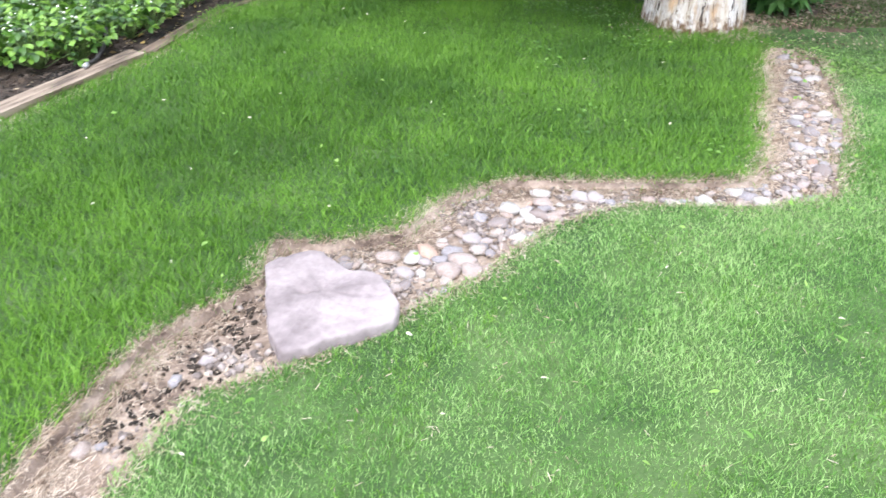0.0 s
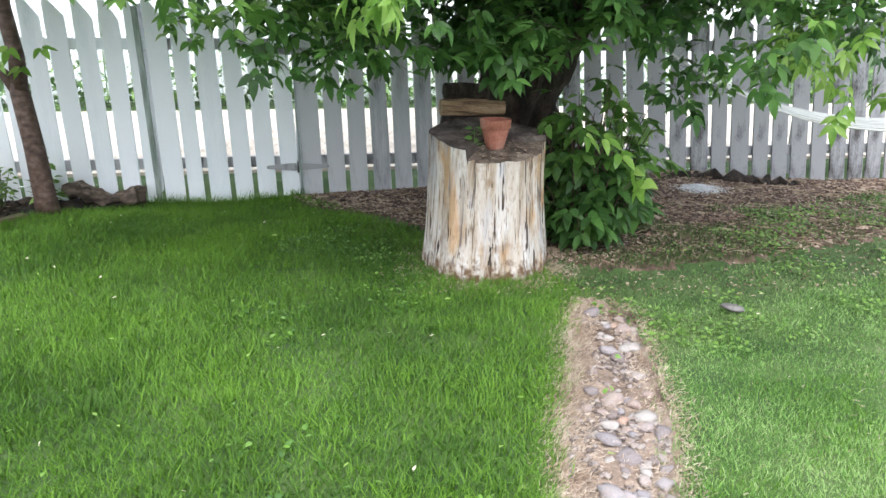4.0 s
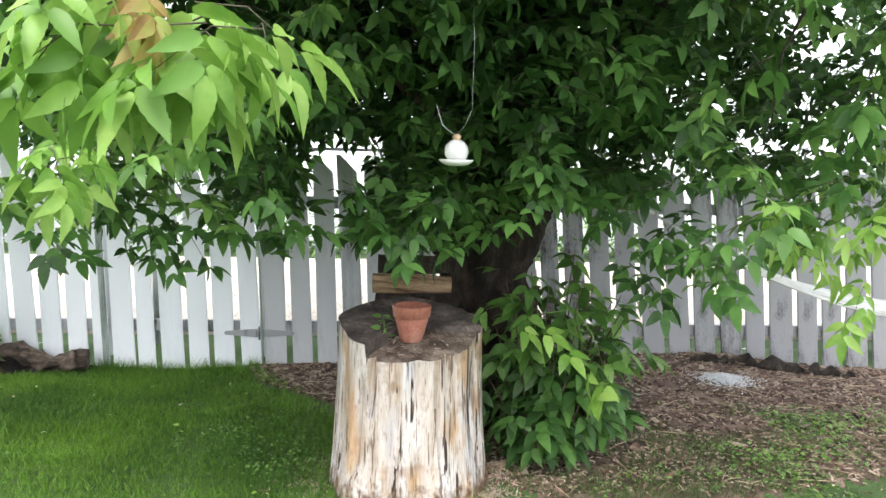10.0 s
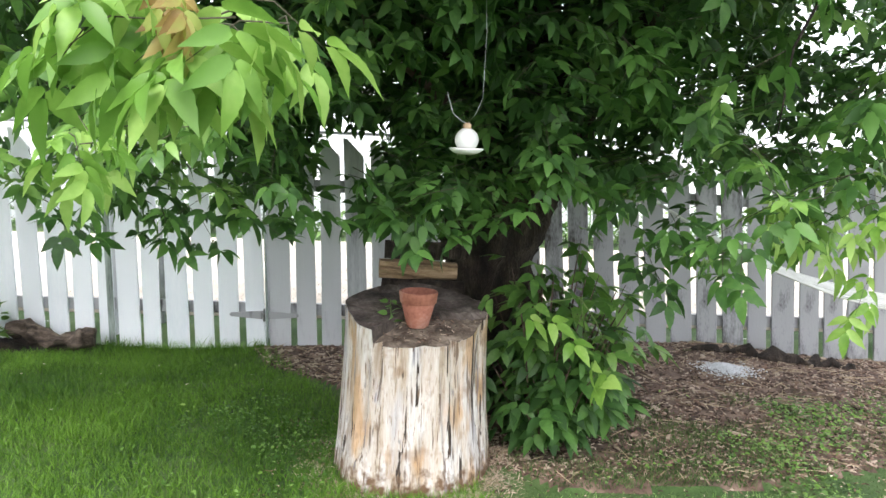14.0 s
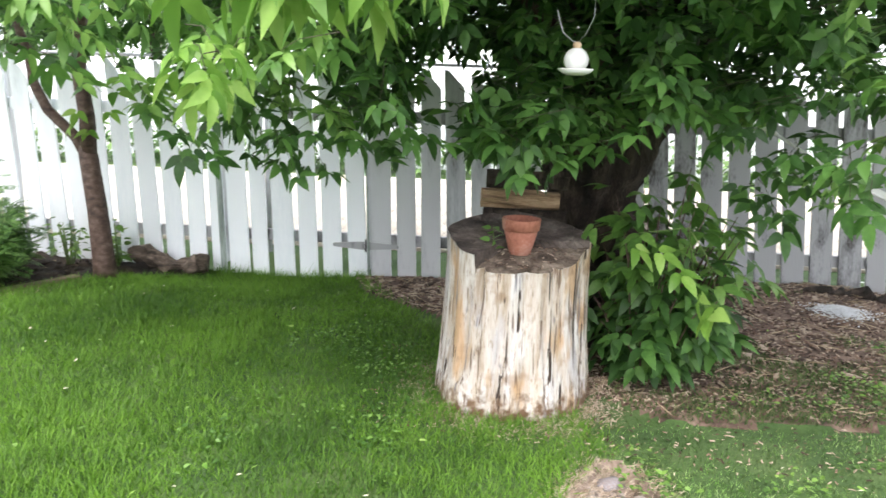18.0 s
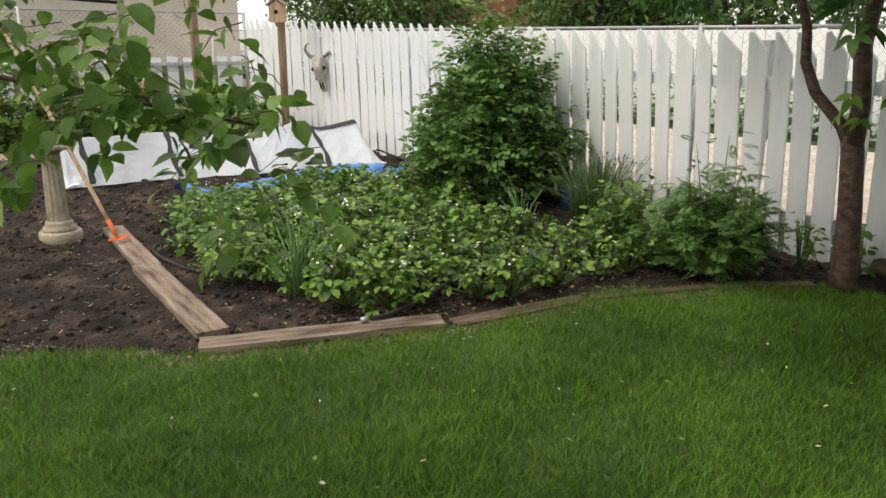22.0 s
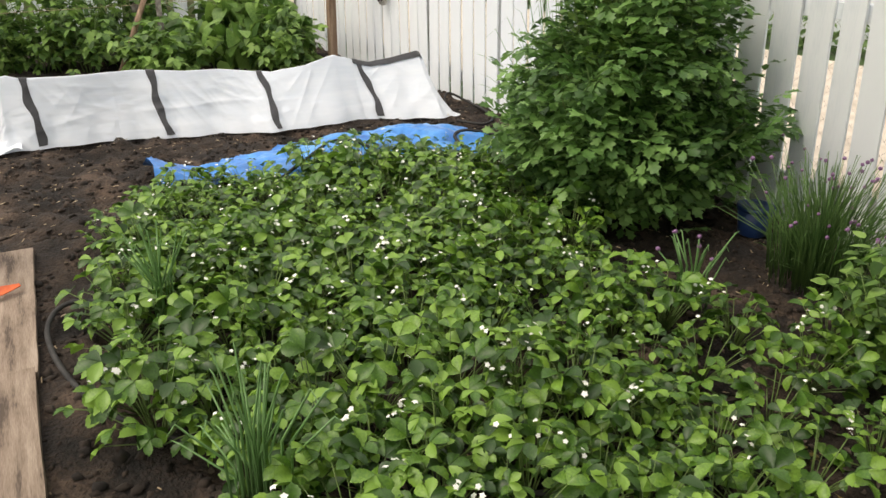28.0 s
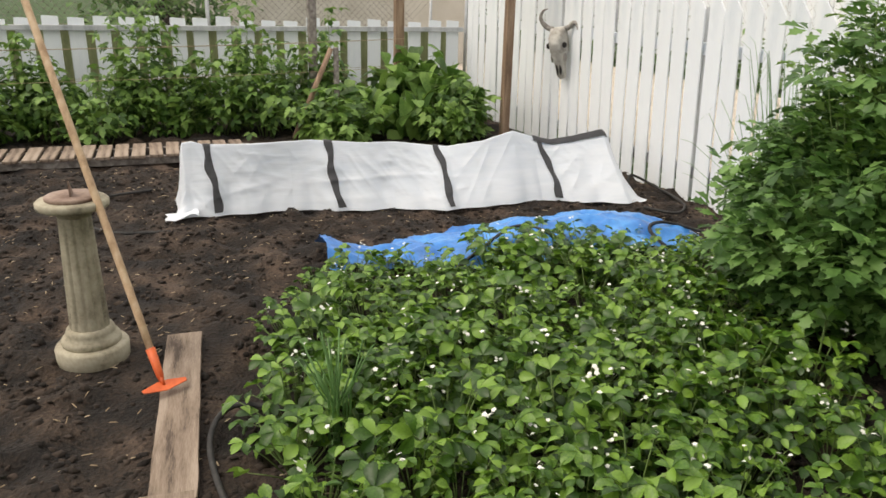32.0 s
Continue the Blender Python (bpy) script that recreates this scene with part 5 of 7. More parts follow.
ash_patch()


# ---- the vegetable garden ----
def plank(name, a, b, width, thick, z, label, mat=BOARD, group=""):
    """A worn board from a to b (x, y), its top at z."""
    a, b = Vector((*a, 0)), Vector((*b, 0))
    length, way = (b - a).length, math.degrees(math.atan2(b.y - a.y, b.x - a.x))
    bm = bmesh.new()
    bmesh.ops.create_grid(bm, x_segments=24, y_segments=3, size=0.5)
    bmesh.ops.scale(bm, vec=(length, width, 1), verts=bm.verts)
    ex = bmesh.ops.extrude_face_region(bm, geom=bm.faces[:])
    bmesh.ops.translate(bm, verts=[v for v in ex["geom"] if isinstance(v, bmesh.types.BMVert)], vec=(0, 0, thick))
    bmesh.ops.recalc_face_normals(bm, faces=bm.faces[:])
    for v in bm.verts:
        v.co.z += 0.003 * noise.noise((v.co.x * 4 + a.x, v.co.y * 9, 0.5))
        v.co.y += 0.004 * noise.noise((v.co.x * 6 + a.y, v.co.z * 9, v.co.y * 2))
        if abs(abs(v.co.x) - length / 2) < 1e-4:
            v.co.x += 0.010 * noise.noise((v.co.y * 30, a.x, 2.0))
    ob = part(name, bm, mat)
    ob.matrix_world = pose((a.x + b.x) / 2, (a.y + b.y) / 2, z - thick, 0, 0, way)
    return tagged(ob, label, "board", group)


plank("walk_board", (-2.43, 4.295), (-3.82, 4.355), 0.165, 0.04, 0.036, "weathered brown walking board lying on the soil", group="garden boards")
plank("walk_board", (-3.78, 4.37), (-5.01, 4.45), 0.15, 0.035, 0.034, "weathered brown walking board lying on the soil", group="garden boards")
plank("edging_board", (-2.335, 4.185), (-1.905, 5.355), 0.15, 0.06, 0.026, "thick weathered edging timber between lawn and garden", group="garden boards")
plank("edging_board", (-1.86, 5.40), (-1.71, 6.28), 0.11, 0.06, 0.008, "half-buried dark edging timber between lawn and garden", DARKBOARD, group="garden boards")
plank("edging_board", (-1.70, 6.30), (-1.42, 7.02), 0.08, 0.05, 0.010, "half-buried dark edging timber between lawn and garden", DARKBOARD, group="garden boards")
plank("edging_board", (-1.42, 7.04), (-1.06, 7.62), 0.08, 0.05, 0.010, "half-buried dark edging timber between lawn and garden", DARKBOARD, group="garden boards")


def boardwalk():
    root = thing("boardwalk", "slatted grey-brown wooden walkway along the raspberry bed", "boardwalk")
    for x in (-8.82, -9.20):
        part("beam", box(bmesh.new(), (0.05, 5.6, 0.07), (x, 2.4, 0.035), bevel=0.003), RAILWOOD, root)
    me = bpy.data.meshes.new("walk_slat")
    bm = box(bmesh.new(), (0.56, 0.115, 0.028), (0, 0, 0), bevel=0.004)
    bm.to_mesh(me)
    bm.free()
    me.materials.append(BOARD)
    rng = random.Random(7)
    y = -0.3
    while y < 5.2:
        ob = new("walk_slat", me)
        ob.parent = root
        ob.matrix_basis = pose(-9.0 + rng.uniform(-0.015, 0.015), y, 0.086, rng.uniform(-1, 1), 0, rng.uniform(-1.5, 1.5))
        y += 0.145


boardwalk()


def row_cover():
    """A low tent of white cloth over hoops: a straight slope in front, a crisp ridge, black tape bands."""
    root = thing("row_cover", "low tunnel of wrinkled white garden fabric with black tape bands", "row cover")
    ys = [4.54, 4.60, 4.68, 5.0, 5.43, 5.8, 6.06, 6.33, 6.47, 6.75, 7.0, 7.24, 7.32, 7.5, 7.77, 7.82]
    tops = [0.50, 0.51, 0.485, 0.478, 0.495, 0.463, 0.46, 0.425, 0.41, 0.445, 0.515, 0.445, 0.43, 0.45, 0.50, 0.46]
    feet = [(4.53, -6.94), (5.27, -6.95), (5.65, -6.82), (6.0, -6.79), (6.33, -6.65), (6.85, -6.68), (7.16, -6.73), (7.31, -6.64), (7.77, -6.45), (7.95, -6.5)]

    def skin(y, u, lift=0.0):
        """The cloth at y along the tent; u 0 to 0.55 climbs the front, 0.55 to 1 goes down the back."""
        top = float(np.interp(y, ys, tops))
        foot = float(np.interp(y, [f[0] for f in feet], [f[1] for f in feet])) + 0.012 * math.sin(y * 23) + 0.02 * noise.noise((y * 6, 0, 3))
        ridge = -7.13 + 0.06 * (y - 4.6)
        if u < 0.55:
            s = u / 0.55
            p = Vector((foot + (ridge - foot) * s, y, 0.012 + (top - 0.012) * s ** 0.92))
            sag = 0.028 * math.sin(math.pi * s) * math.sin(math.pi * ((y - 4.7) / 0.86 % 1.0))
        else:
            s = (u - 0.55) / 0.45
            p = Vector((ridge - 0.34 * s ** 1.15, y, top * (1 - s * s) + 0.012 * s))
            sag = 0.0
        v, h = y, u * 0.9
        fold = 0.0
        for k, (tilt, freq, amp) in enumerate(((0.22, 7.0, 0.006), (-0.34, 9.0, 0.005), (0.05, 22.0, 0.0016), (0.85, 7.0, 0.010), (-0.95, 8.0, 0.008), (0.45, 26.0, 0.0016))):
            across, down = h * math.cos(tilt) - v * math.sin(tilt), v * math.cos(tilt) + h * math.sin(tilt)
            n = noise.noise((across * freq, down * freq * 0.16 + 5 * k, 3.3 * k))
            fold += amp * ((1 - abs(n) * 2.2) ** 2 - 0.45) * max(0.0, 0.4 + 1.2 * noise.noise((v * 2.3 + k, h * 3, k * 1.7)))
        pull = max(0.0, 1 - u / 0.42)
        for band in (4.73, 5.57, 6.39, 7.26):
            near = math.exp(-abs(y - band) / 0.16)
            fold += 0.012 * near * pull * math.sin(46 * (y - band) + 9 * u + band)
        fold *= 1.0 + 0.7 * pull
        edge = min(1.0, 7 * u, 7 * abs(u - 0.55) + 0.15)
        nrm = Vector((0.85, 0, 0.5)) if u < 0.55 else Vector((-0.4, 0, 0.9))
        return p + nrm * (fold * edge - sag + lift)

    count, w = 440, 97
    rows = [4.54 + (7.82 - 4.54) * i / count for i in range(count + 1)]
    vs = [skin(y, k / (w - 1)) for y in rows for k in range(w)]
    fs = [(i * w + k, i * w + k + 1, (i + 1) * w + k + 1, (i + 1) * w + k) for i in range(count) for k in range(w - 1)]
    # both ends gathered in towards the ground
    for first, way, far in ((0, -1, 0.10), (count, 1, 0.16)):
        last = [first * w + k for k in range(w)]
        for j in (1, 2, 3, 4):
            ring = []
            for k in range(w):
                p = vs[first * w + k]
                t = j / 4
                mid = Vector((-6.98, p.y, 0.02))
                q = p.lerp(mid, 0.18 * t * t if way > 0 else 0.10 * t)
                q = Vector((q.x + (0.05 * t if k < 18 else 0), p.y + way * far * t * (1.0 - 0.55 * p.z / 0.5) + 0.012 * noise.noise((k * 0.7, j * 0.9, way)), max(0.010, p.z * (1 - t ** 1.3))))
                ring.append(len(vs))
                vs.append(q)
            fs += [(last[k], last[k + 1], ring[k + 1], ring[k]) if way > 0 else (last[k + 1], last[k], ring[k], ring[k + 1]) for k in range(w - 1)]
            last = ring
    part("fabric", mesh_of("fabric", [(v.x, v.y, max(v.z, 0.008)) for v in vs], fs), COVER, root)
    for i, (y0, slant) in enumerate(((4.71, 0.03), (5.54, 0.05), (6.37, 0.03), (7.22, 0.07))):
        tv, tf = [], []
        for j in range(61):
            u = 0.02 + 0.56 * j / 60
            drift = slant * (1 - u / 0.55) + 0.012 * math.sin(u * 11 + i * 1.9) + 0.004 * math.sin(u * 31 + i)
            half = 0.026 + 0.006 * math.sin(u * 23 + 2 * i)
            for s in (-half, 0.0, half):
                p = skin(y0 + drift + s, u, 0.006)
                tv.append((p.x, p.y, max(p.z, 0.012)))
        for j in range(60):
            for s in range(2):
                tf.append((j * 3 + s, j * 3 + s + 1, (j + 1) * 3 + s + 1, (j + 1) * 3 + s))
        part("tape_band", mesh_of("tape_band", tv, tf), TAPE, root, "glossy black tape band")
    tv, tf = [], []
    for j in range(25):
        y = 7.16 + 0.64 * j / 24
        for u in (0.505, 0.535, 0.56):
            tv.append(tuple(skin(y, u, 0.008)))
    for j in range(24):
        for s in range(2):
            tf.append((j * 3 + s, j * 3 + s + 1, (j + 1) * 3 + s + 1, (j + 1) * 3 + s))
    part("tape_band", mesh_of("tape_band", tv, tf), TAPE, root, "glossy black tape band")
    # the loose hem trailing on the soil
    bm = bmesh.new()
    bmesh.ops.create_grid(bm, x_segments=20, y_segments=8, size=0.5)
    for v in bm.verts:
        t, x, y = v.co.y + 0.5, v.co.x * 0.15, v.co.y * 0.22
        v.co = Vector((-6.93 + x * (1.2 - t * 0.5) + 0.02 * math.sin(t * 7), 4.50 + y, 0.028 + 0.02 * noise.noise((x * 22, y * 22, 1)) + 0.03 * t))
    part("loose_hem", bm, COVER, root)

row_cover()


def tarp():
    nx, ny = 40, 90
    vs, fs = [], []
    for j in range(ny + 1):
        t = j / ny
        y = 5.24 + 2.40 * t
        far = float(np.interp(t, [0, 0.06, 0.12, 0.2, 0.4, 0.6, 0.8, 0.95, 1], [-5.98, -6.02, -5.90, -5.98, -6.10, -6.15, -6.18, -6.05, -5.92]))
        near = float(np.interp(t, [0, 0.2, 0.5, 0.8, 1], [-5.55, -5.45, -5.35, -5.30, -5.28]))
        for i in range(nx + 1):
            s = i / nx
            x = near + (far - near) * s
            bulge = float(np.interp(t, [0, 0.1, 0.4, 0.45, 0.6, 0.8, 0.95, 1], [0.15, 0.04, 0.05, 0.09, 0.12, 0.14, 0.10, 0.03])) * math.sin(math.pi * (0.12 + 0.80 * s)) ** 1.2
            z = 0.030 + bulge + 0.020 * noise.noise((x * 5, y * 4, 2)) + 0.010 * noise.noise((x * 13, y * 9, 4)) + 0.075 * (0.22 - abs(noise.noise((x * 2 + y * 4, y * 1.2 - x * 4, 9)))) + 0.035 * (0.22 - abs(noise.noise((x * 8 - y * 3, y * 5, 19)))) + 0.022 * abs(((y * 2.1 + x * 1.3) % 1.0) - 0.5)
            vs.append((x, y + 0.02 * noise.noise((x * 7, 1, y)), max(0.022, z)))
    for j in range(ny):
        for i in range(nx):
            a = j * (nx + 1) + i
            fs.append((a, a + 1, a + nx + 2, a + nx + 1))
    root = thing("blue_tarp", "crumpled bright blue plastic tarp lying on the soil", "tarp")
    part("sheet", mesh_of("sheet", vs, fs), TARP, root)
    part("grommet", turned("grommet", [(0.009, 0.0), (0.02, 0.0), (0.02, 0.006), (0.009, 0.006)], 16), STEEL, root).location = (-5.27, 7.50, 0.075)


tarp()


def sundial():
    root = thing("sundial_pedestal", "fluted cast-concrete column with a round sundial top", "pedestal", (-4.96, 4.07, 0.0))
    part("base", turned("base", [(0.140, -0.02), (0.148, 0.0), (0.150, 0.06), (0.142, 0.072), (0.118, 0.075)], 32), CONCRETE, root)
    part("foot_moulding", turned("foot_moulding", [(0.118, 0.072), (0.121, 0.09), (0.116, 0.105), (0.098, 0.112), (0.100, 0.128), (0.094, 0.145), (0.083, 0.150)], 32), CONCRETE, root)
    n, rows, vs, fs = 96, 10, [], []
    for j in range(rows):
        t = j / (rows - 1)
        for k in range(n):
            a = 2 * math.pi * k / n
            flute = -0.008 * max(0.0, math.cos(12 * a)) * min(1.0, 8 * min(t, 1 - t))
            r = 0.080 - 0.016 * t + flute
            vs.append((r * math.cos(a), r * math.sin(a), 0.146 + 0.50 * t))
    for j in range(rows - 1):
        for k in range(n):
            fs.append((j * n + k, j * n + (k + 1) % n, (j + 1) * n + (k + 1) % n, (j + 1) * n + k))
    part("shaft", mesh_of("shaft", vs, fs), CONCRETE, root)
    part("capital", turned("capital", [(0.064, 0.642), (0.070, 0.655), (0.100, 0.672), (0.135, 0.680), (0.140, 0.690), (0.140, 0.706), (0.132, 0.714), (0.0, 0.716)], 32), CONCRETE, root)
    dial = part("dial_plate", turned("dial_plate", [(0.100, 0.714), (0.104, 0.718), (0.104, 0.728), (0.098, 0.731), (0.0, 0.731)], 32), RUST, root, "rusty brown dial plate")
    bm = bmesh.new()
    pr = [(-0.045, 0.731), (0.04, 0.731), (0.05, 0.80), (0.035, 0.79)]
    f = bm.faces.new([bm.verts.new((x, -0.003, z)) for x, z in pr])
    ex = bmesh.ops.extrude_face_region(bm, geom=[f])
    bmesh.ops.translate(bm, verts=[v for v in ex["geom"] if isinstance(v, bmesh.types.BMVert)], vec=(0, 0.006, 0))
    bmesh.ops.recalc_face_normals(bm, faces=bm.faces[:])
    part("gnomon", bm, RUST, dial)


sundial()


def hoe():
    """Leans on the pedestal's rim."""
    root = thing("garden_hoe", "long wooden-handled hoe with an orange steel blade", "hoe")
    foot, way = Vector((-4.47, 4.36, 0.052)), (Vector((-4.89, 4.165, 0.735)) - Vector((-4.47, 4.36, 0.052))).normalized()
    part("handle", tubes("handle", [([foot + way * s for s in (0.14, 0.3, 0.7, 1.1, 1.72, 1.75)], (0.014, 0.0155, 0.0155, 0.0155, 0.0155, 0.012))], 12), HANDLE, root)
    part("ferrule", tubes("ferrule", [([foot + way * 0.03, foot + way * 0.06, foot + way * 0.17], (0.008, 0.015, 0.0185))], 12), ORANGE, root, "orange-painted steel ferrule")
    bm = bmesh.new()
    pr = [(-0.085, -0.012), (0.0, -0.030), (0.085, -0.012), (0.088, 0.004), (0.02, 0.022), (-0.02, 0.022), (-0.088, 0.004)]
    f = bm.faces.new([bm.verts.new((x, y, 0)) for x, y in pr])
    ex = bmesh.ops.extrude_face_region(bm, geom=[f])
    bmesh.ops.translate(bm, verts=[v for v in ex["geom"] if isinstance(v, bmesh.types.BMVert)], vec=(0, 0, 0.004))
    bmesh.ops.recalc_face_normals(bm, faces=bm.faces[:])
    blade = part("blade", bm, ORANGE, root, "orange-painted hoe blade")
    blade.matrix_basis = pose(foot.x, foot.y, foot.z + 0.018, 20, 0, 112)
    part("neck", tubes("neck", [([foot + Vector((0, 0, 0.02)), foot + way * 0.03 + Vector((0.01, 0, 0.01)), foot + way * 0.06], 0.006)], 8), ORANGE, root)


hoe()


def hose_line(name, pts, label, r=0.011):
    fine = []
    p = [Vector(q) for q in pts]
    for i in range(len(p) - 1):
        a, b, c, d = p[max(i - 1, 0)], p[i], p[i + 1], p[min(i + 2, len(p) - 1)]
        for k in range(8):
            t = k / 8
            fine.append(0.5 * (2 * b + (c - a) * t + (2 * a - 5 * b + 4 * c - d) * t * t + (3 * b - a - 3 * c + d) * t ** 3))
    fine.append(p[-1])
    ob = part(name, tubes(name, [(fine, r)], 8), HOSE)
    tagged(ob, label, "hose")
    return ob


hose_line("soaker_hose", [(-3.3, 5.9, 0.03), (-3.9, 5.2, 0.03), (-4.25, 4.75, 0.025), (-4.30, 4.58, 0.022), (-4.05, 4.50, 0.022), (-3.6, 4.56, 0.022), (-3.2, 4.75, 0.025), (-2.8, 5.2, 0.03), (-2.4, 5.6, 0.035), (-2.2, 5.85, 0.03)], "black soaker hose looping through the strawberry bed")
hose_line("soaker_hose", [(-6.62, 4.42, 0.025), (-6.72, 4.05, 0.022), (-7.1, 3.85, 0.022), (-7.6, 3.95, 0.022), (-7.75, 4.3, 0.022)], "black soaker hose curling out of the row cover")
hose_line("soaker_hose", [(-6.75, 7.95, 0.03), (-6.95, 8.10, 0.10), (-6.75, 8.20, 0.05), (-6.3, 8.15, 0.03), (-6.1, 7.95, 0.022), (-6.3, 7.8, 0.022)], "black soaker hose curling out of the row cover")
hose_line("soaker_hose", [(-5.20, 7.30, 0.05), (-5.45, 7.25, 0.15), (-5.55, 7.42, 0.16), (-5.42, 7.62, 0.12), (-5.25, 7.85, 0.03)], "black soaker hose lying over the blue tarp")
hose_line("soaker_hose", [(-5.35, 5.9, 0.06), (-5.55, 6.15, 0.10), (-5.75, 6.45, 0.15), (-5.62, 6.6, 0.15), (-5.4, 6.7, 0.08)], "black soaker hose lying over the blue tarp")

short_hose = hose_line("soaker_hose", [(-2.085, 5.02, 0.045), (-2.075, 5.10, 0.045), (-2.09, 5.23, 0.055), (-2.115, 5.38, 0.07), (-2.16, 5.53, 0.09), (-2.21, 5.66, 0.10), (-2.30, 5.82, 0.06)], "black soaker hose end lying inside the bed's front board", 0.013)
part("end_fitting", tubes("end_fitting", [([(-2.087, 5.00, 0.045), (-2.089, 4.965, 0.044)], 0.016)], 12), STEEL, short_hose, "pale metal hose fitting")


# ---- plants of the garden ----
def strawberry_meshes(seed, crowded):
    rng = np.random.default_rng(seed)
    n = 36 if crowded else 26
    a = rng.uniform(0, 2 * np.pi, n)
    r = np.sqrt(rng.uniform(0.02, 1, n)) * 0.17
    h = rng.uniform(0.06, 0.25, n) * (1.05 - 1.6 * r)
    c = np.stack([r * np.cos(a), r * np.sin(a), h], -1)
    turns = frames_of(n, rng, -22, 48, a - np.pi / 2 + rng.normal(0, 0.5, n))
    leaves = scatter("foliage", BERRY3, c, turns, rng.uniform(0.036, 0.066, n))
    leaves.materials.append(LEAF_BERRY)
    stems = tubes("stalkwork", [([(0.1 * p[0], 0.1 * p[1], 0.0), (0.6 * p[0], 0.6 * p[1], 0.6 * p[2]), tuple(p)], (0.003, 0.002, 0.0015)) for p in c], 4)
    stems.materials.append(STEM)
    m = rng.integers(2, 6)
    b, q = rng.uniform(0, 2 * np.pi) + rng.normal(0, 0.22, m), 0.11 + rng.normal(0, 0.03, m)
    f = np.stack([q * np.cos(b), q * np.sin(b), rng.uniform(0.17, 0.25, m)], -1)
    return leaves, stems, [(tuple(q), tuple(rng.uniform(-40, 40, 2))) for q in f]


BERRY_BED = [(-2.42, 5.03), (-2.20, 5.10), (-2.07, 5.45), (-1.96, 5.95), (-1.88, 6.5), (-1.76, 6.85), (-1.98, 7.15), (-2.45, 7.2), (-2.85, 6.80), (-3.2, 6.73), (-3.6, 6.86), (-4.4, 6.98), (-5.05, 7.35), (-5.42, 7.25),
             (-5.40, 6.3), (-5.5, 5.35), (-5.25, 5.02), (-4.8, 4.88), (-4.2, 4.82), (-3.6, 4.72), (-3.2, 4.74), (-2.92, 4.88), (-2.7, 5.05)]


def strawberries():
    kinds = []
    wide = [(p[0] * 1.5, p[1], p[2]) for p in SIMPLE[0]]
    blossom = mesh_of("flower", *compound((wide, SIMPLE[1]), [(0, 0, 0, 72 * k, 0.0092) for k in range(5)]))
    blossom.materials.append(PETAL)
    for s in range(8):
        leaves, stems, flowers = strawberry_meshes(100 + s, s < 5)
        root = thing("strawberry_plant", "low green strawberry plant with white blossoms", "strawberry plant", group="strawberry plants in the bed")
        for name, me in (("foliage", leaves), ("stalkwork", stems)):
            part(name, me, None, root)
        for q, (rx, ry) in flowers:
            part("flower", blossom, None, root, "white five-petalled blossom").matrix_basis = pose(*q, rx, ry, 40 * s)
        kinds.append(root)
    rng = random.Random(77)
    spots = []
    tries = 0
    while len(spots) < 296 and tries < 12000:
        tries += 1
        x, y = rng.uniform(-5.5, -1.9), rng.uniform(4.5, 7.4)
        if math.hypot(x + 2.12, (y - 5.38) * 0.55) > 0.13 and inside(BERRY_BED, np.array([x]), np.array([y]))[0] and all((x - p) ** 2 + (y - q) ** 2 > (0.029 if x < -3.0 else 0.050 if x > -2.85 and y > 6.2 else 0.033) for p, q in spots):
            spots.append((x, y))
    for i, (x, y) in enumerate(spots):
        big = rng.uniform(0.8, 1.25) * (1.3 if math.hypot(x + 5.2, y - 6.45) < 0.36 else 0.72 if x < -5.0 else 0.95 if x > -2.85 and y > 6.2 else 0.95 if x > -2.25 else 1.05)
        m = pose(x, y, 0.0, rng.uniform(-6, 6), rng.uniform(-6, 6), rng.uniform(0, 360))
        sized = m @ Matrix.Diagonal((big, big, big, 1))
        if i < len(kinds):
            kinds[i].matrix_world = sized
        else:
            ob = copy_thing(kinds[rng.randrange(8)], m)
            ob.matrix_basis = sized


strawberries()


def leafy_bush(name, at, label, seed, stems, spread, tall, template, size, mat, per=9, lean=0.55, category="bush", stem_mat=STEM, tilt=(-35, 35), low=0.15, peak=0.55):
    """Upright stems that fan out, with leaves along them."""
    rng = np.random.default_rng(seed)
    root = thing(name, label, category, at)
    lines, c, yaw = [], [], []
    for i in range(stems):
        a, r = rng.uniform(0, 2 * np.pi), np.sqrt(rng.uniform(0, 1)) * spread
        h = tall * rng.uniform(0.62, 1.0) * (1.05 - peak * (r / spread) ** 1.6)
        foot = np.array([lean * 0.5 * r * np.cos(a), lean * 0.5 * r * np.sin(a), -0.02])
        tip = np.array([r * np.cos(a), r * np.sin(a), h])
        mid = foot * 0.5 + tip * 0.5 + np.array([0, 0, 0.08 * h])
        lines.append(([tuple(foot), tuple(mid), tuple(tip)], (0.007, 0.005, 0.002)))
        for k in range(per):
            s = low + (1 - low) * (k + rng.uniform(0, 1)) / per
            p = (1 - s) ** 2 * foot + 2 * s * (1 - s) * mid + s * s * tip
            w = rng.uniform(0, 2 * np.pi)
            out = rng.uniform(0.02, 0.16) * (1.1 - 0.6 * s) * (tall + 0.3)
            c.append(p + np.array([out * np.cos(w), out * np.sin(w), rng.uniform(-0.03, 0.06)]))
            yaw.append(w - np.pi / 2)
    c = np.array(c)
    c[:, 2] = np.maximum(c[:, 2], 0.05)
    turns = frames_of(len(c), rng, *tilt, yaw=np.array(yaw))
    part("foliage", scatter("foliage", template, c, turns, rng.uniform(size[0], size[1], len(c))), mat, root)
    part("stalkwork", tubes("stalkwork", lines, 5), stem_mat, root)
    return root


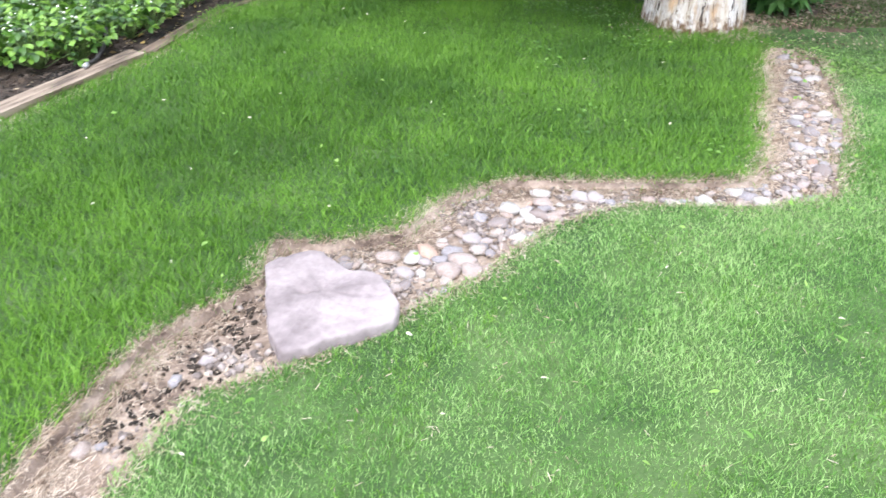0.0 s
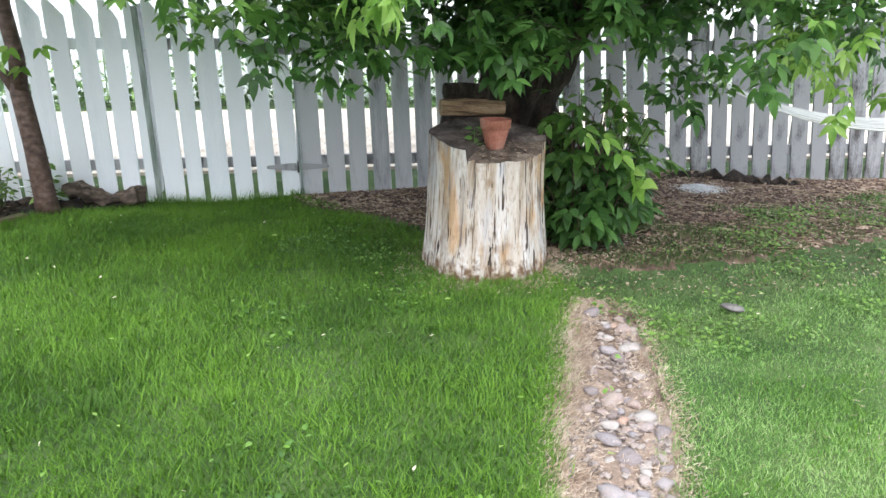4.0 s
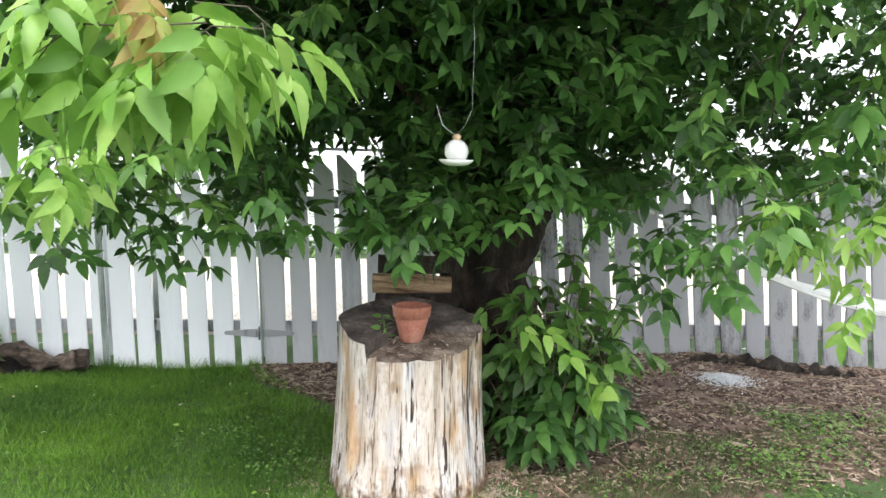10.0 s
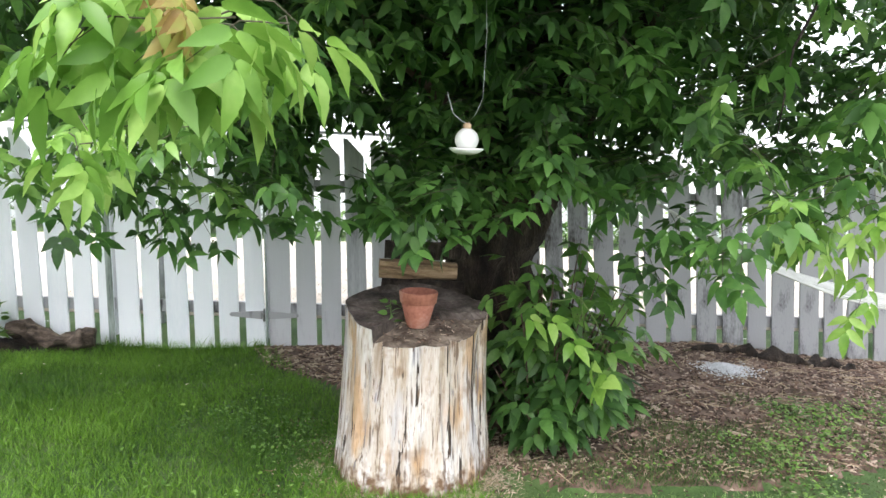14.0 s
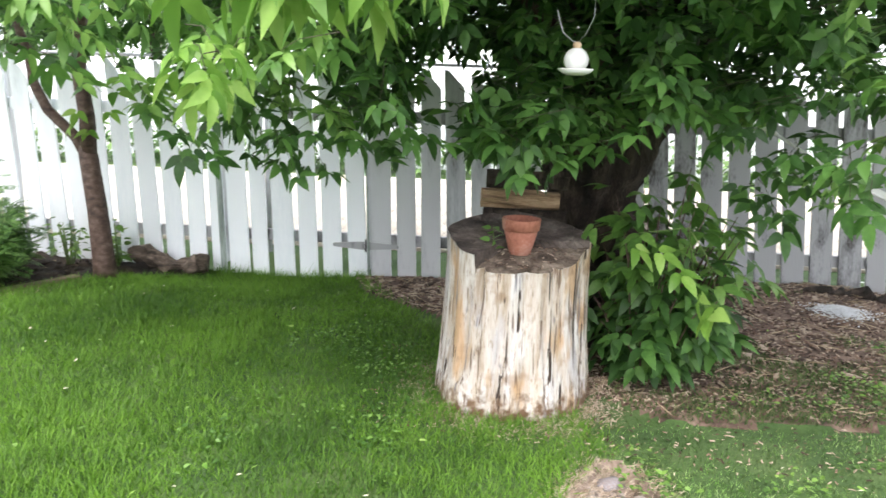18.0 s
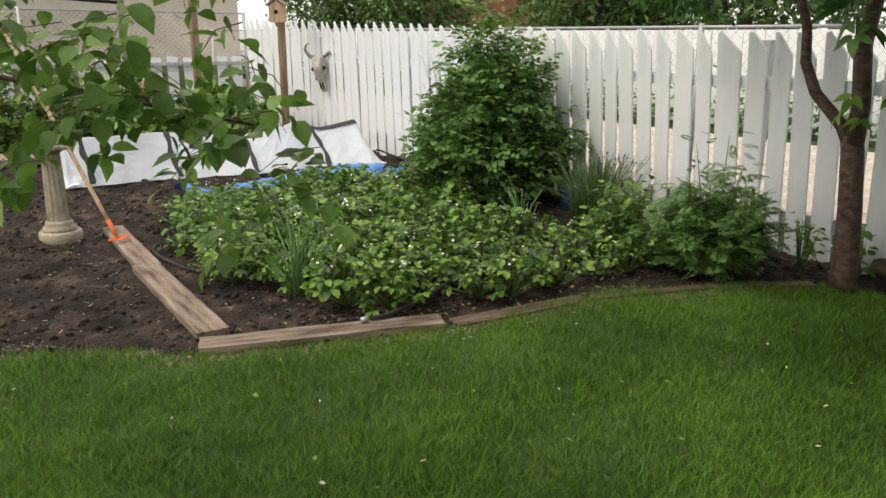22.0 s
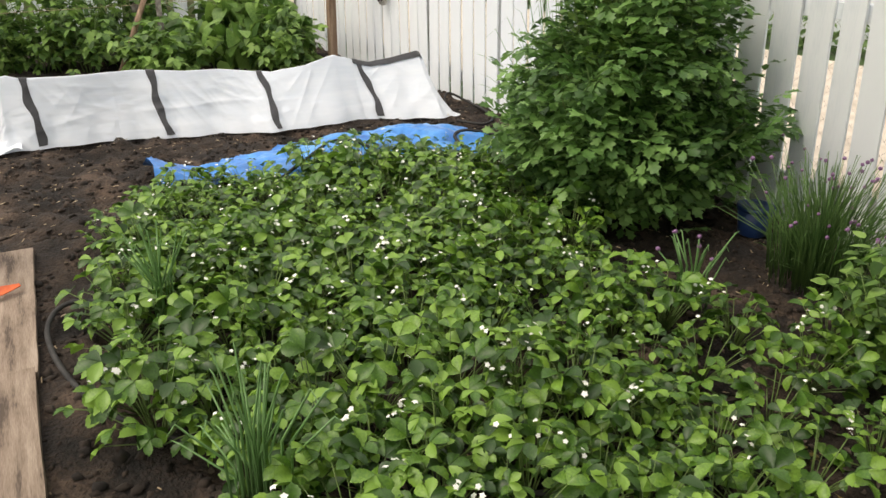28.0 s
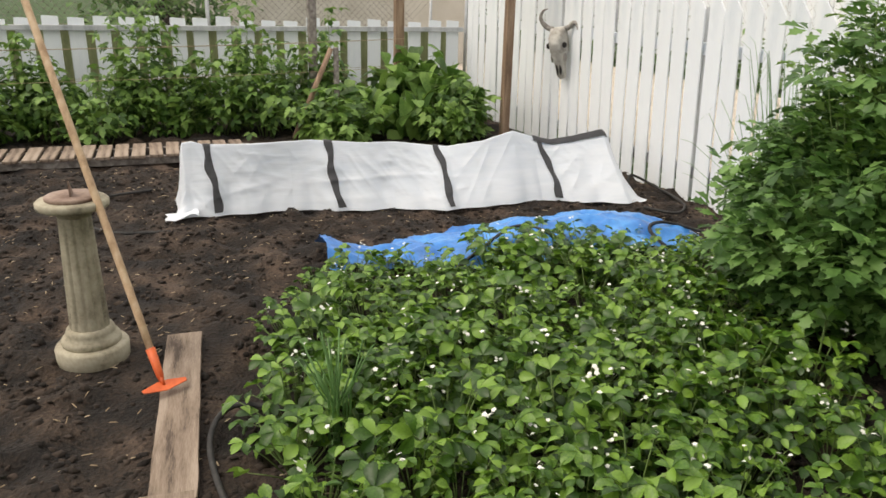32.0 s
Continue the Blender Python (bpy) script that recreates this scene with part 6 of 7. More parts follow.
leafy_bush("lovage_bush", (-4.15, 7.60, 0), "tall dense green lovage bush against the fence", 51, 165, 0.70, 1.74, LOVAGE, (0.13, 0.21), LEAF_DARK, 22, tilt=(-25, 45), peak=0.72)
leafy_bush("lovage_stalks", (-4.2, 7.66, 0), "tall bare lovage stalks rising out of the bush", 59, 40, 0.38, 2.2, LOVAGE, (0.10, 0.15), LEAF_RASP, 12, lean=0.8, category="plant", tilt=(0, 60), low=0.6)
leafy_bush("columbine_bush", (-1.68, 7.36, 0), "feathery dark-green perennial with tall thin seed stalks", 52, 80, 0.40, 0.66, FERN, (0.10, 0.17), LEAF_DARK, 16)
leafy_bush("columbine_stalks", (-1.62, 7.38, 0), "thin tall stalks with small green leaves", 53, 10, 0.24, 1.18, FERN, (0.08, 0.13), LEAF_DARK, 20, category="plant")
leafy_bush("mint_clump", (-2.28, 7.30, 0), "light-green bushy mint clump in the bed", 54, 34, 0.28, 0.62, OVATE, (0.05, 0.085), LEAF_RASP, 18, category="plant")
leafy_bush("mint_clump", (-2.55, 7.75, 0), "light-green bushy mint clump in the bed", 58, 20, 0.22, 0.38, OVATE, (0.05, 0.08), LEAF_BERRY, 12, category="plant")
leafy_bush("weed_clump", (-1.02, 8.12, -0.05), "small green weed by the fence foot", 56, 10, 0.12, 0.34, OVATE, (0.06, 0.10), LEAF_RASP, 7, category="plant")
leafy_bush("weed_clump", (-1.35, 8.02, 0), "small green weed by the fence foot", 57, 10, 0.10, 0.44, OVATE, (0.04, 0.07), LEAF_RASP, 9, category="plant")


def spiky(name, at, label, seed, n, spread, tall, flowers, mat=CHIVE, category="plant"):
    """A clump of thin round leaves, some topped by a purple head."""
    rng = np.random.default_rng(seed)
    root = thing(name, label, category, at)
    lines, heads = [], []
    for i in range(n):
        a, r = rng.uniform(0, 2 * np.pi), rng.uniform(0, 1) * spread
        h = tall * rng.uniform(0.55, 1.0)
        lean = rng.uniform(0.1, 0.9) * (0.25 + r)
        if i % 5 == 0 and i >= flowers:
            h, lean = h * 0.6, lean + 0.35 * tall
        p0 = (0.7 * r * np.cos(a), 0.7 * r * np.sin(a), -0.01)
        p1 = (r * 0.85 * np.cos(a), r * 0.85 * np.sin(a), 0.6 * h)
        p2 = ((r + 0.35 * lean) * np.cos(a), (r + 0.35 * lean) * np.sin(a), h)
        lines.append(([p0, p1, p2, (p2[0] * 1.12, p2[1] * 1.12, h * (0.93 + 0.1 * (i % 2)))] if i >= flowers else [p0, p1, p2], (0.0046, 0.0044, 0.003, 0.001) if n < 100 else (0.0026, 0.0024, 0.0014, 0.0006) if i >= flowers else (0.0022, 0.002, 0.0016)))
        if i < flowers:
            heads.append((p2[0], p2[1], h + 0.004))
    if n <= 110:
        for line in lines:
            part("leaf", tubes("leaf", [line], 4), mat, root)
    else:
        part("tuft", tubes("tuft", lines, 4), mat, root)
    if heads:
        ico = bmesh.new()
        bmesh.ops.create_icosphere(ico, subdivisions=1, radius=1.0)
        tv = [tuple(v.co) for v in ico.verts]
        tf = [tuple(v.index for v in f.verts) for f in ico.faces]
        ico.free()
        head = mesh_of("flower_head", tv, tf)
        for q in heads:
            part("flower_head", head, PURPLE, root, "round mauve flower head").matrix_basis = pose(*q, 0, 0, 90 * rng.uniform()) @ Matrix.Scale(rng.uniform(0.008, 0.012), 4)


spiky("chive_clump", (-2.92, 7.72, 0), "large clump of chives in purple bud", 61, 420, 0.32, 0.58, 60)
spiky("chive_clump", (-2.98, 6.93, 0), "small clump of chives with purple heads", 62, 22, 0.10, 0.40, 6, ONION)
spiky("onion_clump", (-2.72, 4.92, 0), "clump of slender green onion leaves", 63, 34, 0.12, 0.50, 0, ONION)
spiky("onion_clump", (-3.88, 4.92, 0), "clump of slender green onion leaves", 64, 26, 0.08, 0.48, 0, ONION)
spiky("asparagus_fern", (-5.05, 7.95, 0), "wispy pale asparagus fronds against the fence", 65, 110, 0.42, 1.30, 0, ONION)


def blue_pot():
    root = thing("blue_pot", "dark blue plastic pot tucked under the lovage", "flower pot", (-3.46, 7.95, 0.0))
    part("pot_body", turned("pot_body", [(0.07, 0.0), (0.075, 0.004), (0.095, 0.15), (0.088, 0.15), (0.068, 0.02), (0.0, 0.02)], 28), NAVY, root)
    part("pot_rim", turned("pot_rim", [(0.094, 0.142), (0.102, 0.145), (0.103, 0.165), (0.096, 0.168), (0.088, 0.16)], 28), NAVY, root)


NAVY = shade("navy_plastic", [(0.01, 0.03, 0.10), (0.02, 0.055, 0.17)], 8, 0.4, 0.1, 50)
blue_pot()


# ---- raspberries, posts and strings at the far end ----
cane_rng = random.Random(33)
for i in range(26):
    y = 0.3 + 0.235 * i
    leafy_bush("raspberry_canes", (-10.1 + cane_rng.uniform(-0.4, 0.35), y, 0), "leafy green raspberry canes tied along strings", 70 + i, 10, cane_rng.uniform(0.26, 0.38), cane_rng.uniform(0.85, 1.2), BROAD3, (0.10, 0.17), LEAF_RASP, 12, tilt=(-50, 15))
for i, (y, tall) in enumerate(((0.9, 1.6), (1.9, 1.7), (2.6, 1.75), (3.15, 1.65), (4.12, 1.75), (4.45, 1.9), (5.3, 1.75), (6.28, 1.7))):
    leafy_bush("tall_raspberry_canes", (-10.3 + cane_rng.uniform(-0.1, 0.1), y, 0), "tall leafy raspberry canes rising above the low fence", 110 + i, 5, 0.15, tall, BROAD3, (0.09, 0.15), LEAF_RASP, 30, tilt=(-55, 15))
BROADLEAF = leaf_shape([(0.34, 0.06), (0.44, 0.25), (0.40, 0.45), (0.33, 0.62), (0.24, 0.78), (0.12, 0.92)], 0.15, 0.35)
leafy_bush("rhubarb_plant", (-9.85, 7.1, 0), "large broad-leaved rhubarb plant", 81, 110, 0.85, 1.0, BROADLEAF, (0.15, 0.25), LEAF_RASP, 6, tilt=(-65, 15))
leafy_bush("currant_bush", (-9.35, 6.1, 0), "bushy green currant in front of the posts", 82, 36, 0.55, 0.66, BROAD3, (0.12, 0.18), LEAF_RASP, 11, tilt=(-45, 15))
leafy_bush("currant_bush", (-9.2, 7.35, 0), "bushy green currant in front of the posts", 83, 36, 0.46, 0.74, BROAD3, (0.11, 0.17), LEAF_RASP, 10, tilt=(-45, 15))


def trellis():
    def post(at, tall, size, mat, label, lean=(0, 0)):
        ob = part("trellis_post", box(bmesh.new(), (size, size, tall), (0, 0, tall / 2 - 0.1), bevel=0.006), mat)
        ob.matrix_world = pose(*at, 0, lean[0], lean[1])
        tagged(ob, label, "post", "trellis posts")

    post((-9.0, 7.85, 0), 2.5, 0.085, POSTWOOD, "square brown wooden trellis post")
    post((-10.1, 7.0, 0), 2.5, 0.10, POSTWOOD, "square brown wooden trellis post")
    post((-10.2, 6.04, 0), 2.3, 0.09, RAILWOOD, "weathered grey wooden trellis post")
    post((-9.6, 6.17, 0), 1.05, 0.05, RAILWOOD, "short grey stake among the canes")
    ob = part("brace", tubes("brace", [([(-9.58, 5.70, 0.02), (-9.60, 6.12, 0.94)], 0.028)], 8), POSTWOOD)
    tagged(ob, "slanting brown brace pole among the canes", "pole")
    strings = thing("trellis_strings", "pale twine strung between the trellis posts", "string")
    for z, x in ((1.02, -9.85), (0.72, -9.8), (0.98, -10.3), (0.68, -10.35)):
        part("string", tubes("string", [(limb_line((x, 7.0, z), (x + 0.1, -0.6, z - 0.1), 0.05, 9, 0.0), 0.0022)], 5), STRAW, strings)
    house = thing("bird_house", "small pale wooden bird house on the trellis post", "bird house", (-8.92, 7.77, 1.66))
    bm = bmesh.new()
    pr = [(-0.07, 0), (0.07, 0), (0.07, 0.15), (0, 0.20), (-0.07, 0.15)]
    f = bm.faces.new([bm.verts.new((x, -0.065, z)) for x, z in pr])
    ex = bmesh.ops.extrude_face_region(bm, geom=[f])
    bmesh.ops.translate(bm, verts=[v for v in ex["geom"] if isinstance(v, bmesh.types.BMVert)], vec=(0, 0.13, 0))
    bmesh.ops.recalc_face_normals(bm, faces=bm.faces[:])
    part("body", bm, HANDLE, house)
    for s in (-1, 1):
        part("roof_board", box(bmesh.new(), (0.12, 0.18, 0.012), (s * 0.046, 0, 0.186), Euler((0, s * radians(36), 0)).to_matrix(), 0.002), BOARD, house)
    # a dark disc stands for the shade inside the hole
    part("entrance", tubes("entrance", [([(0.0, -0.064, 0.095), (0.0, -0.070, 0.095)], 0.02)], 14), DARK, house)
    house.rotation_euler, house.scale = (0, 0, radians(45)), (1.45, 1.0, 1.45)
    box_ob = part("nest_box", box(bmesh.new(), (0.32, 0.28, 0.30), (0, 0, 0.15), bevel=0.008), RAILWOOD)
    box_ob.matrix_world = pose(-9.0, 7.85, 2.40)
    tagged(box_ob, "grey weathered nest box on top of the post", "nest box")


trellis()


SKULL_TOP = 1.22


def cow_skull():
    """A horned skull hung on the fence."""
    root = thing("cow_skull", "bleached horned cattle skull hung on the white fence", "skull", (-8.58, FENCE_Y - 0.07, SKULL_TOP))
    root.rotation_euler, root.scale = (0, radians(-7), radians(34)), (0.84, 0.84, 0.86)
    prof = [(0.05, 0.0, 0.05), (0.095, -0.02, 0.075), (0.112, -0.07, 0.095), (0.116, -0.13, 0.11), (0.126, -0.18, 0.115), (0.128, -0.22, 0.11), (0.108, -0.27, 0.10), (0.085, -0.31, 0.095),
            (0.070, -0.36, 0.085), (0.060, -0.42, 0.075), (0.056, -0.48, 0.06), (0.052, -0.53, 0.05), (0.048, -0.56, 0.04), (0.025, -0.585, 0.028)]
    n, vs, fs = 40, [], []
    for w, z, d in prof:
        for k in range(n):
            a = 2 * math.pi * k / n
            x, y = w * math.copysign(abs(math.cos(a)) ** 0.75, math.cos(a)), -d + d * math.copysign(abs(math.sin(a)) ** 0.8, math.sin(a))
            front = 1 if math.sin(a) < 0.35 else 0
            eye = math.exp(-((abs(x) - 0.108) / 0.030) ** 2 - ((z + 0.20) / 0.034) ** 2) * front
            temple = math.exp(-((abs(x) - 0.115) / 0.03) ** 2 - ((z + 0.10) / 0.05) ** 2) * front
            nose = math.exp(-((abs(x) - 0.02) / 0.016) ** 2 - ((z + 0.47) / 0.07) ** 2) * front
            cheek = math.exp(-((abs(x) - 0.085) / 0.03) ** 2 - ((z + 0.34) / 0.06) ** 2) * front
            bump = 0.006 * noise.noise((x * 20, z * 20, y * 20))
            vs.append((x * (1 - 0.40 * eye - 0.16 * temple - 0.15 * cheek) + bump, y + 0.05 * eye + 0.04 * nose + 0.02 * temple + bump, z))
    for j in range(len(prof) - 1):
        for k in range(n):
            fs.append((j * n + k, j * n + (k + 1) % n, (j + 1) * n + (k + 1) % n, (j + 1) * n + k))
    fs += [tuple(range(n))[::-1], tuple(range((len(prof) - 1) * n, len(prof) * n))]
    part("cranium", mesh_of("cranium", vs, fs), BONE, root)
    for s in (-1, 1):
        # dark balls give the sockets and hollows their shade by colour
        for name, at, size in (("eye_socket", (s * 0.105, -0.150, -0.205), (0.026, 0.034, 0.034)), ("nasal_opening", (s * 0.022, -0.108, -0.47), (0.013, 0.026, 0.07)), ("cheek_hollow", (s * 0.088, -0.10, -0.345), (0.016, 0.03, 0.05))):
            bm = bmesh.new()
            bmesh.ops.create_icosphere(bm, subdivisions=2, radius=1.0, matrix=Matrix.Translation(at) @ Matrix.Diagonal((*size, 1)))
            part(name, bm, DARK if name != "cheek_hollow" else HORN, root, "dark fill for the shade in a hollow")
    for pts in ([(-0.08, -0.07, -0.02), (-0.15, -0.07, 0.0), (-0.21, -0.08, 0.06), (-0.22, -0.10, 0.13), (-0.17, -0.12, 0.19), (-0.10, -0.13, 0.205)],
                [(0.08, -0.07, -0.03), (0.14, -0.08, -0.01), (0.20, -0.09, 0.03), (0.25, -0.10, 0.0), (0.28, -0.11, -0.10), (0.30, -0.12, -0.24)]):
        fine = []
        p = [Vector(q) for q in pts]
        for i in range(5):
            a, b, c, d = p[max(i - 1, 0)], p[i], p[i + 1], p[min(i + 2, 5)]
            fine += [0.5 * (2 * b + (c - a) * t + (2 * a - 5 * b + 4 * c - d) * t * t + (3 * b - a - 3 * c + d) * t ** 3) for t in (0, 0.25, 0.5, 0.75)]
        fine.append(p[-1])
        part("horn", tubes("horn", [(fine, [0.027 * (1 - (i / 20) ** 2.2) + 0.003 for i in range(21)])], 12), HORN, root, "curved grey horn")

cow_skull()


def apple_bough():
    rng = np.random.default_rng(41)
    tree = thing("apple_tree", "apple tree whose leafy bough hangs over the lawn", "tree", (-1.75, 2.15, 0))
    part("trunk", tubes("trunk", [([(0, 0, -0.1), (0.02, 0.02, 0.6), (0.0, 0.05, 1.2), (0.05, 0.1, 1.75), (0.0, 0.1, 2.4)], (0.10, 0.085, 0.075, 0.065, 0.04))], 12), BARK, tree)
    ends = [(1.08, 1.40, 1.55), (0.95, 1.75, 1.25), (1.05, 1.10, 1.75), (-0.9, 0.4, 2.5), (0.2, -0.9, 2.6), (-0.4, 0.9, 2.7)]
    for i, e in enumerate(ends):
        part("limb", tubes("limb", [(limb_line((0.02, 0.08, 1.3 + 0.07 * i), e, -0.10, 7, 0.03, i), [0.014 - 0.0018 * k for k in range(7)])], 8), BARK, tree)
    c = np.concatenate([rng.normal((1.05, 1.36, 1.42), (0.14, 0.18, 0.17), (30, 3)), rng.normal((0.82, 1.78, 1.00), (0.07, 0.08, 0.10), (6, 3)),
                        rng.normal((1.12, 1.72, 1.22), (0.06, 0.07, 0.14), (5, 3)), rng.normal((1.02, 1.10, 1.62), (0.17, 0.18, 0.13), (26, 3)), rng.normal((-0.1, 0.3, 2.5), (0.7, 0.7, 0.28), (130, 3))])
    place, turns, sizes, twigs = spray_leaves(c, rng, 8, APPLE, (0.044, 0.082), 0.20, (-75, 25))
    part("foliage", scatter("foliage", APPLE, place, turns, sizes, True), LEAF_APPLE, tree)
    part("twiggery", tubes("twiggery", twigs, 4), YBARK, tree)


apple_bough()


# ---- beyond the fences ----
def far_tree(at, tall, wide, seed, label="broad leafy tree beyond the fence", n=900, low=0.25):
    rng = np.random.default_rng(seed)
    tree = thing("far_tree", label, "tree", at, "trees beyond the fence")
    part("trunk", tubes("trunk", [([(0, 0, -0.2), (0.05, 0, tall * 0.3), (0.0, 0.1, tall * 0.6)], (0.2, 0.15, 0.08))], 8), BARK, tree)
    a, h = rng.uniform(0, 2 * np.pi, n), rng.uniform(0, 1, n)
    lump = 1 + 0.22 * np.sin(3 * a + seed) * np.sin(7 * h + seed) + 0.12 * np.sin(8 * a)
    r = wide * np.sqrt(rng.uniform(0.25, 1, n)) * np.sin(np.pi * (0.12 + 0.82 * h)) ** 0.7 * lump
    c = np.stack([r * np.cos(a), r * np.sin(a), tall * (low + (1 - low) * h)], -1)
    k = 7
    p = np.repeat(c, k, 0) + rng.normal(0, 0.22, (n * k, 3))
    part("crown", scatter("crown", SIMPLE, p, frames_of(len(p), rng, -70, 30), rng.uniform(0.12, 0.24, len(p))), LEAF_FAR, tree)


for i, (x, y, tall, wide) in enumerate(((-27, 20, 7.5, 3.2), (-22, 17.5, 5.0, 2.4), (-13.2, 20.2, 6.5, 2.6), (-13.3, 19.5, 6.0, 2.7), (-10.5, 20.5, 7.0, 3.2), (-6.8, 21.5, 6.4, 2.8), (-25, 11.0, 6.5, 2.6), (-23.5, 16.6, 5.2, 2.1), (-18.9, 17.2, 4.6, 1.8),
                                       (-12.0, 17.6, 4.8, 2.2), (-8.2, 17.9, 5.0, 2.2), (-23, 4.5, 6.5, 2.6), (-26, -1, 7.5, 3.0), (-20, -5.5, 7.0, 2.8))):
    far_tree((x, y, 0), tall, wide, 200 + i)
for i, (x, y) in enumerate(((-15.2, 4.6), (-14.8, 0.4))):
    far_tree((x, y, 0), 1.9 + 0.4 * (i % 2), 1.15, 300 + i, "green shrub in the neighbouring yard", 260, 0.05)


def house(name, at, size, tall, wall_mat, label, turn=0.0, window_z=3.6, windows=(-0.28, 0.0, 0.28)):
    root = thing(name, label, "house", at, turn=turn)
    w, d = size
    part("wall", box(bmesh.new(), (w, d, tall), (0, 0, tall / 2 - 0.05), bevel=0.01), wall_mat, root)
    bm = bmesh.new()
    e = 0.4
    v = [bm.verts.new(p) for p in ((-w / 2 - e, -d / 2 - e, tall - 0.05), (w / 2 + e, -d / 2 - e, tall - 0.05), (w / 2 + e, d / 2 + e, tall - 0.05), (-w / 2 - e, d / 2 + e, tall - 0.05), (-w / 2 - e, 0, tall + d * 0.28), (w / 2 + e, 0, tall + d * 0.28))]
    for q in ((0, 1, 5, 4), (2, 3, 4, 5), (0, 4, 3), (1, 2, 5), (3, 2, 1, 0)):
        bm.faces.new([v[i] for i in q])
    part("roof", bm, ROOF, root)
    for k in windows:
        win = part("window", box(bmesh.new(), (1.15, 0.08, 1.2), (k * w, -d / 2 - 0.03, window_z), bevel=0.01), PAINT, root)
        for s in (-1, 1):
            part("pane", box(bmesh.new(), (0.46, 0.02, 1.0), (k * w + s * 0.255, -d / 2 - 0.075, window_z), bevel=0), PANE, win)


house("brick_house", (-22.5, 25.5, 0), (10, 7), 5.2, BRICK, "red brick house with white-framed windows behind the trees", 28, 3.85, (-0.28, -0.04, 0.28))
house("siding_house", (-20.5, 8.6, 0), (6, 5), 2.9, STUCCO, "pale siding house in the neighbouring yard", 70, 1.7, ())


def alley_wall():
    """A long white board fence on the far side of the alley, low green growth at its foot."""
    wall = thing("alley_fence", "long white-painted board fence across the gravel alley", "fence", kind="structure")
    me = bpy.data.meshes.new("panel")
    bm = bmesh.new()
    for k in range(12):
        box(bm, (0.192, 0.03, 1.62), (-1.1 + 0.2 * k, 0.006 * (k % 2), 0.81), bevel=0)
    bm.to_mesh(me)
    bm.free()
    me.materials.append(PAINT)
    for k in range(17):
        ob = new("panel", me)
        ob.parent = wall
        ob.matrix_basis = pose(-30 + 2.42 * k, 15.1, 0)
    rng = np.random.default_rng(91)
    n = 9000
    p = np.stack([rng.uniform(-31, 12, n), 14.55 + rng.normal(0, 0.16, n), np.abs(rng.normal(0, 0.38, n))], -1)
    me = scatter("verge_growth", SIMPLE, p, frames_of(n, rng, -60, 60), rng.uniform(0.10, 0.20, n))
    tagged(part("verge_growth", me, LEAF_FAR), "rank green growth along the alley fence", "weeds", kind="stuff")


alley_wall()


ROCK = [(-0.512, 2.66), (-0.488, 2.535), (-0.437, 2.307), (-0.405, 2.237), (-0.375, 2.185), (-0.309, 2.198), (-0.247, 2.235), (-0.137, 2.283), (-0.040, 2.344), (-0.030, 2.428), (-0.058, 2.511), (-0.109, 2.605), (-0.168, 2.626), (-0.219, 2.638), (-0.281, 2.703), (-0.339, 2.766), (-0.397, 2.762), (-0.448, 2.722), (-0.500, 2.695)]


# ---- the creek's stones ----
def pebble_meshes():
    out = []
    for s in range(8):
        bm = bmesh.new()
        bmesh.ops.create_icosphere(bm, subdivisions=2, radius=1.0)
        for v in bm.verts:
            d = 1 + 0.42 * noise.noise(v.co * 1.2 + Vector((s * 9, 0, 0))) + 0.24 * noise.noise(v.co * 2.7 + Vector((0, s * 5, 0)))
            v.co = Vector((v.co.x * d, v.co.y * d * (0.65 + 0.03 * s), v.co.z * d * (0.38 + 0.025 * s)))
        me = bpy.data.meshes.new("stone")
        bm.to_mesh(me)
        bm.free()
        me.materials.append(STONE)
        out.append(smooth(me))
    return out


def along(line, t):
    """The point at the share t of a polyline, by length."""
    p = [Vector(q) for q in line]
    lens = [(b - a).length for a, b in zip(p, p[1:])]
    s = t * sum(lens)
    for a, b, d in zip(p, p[1:], lens):
        if s <= d:
            return a.lerp(b, s / d)
        s -= d
    return p[-1]


def creek_stones():
    bed = bpy.data.objects["creek_bed"]
    kinds = pebble_meshes()
    red = [m.copy() for m in kinds[:2]]
    warm = shade("russet_pebble", [(0.28, 0.18, 0.14), (0.38, 0.26, 0.205), (0.44, 0.33, 0.275)], 14, 0.75, 0.3, 80, rand=0.3)
    for m in red:
        m.materials.clear()
        m.materials.append(warm)
    rng = random.Random(12)
    made = []
    tries = 0
    while len(made) < 250 and tries < 40000:
        tries += 1
        t = rng.random()
        a, b = along(CREEK_L, t), along(CREEK_R, t)
        p = a.lerp(b, min(0.97, max(0.10, rng.gauss(0.66, 0.20))))
        if not inside(CREEK, np.array([p.x]), np.array([p.y]))[0] or inside(ROCK, np.array([p.x]), np.array([p.y]))[0]:
            continue
        thick = 0.13 if p.x < -0.4 else 0.35 if 0.6 < p.x < 1.4 else 0.25 if p.y > 4.4 else 1.0
        if rng.random() > thick:
            continue
        r = rng.choice((0.012, 0.015, 0.02, 0.026, 0.034) if p.x < -0.1 else (0.016, 0.020, 0.024, 0.028, 0.032, 0.038, 0.052) if p.x > 0.9 else (0.020, 0.024, 0.028, 0.033, 0.038, 0.044, 0.052, 0.062))
        if any((p - q).length < 0.54 * (r + s) for q, s in made):
            continue
        made.append((p, r))
        ob = new("stone", red[rng.randrange(2)] if rng.random() < 0.05 else kinds[rng.randrange(8)])
        ob.parent = bed
        ob.matrix_basis = pose(p.x, p.y, -0.046 + 0.12 * r, rng.uniform(-16, 16), rng.uniform(-16, 16), rng.uniform(0, 360)) @ Matrix.Scale(r, 4)


creek_stones()


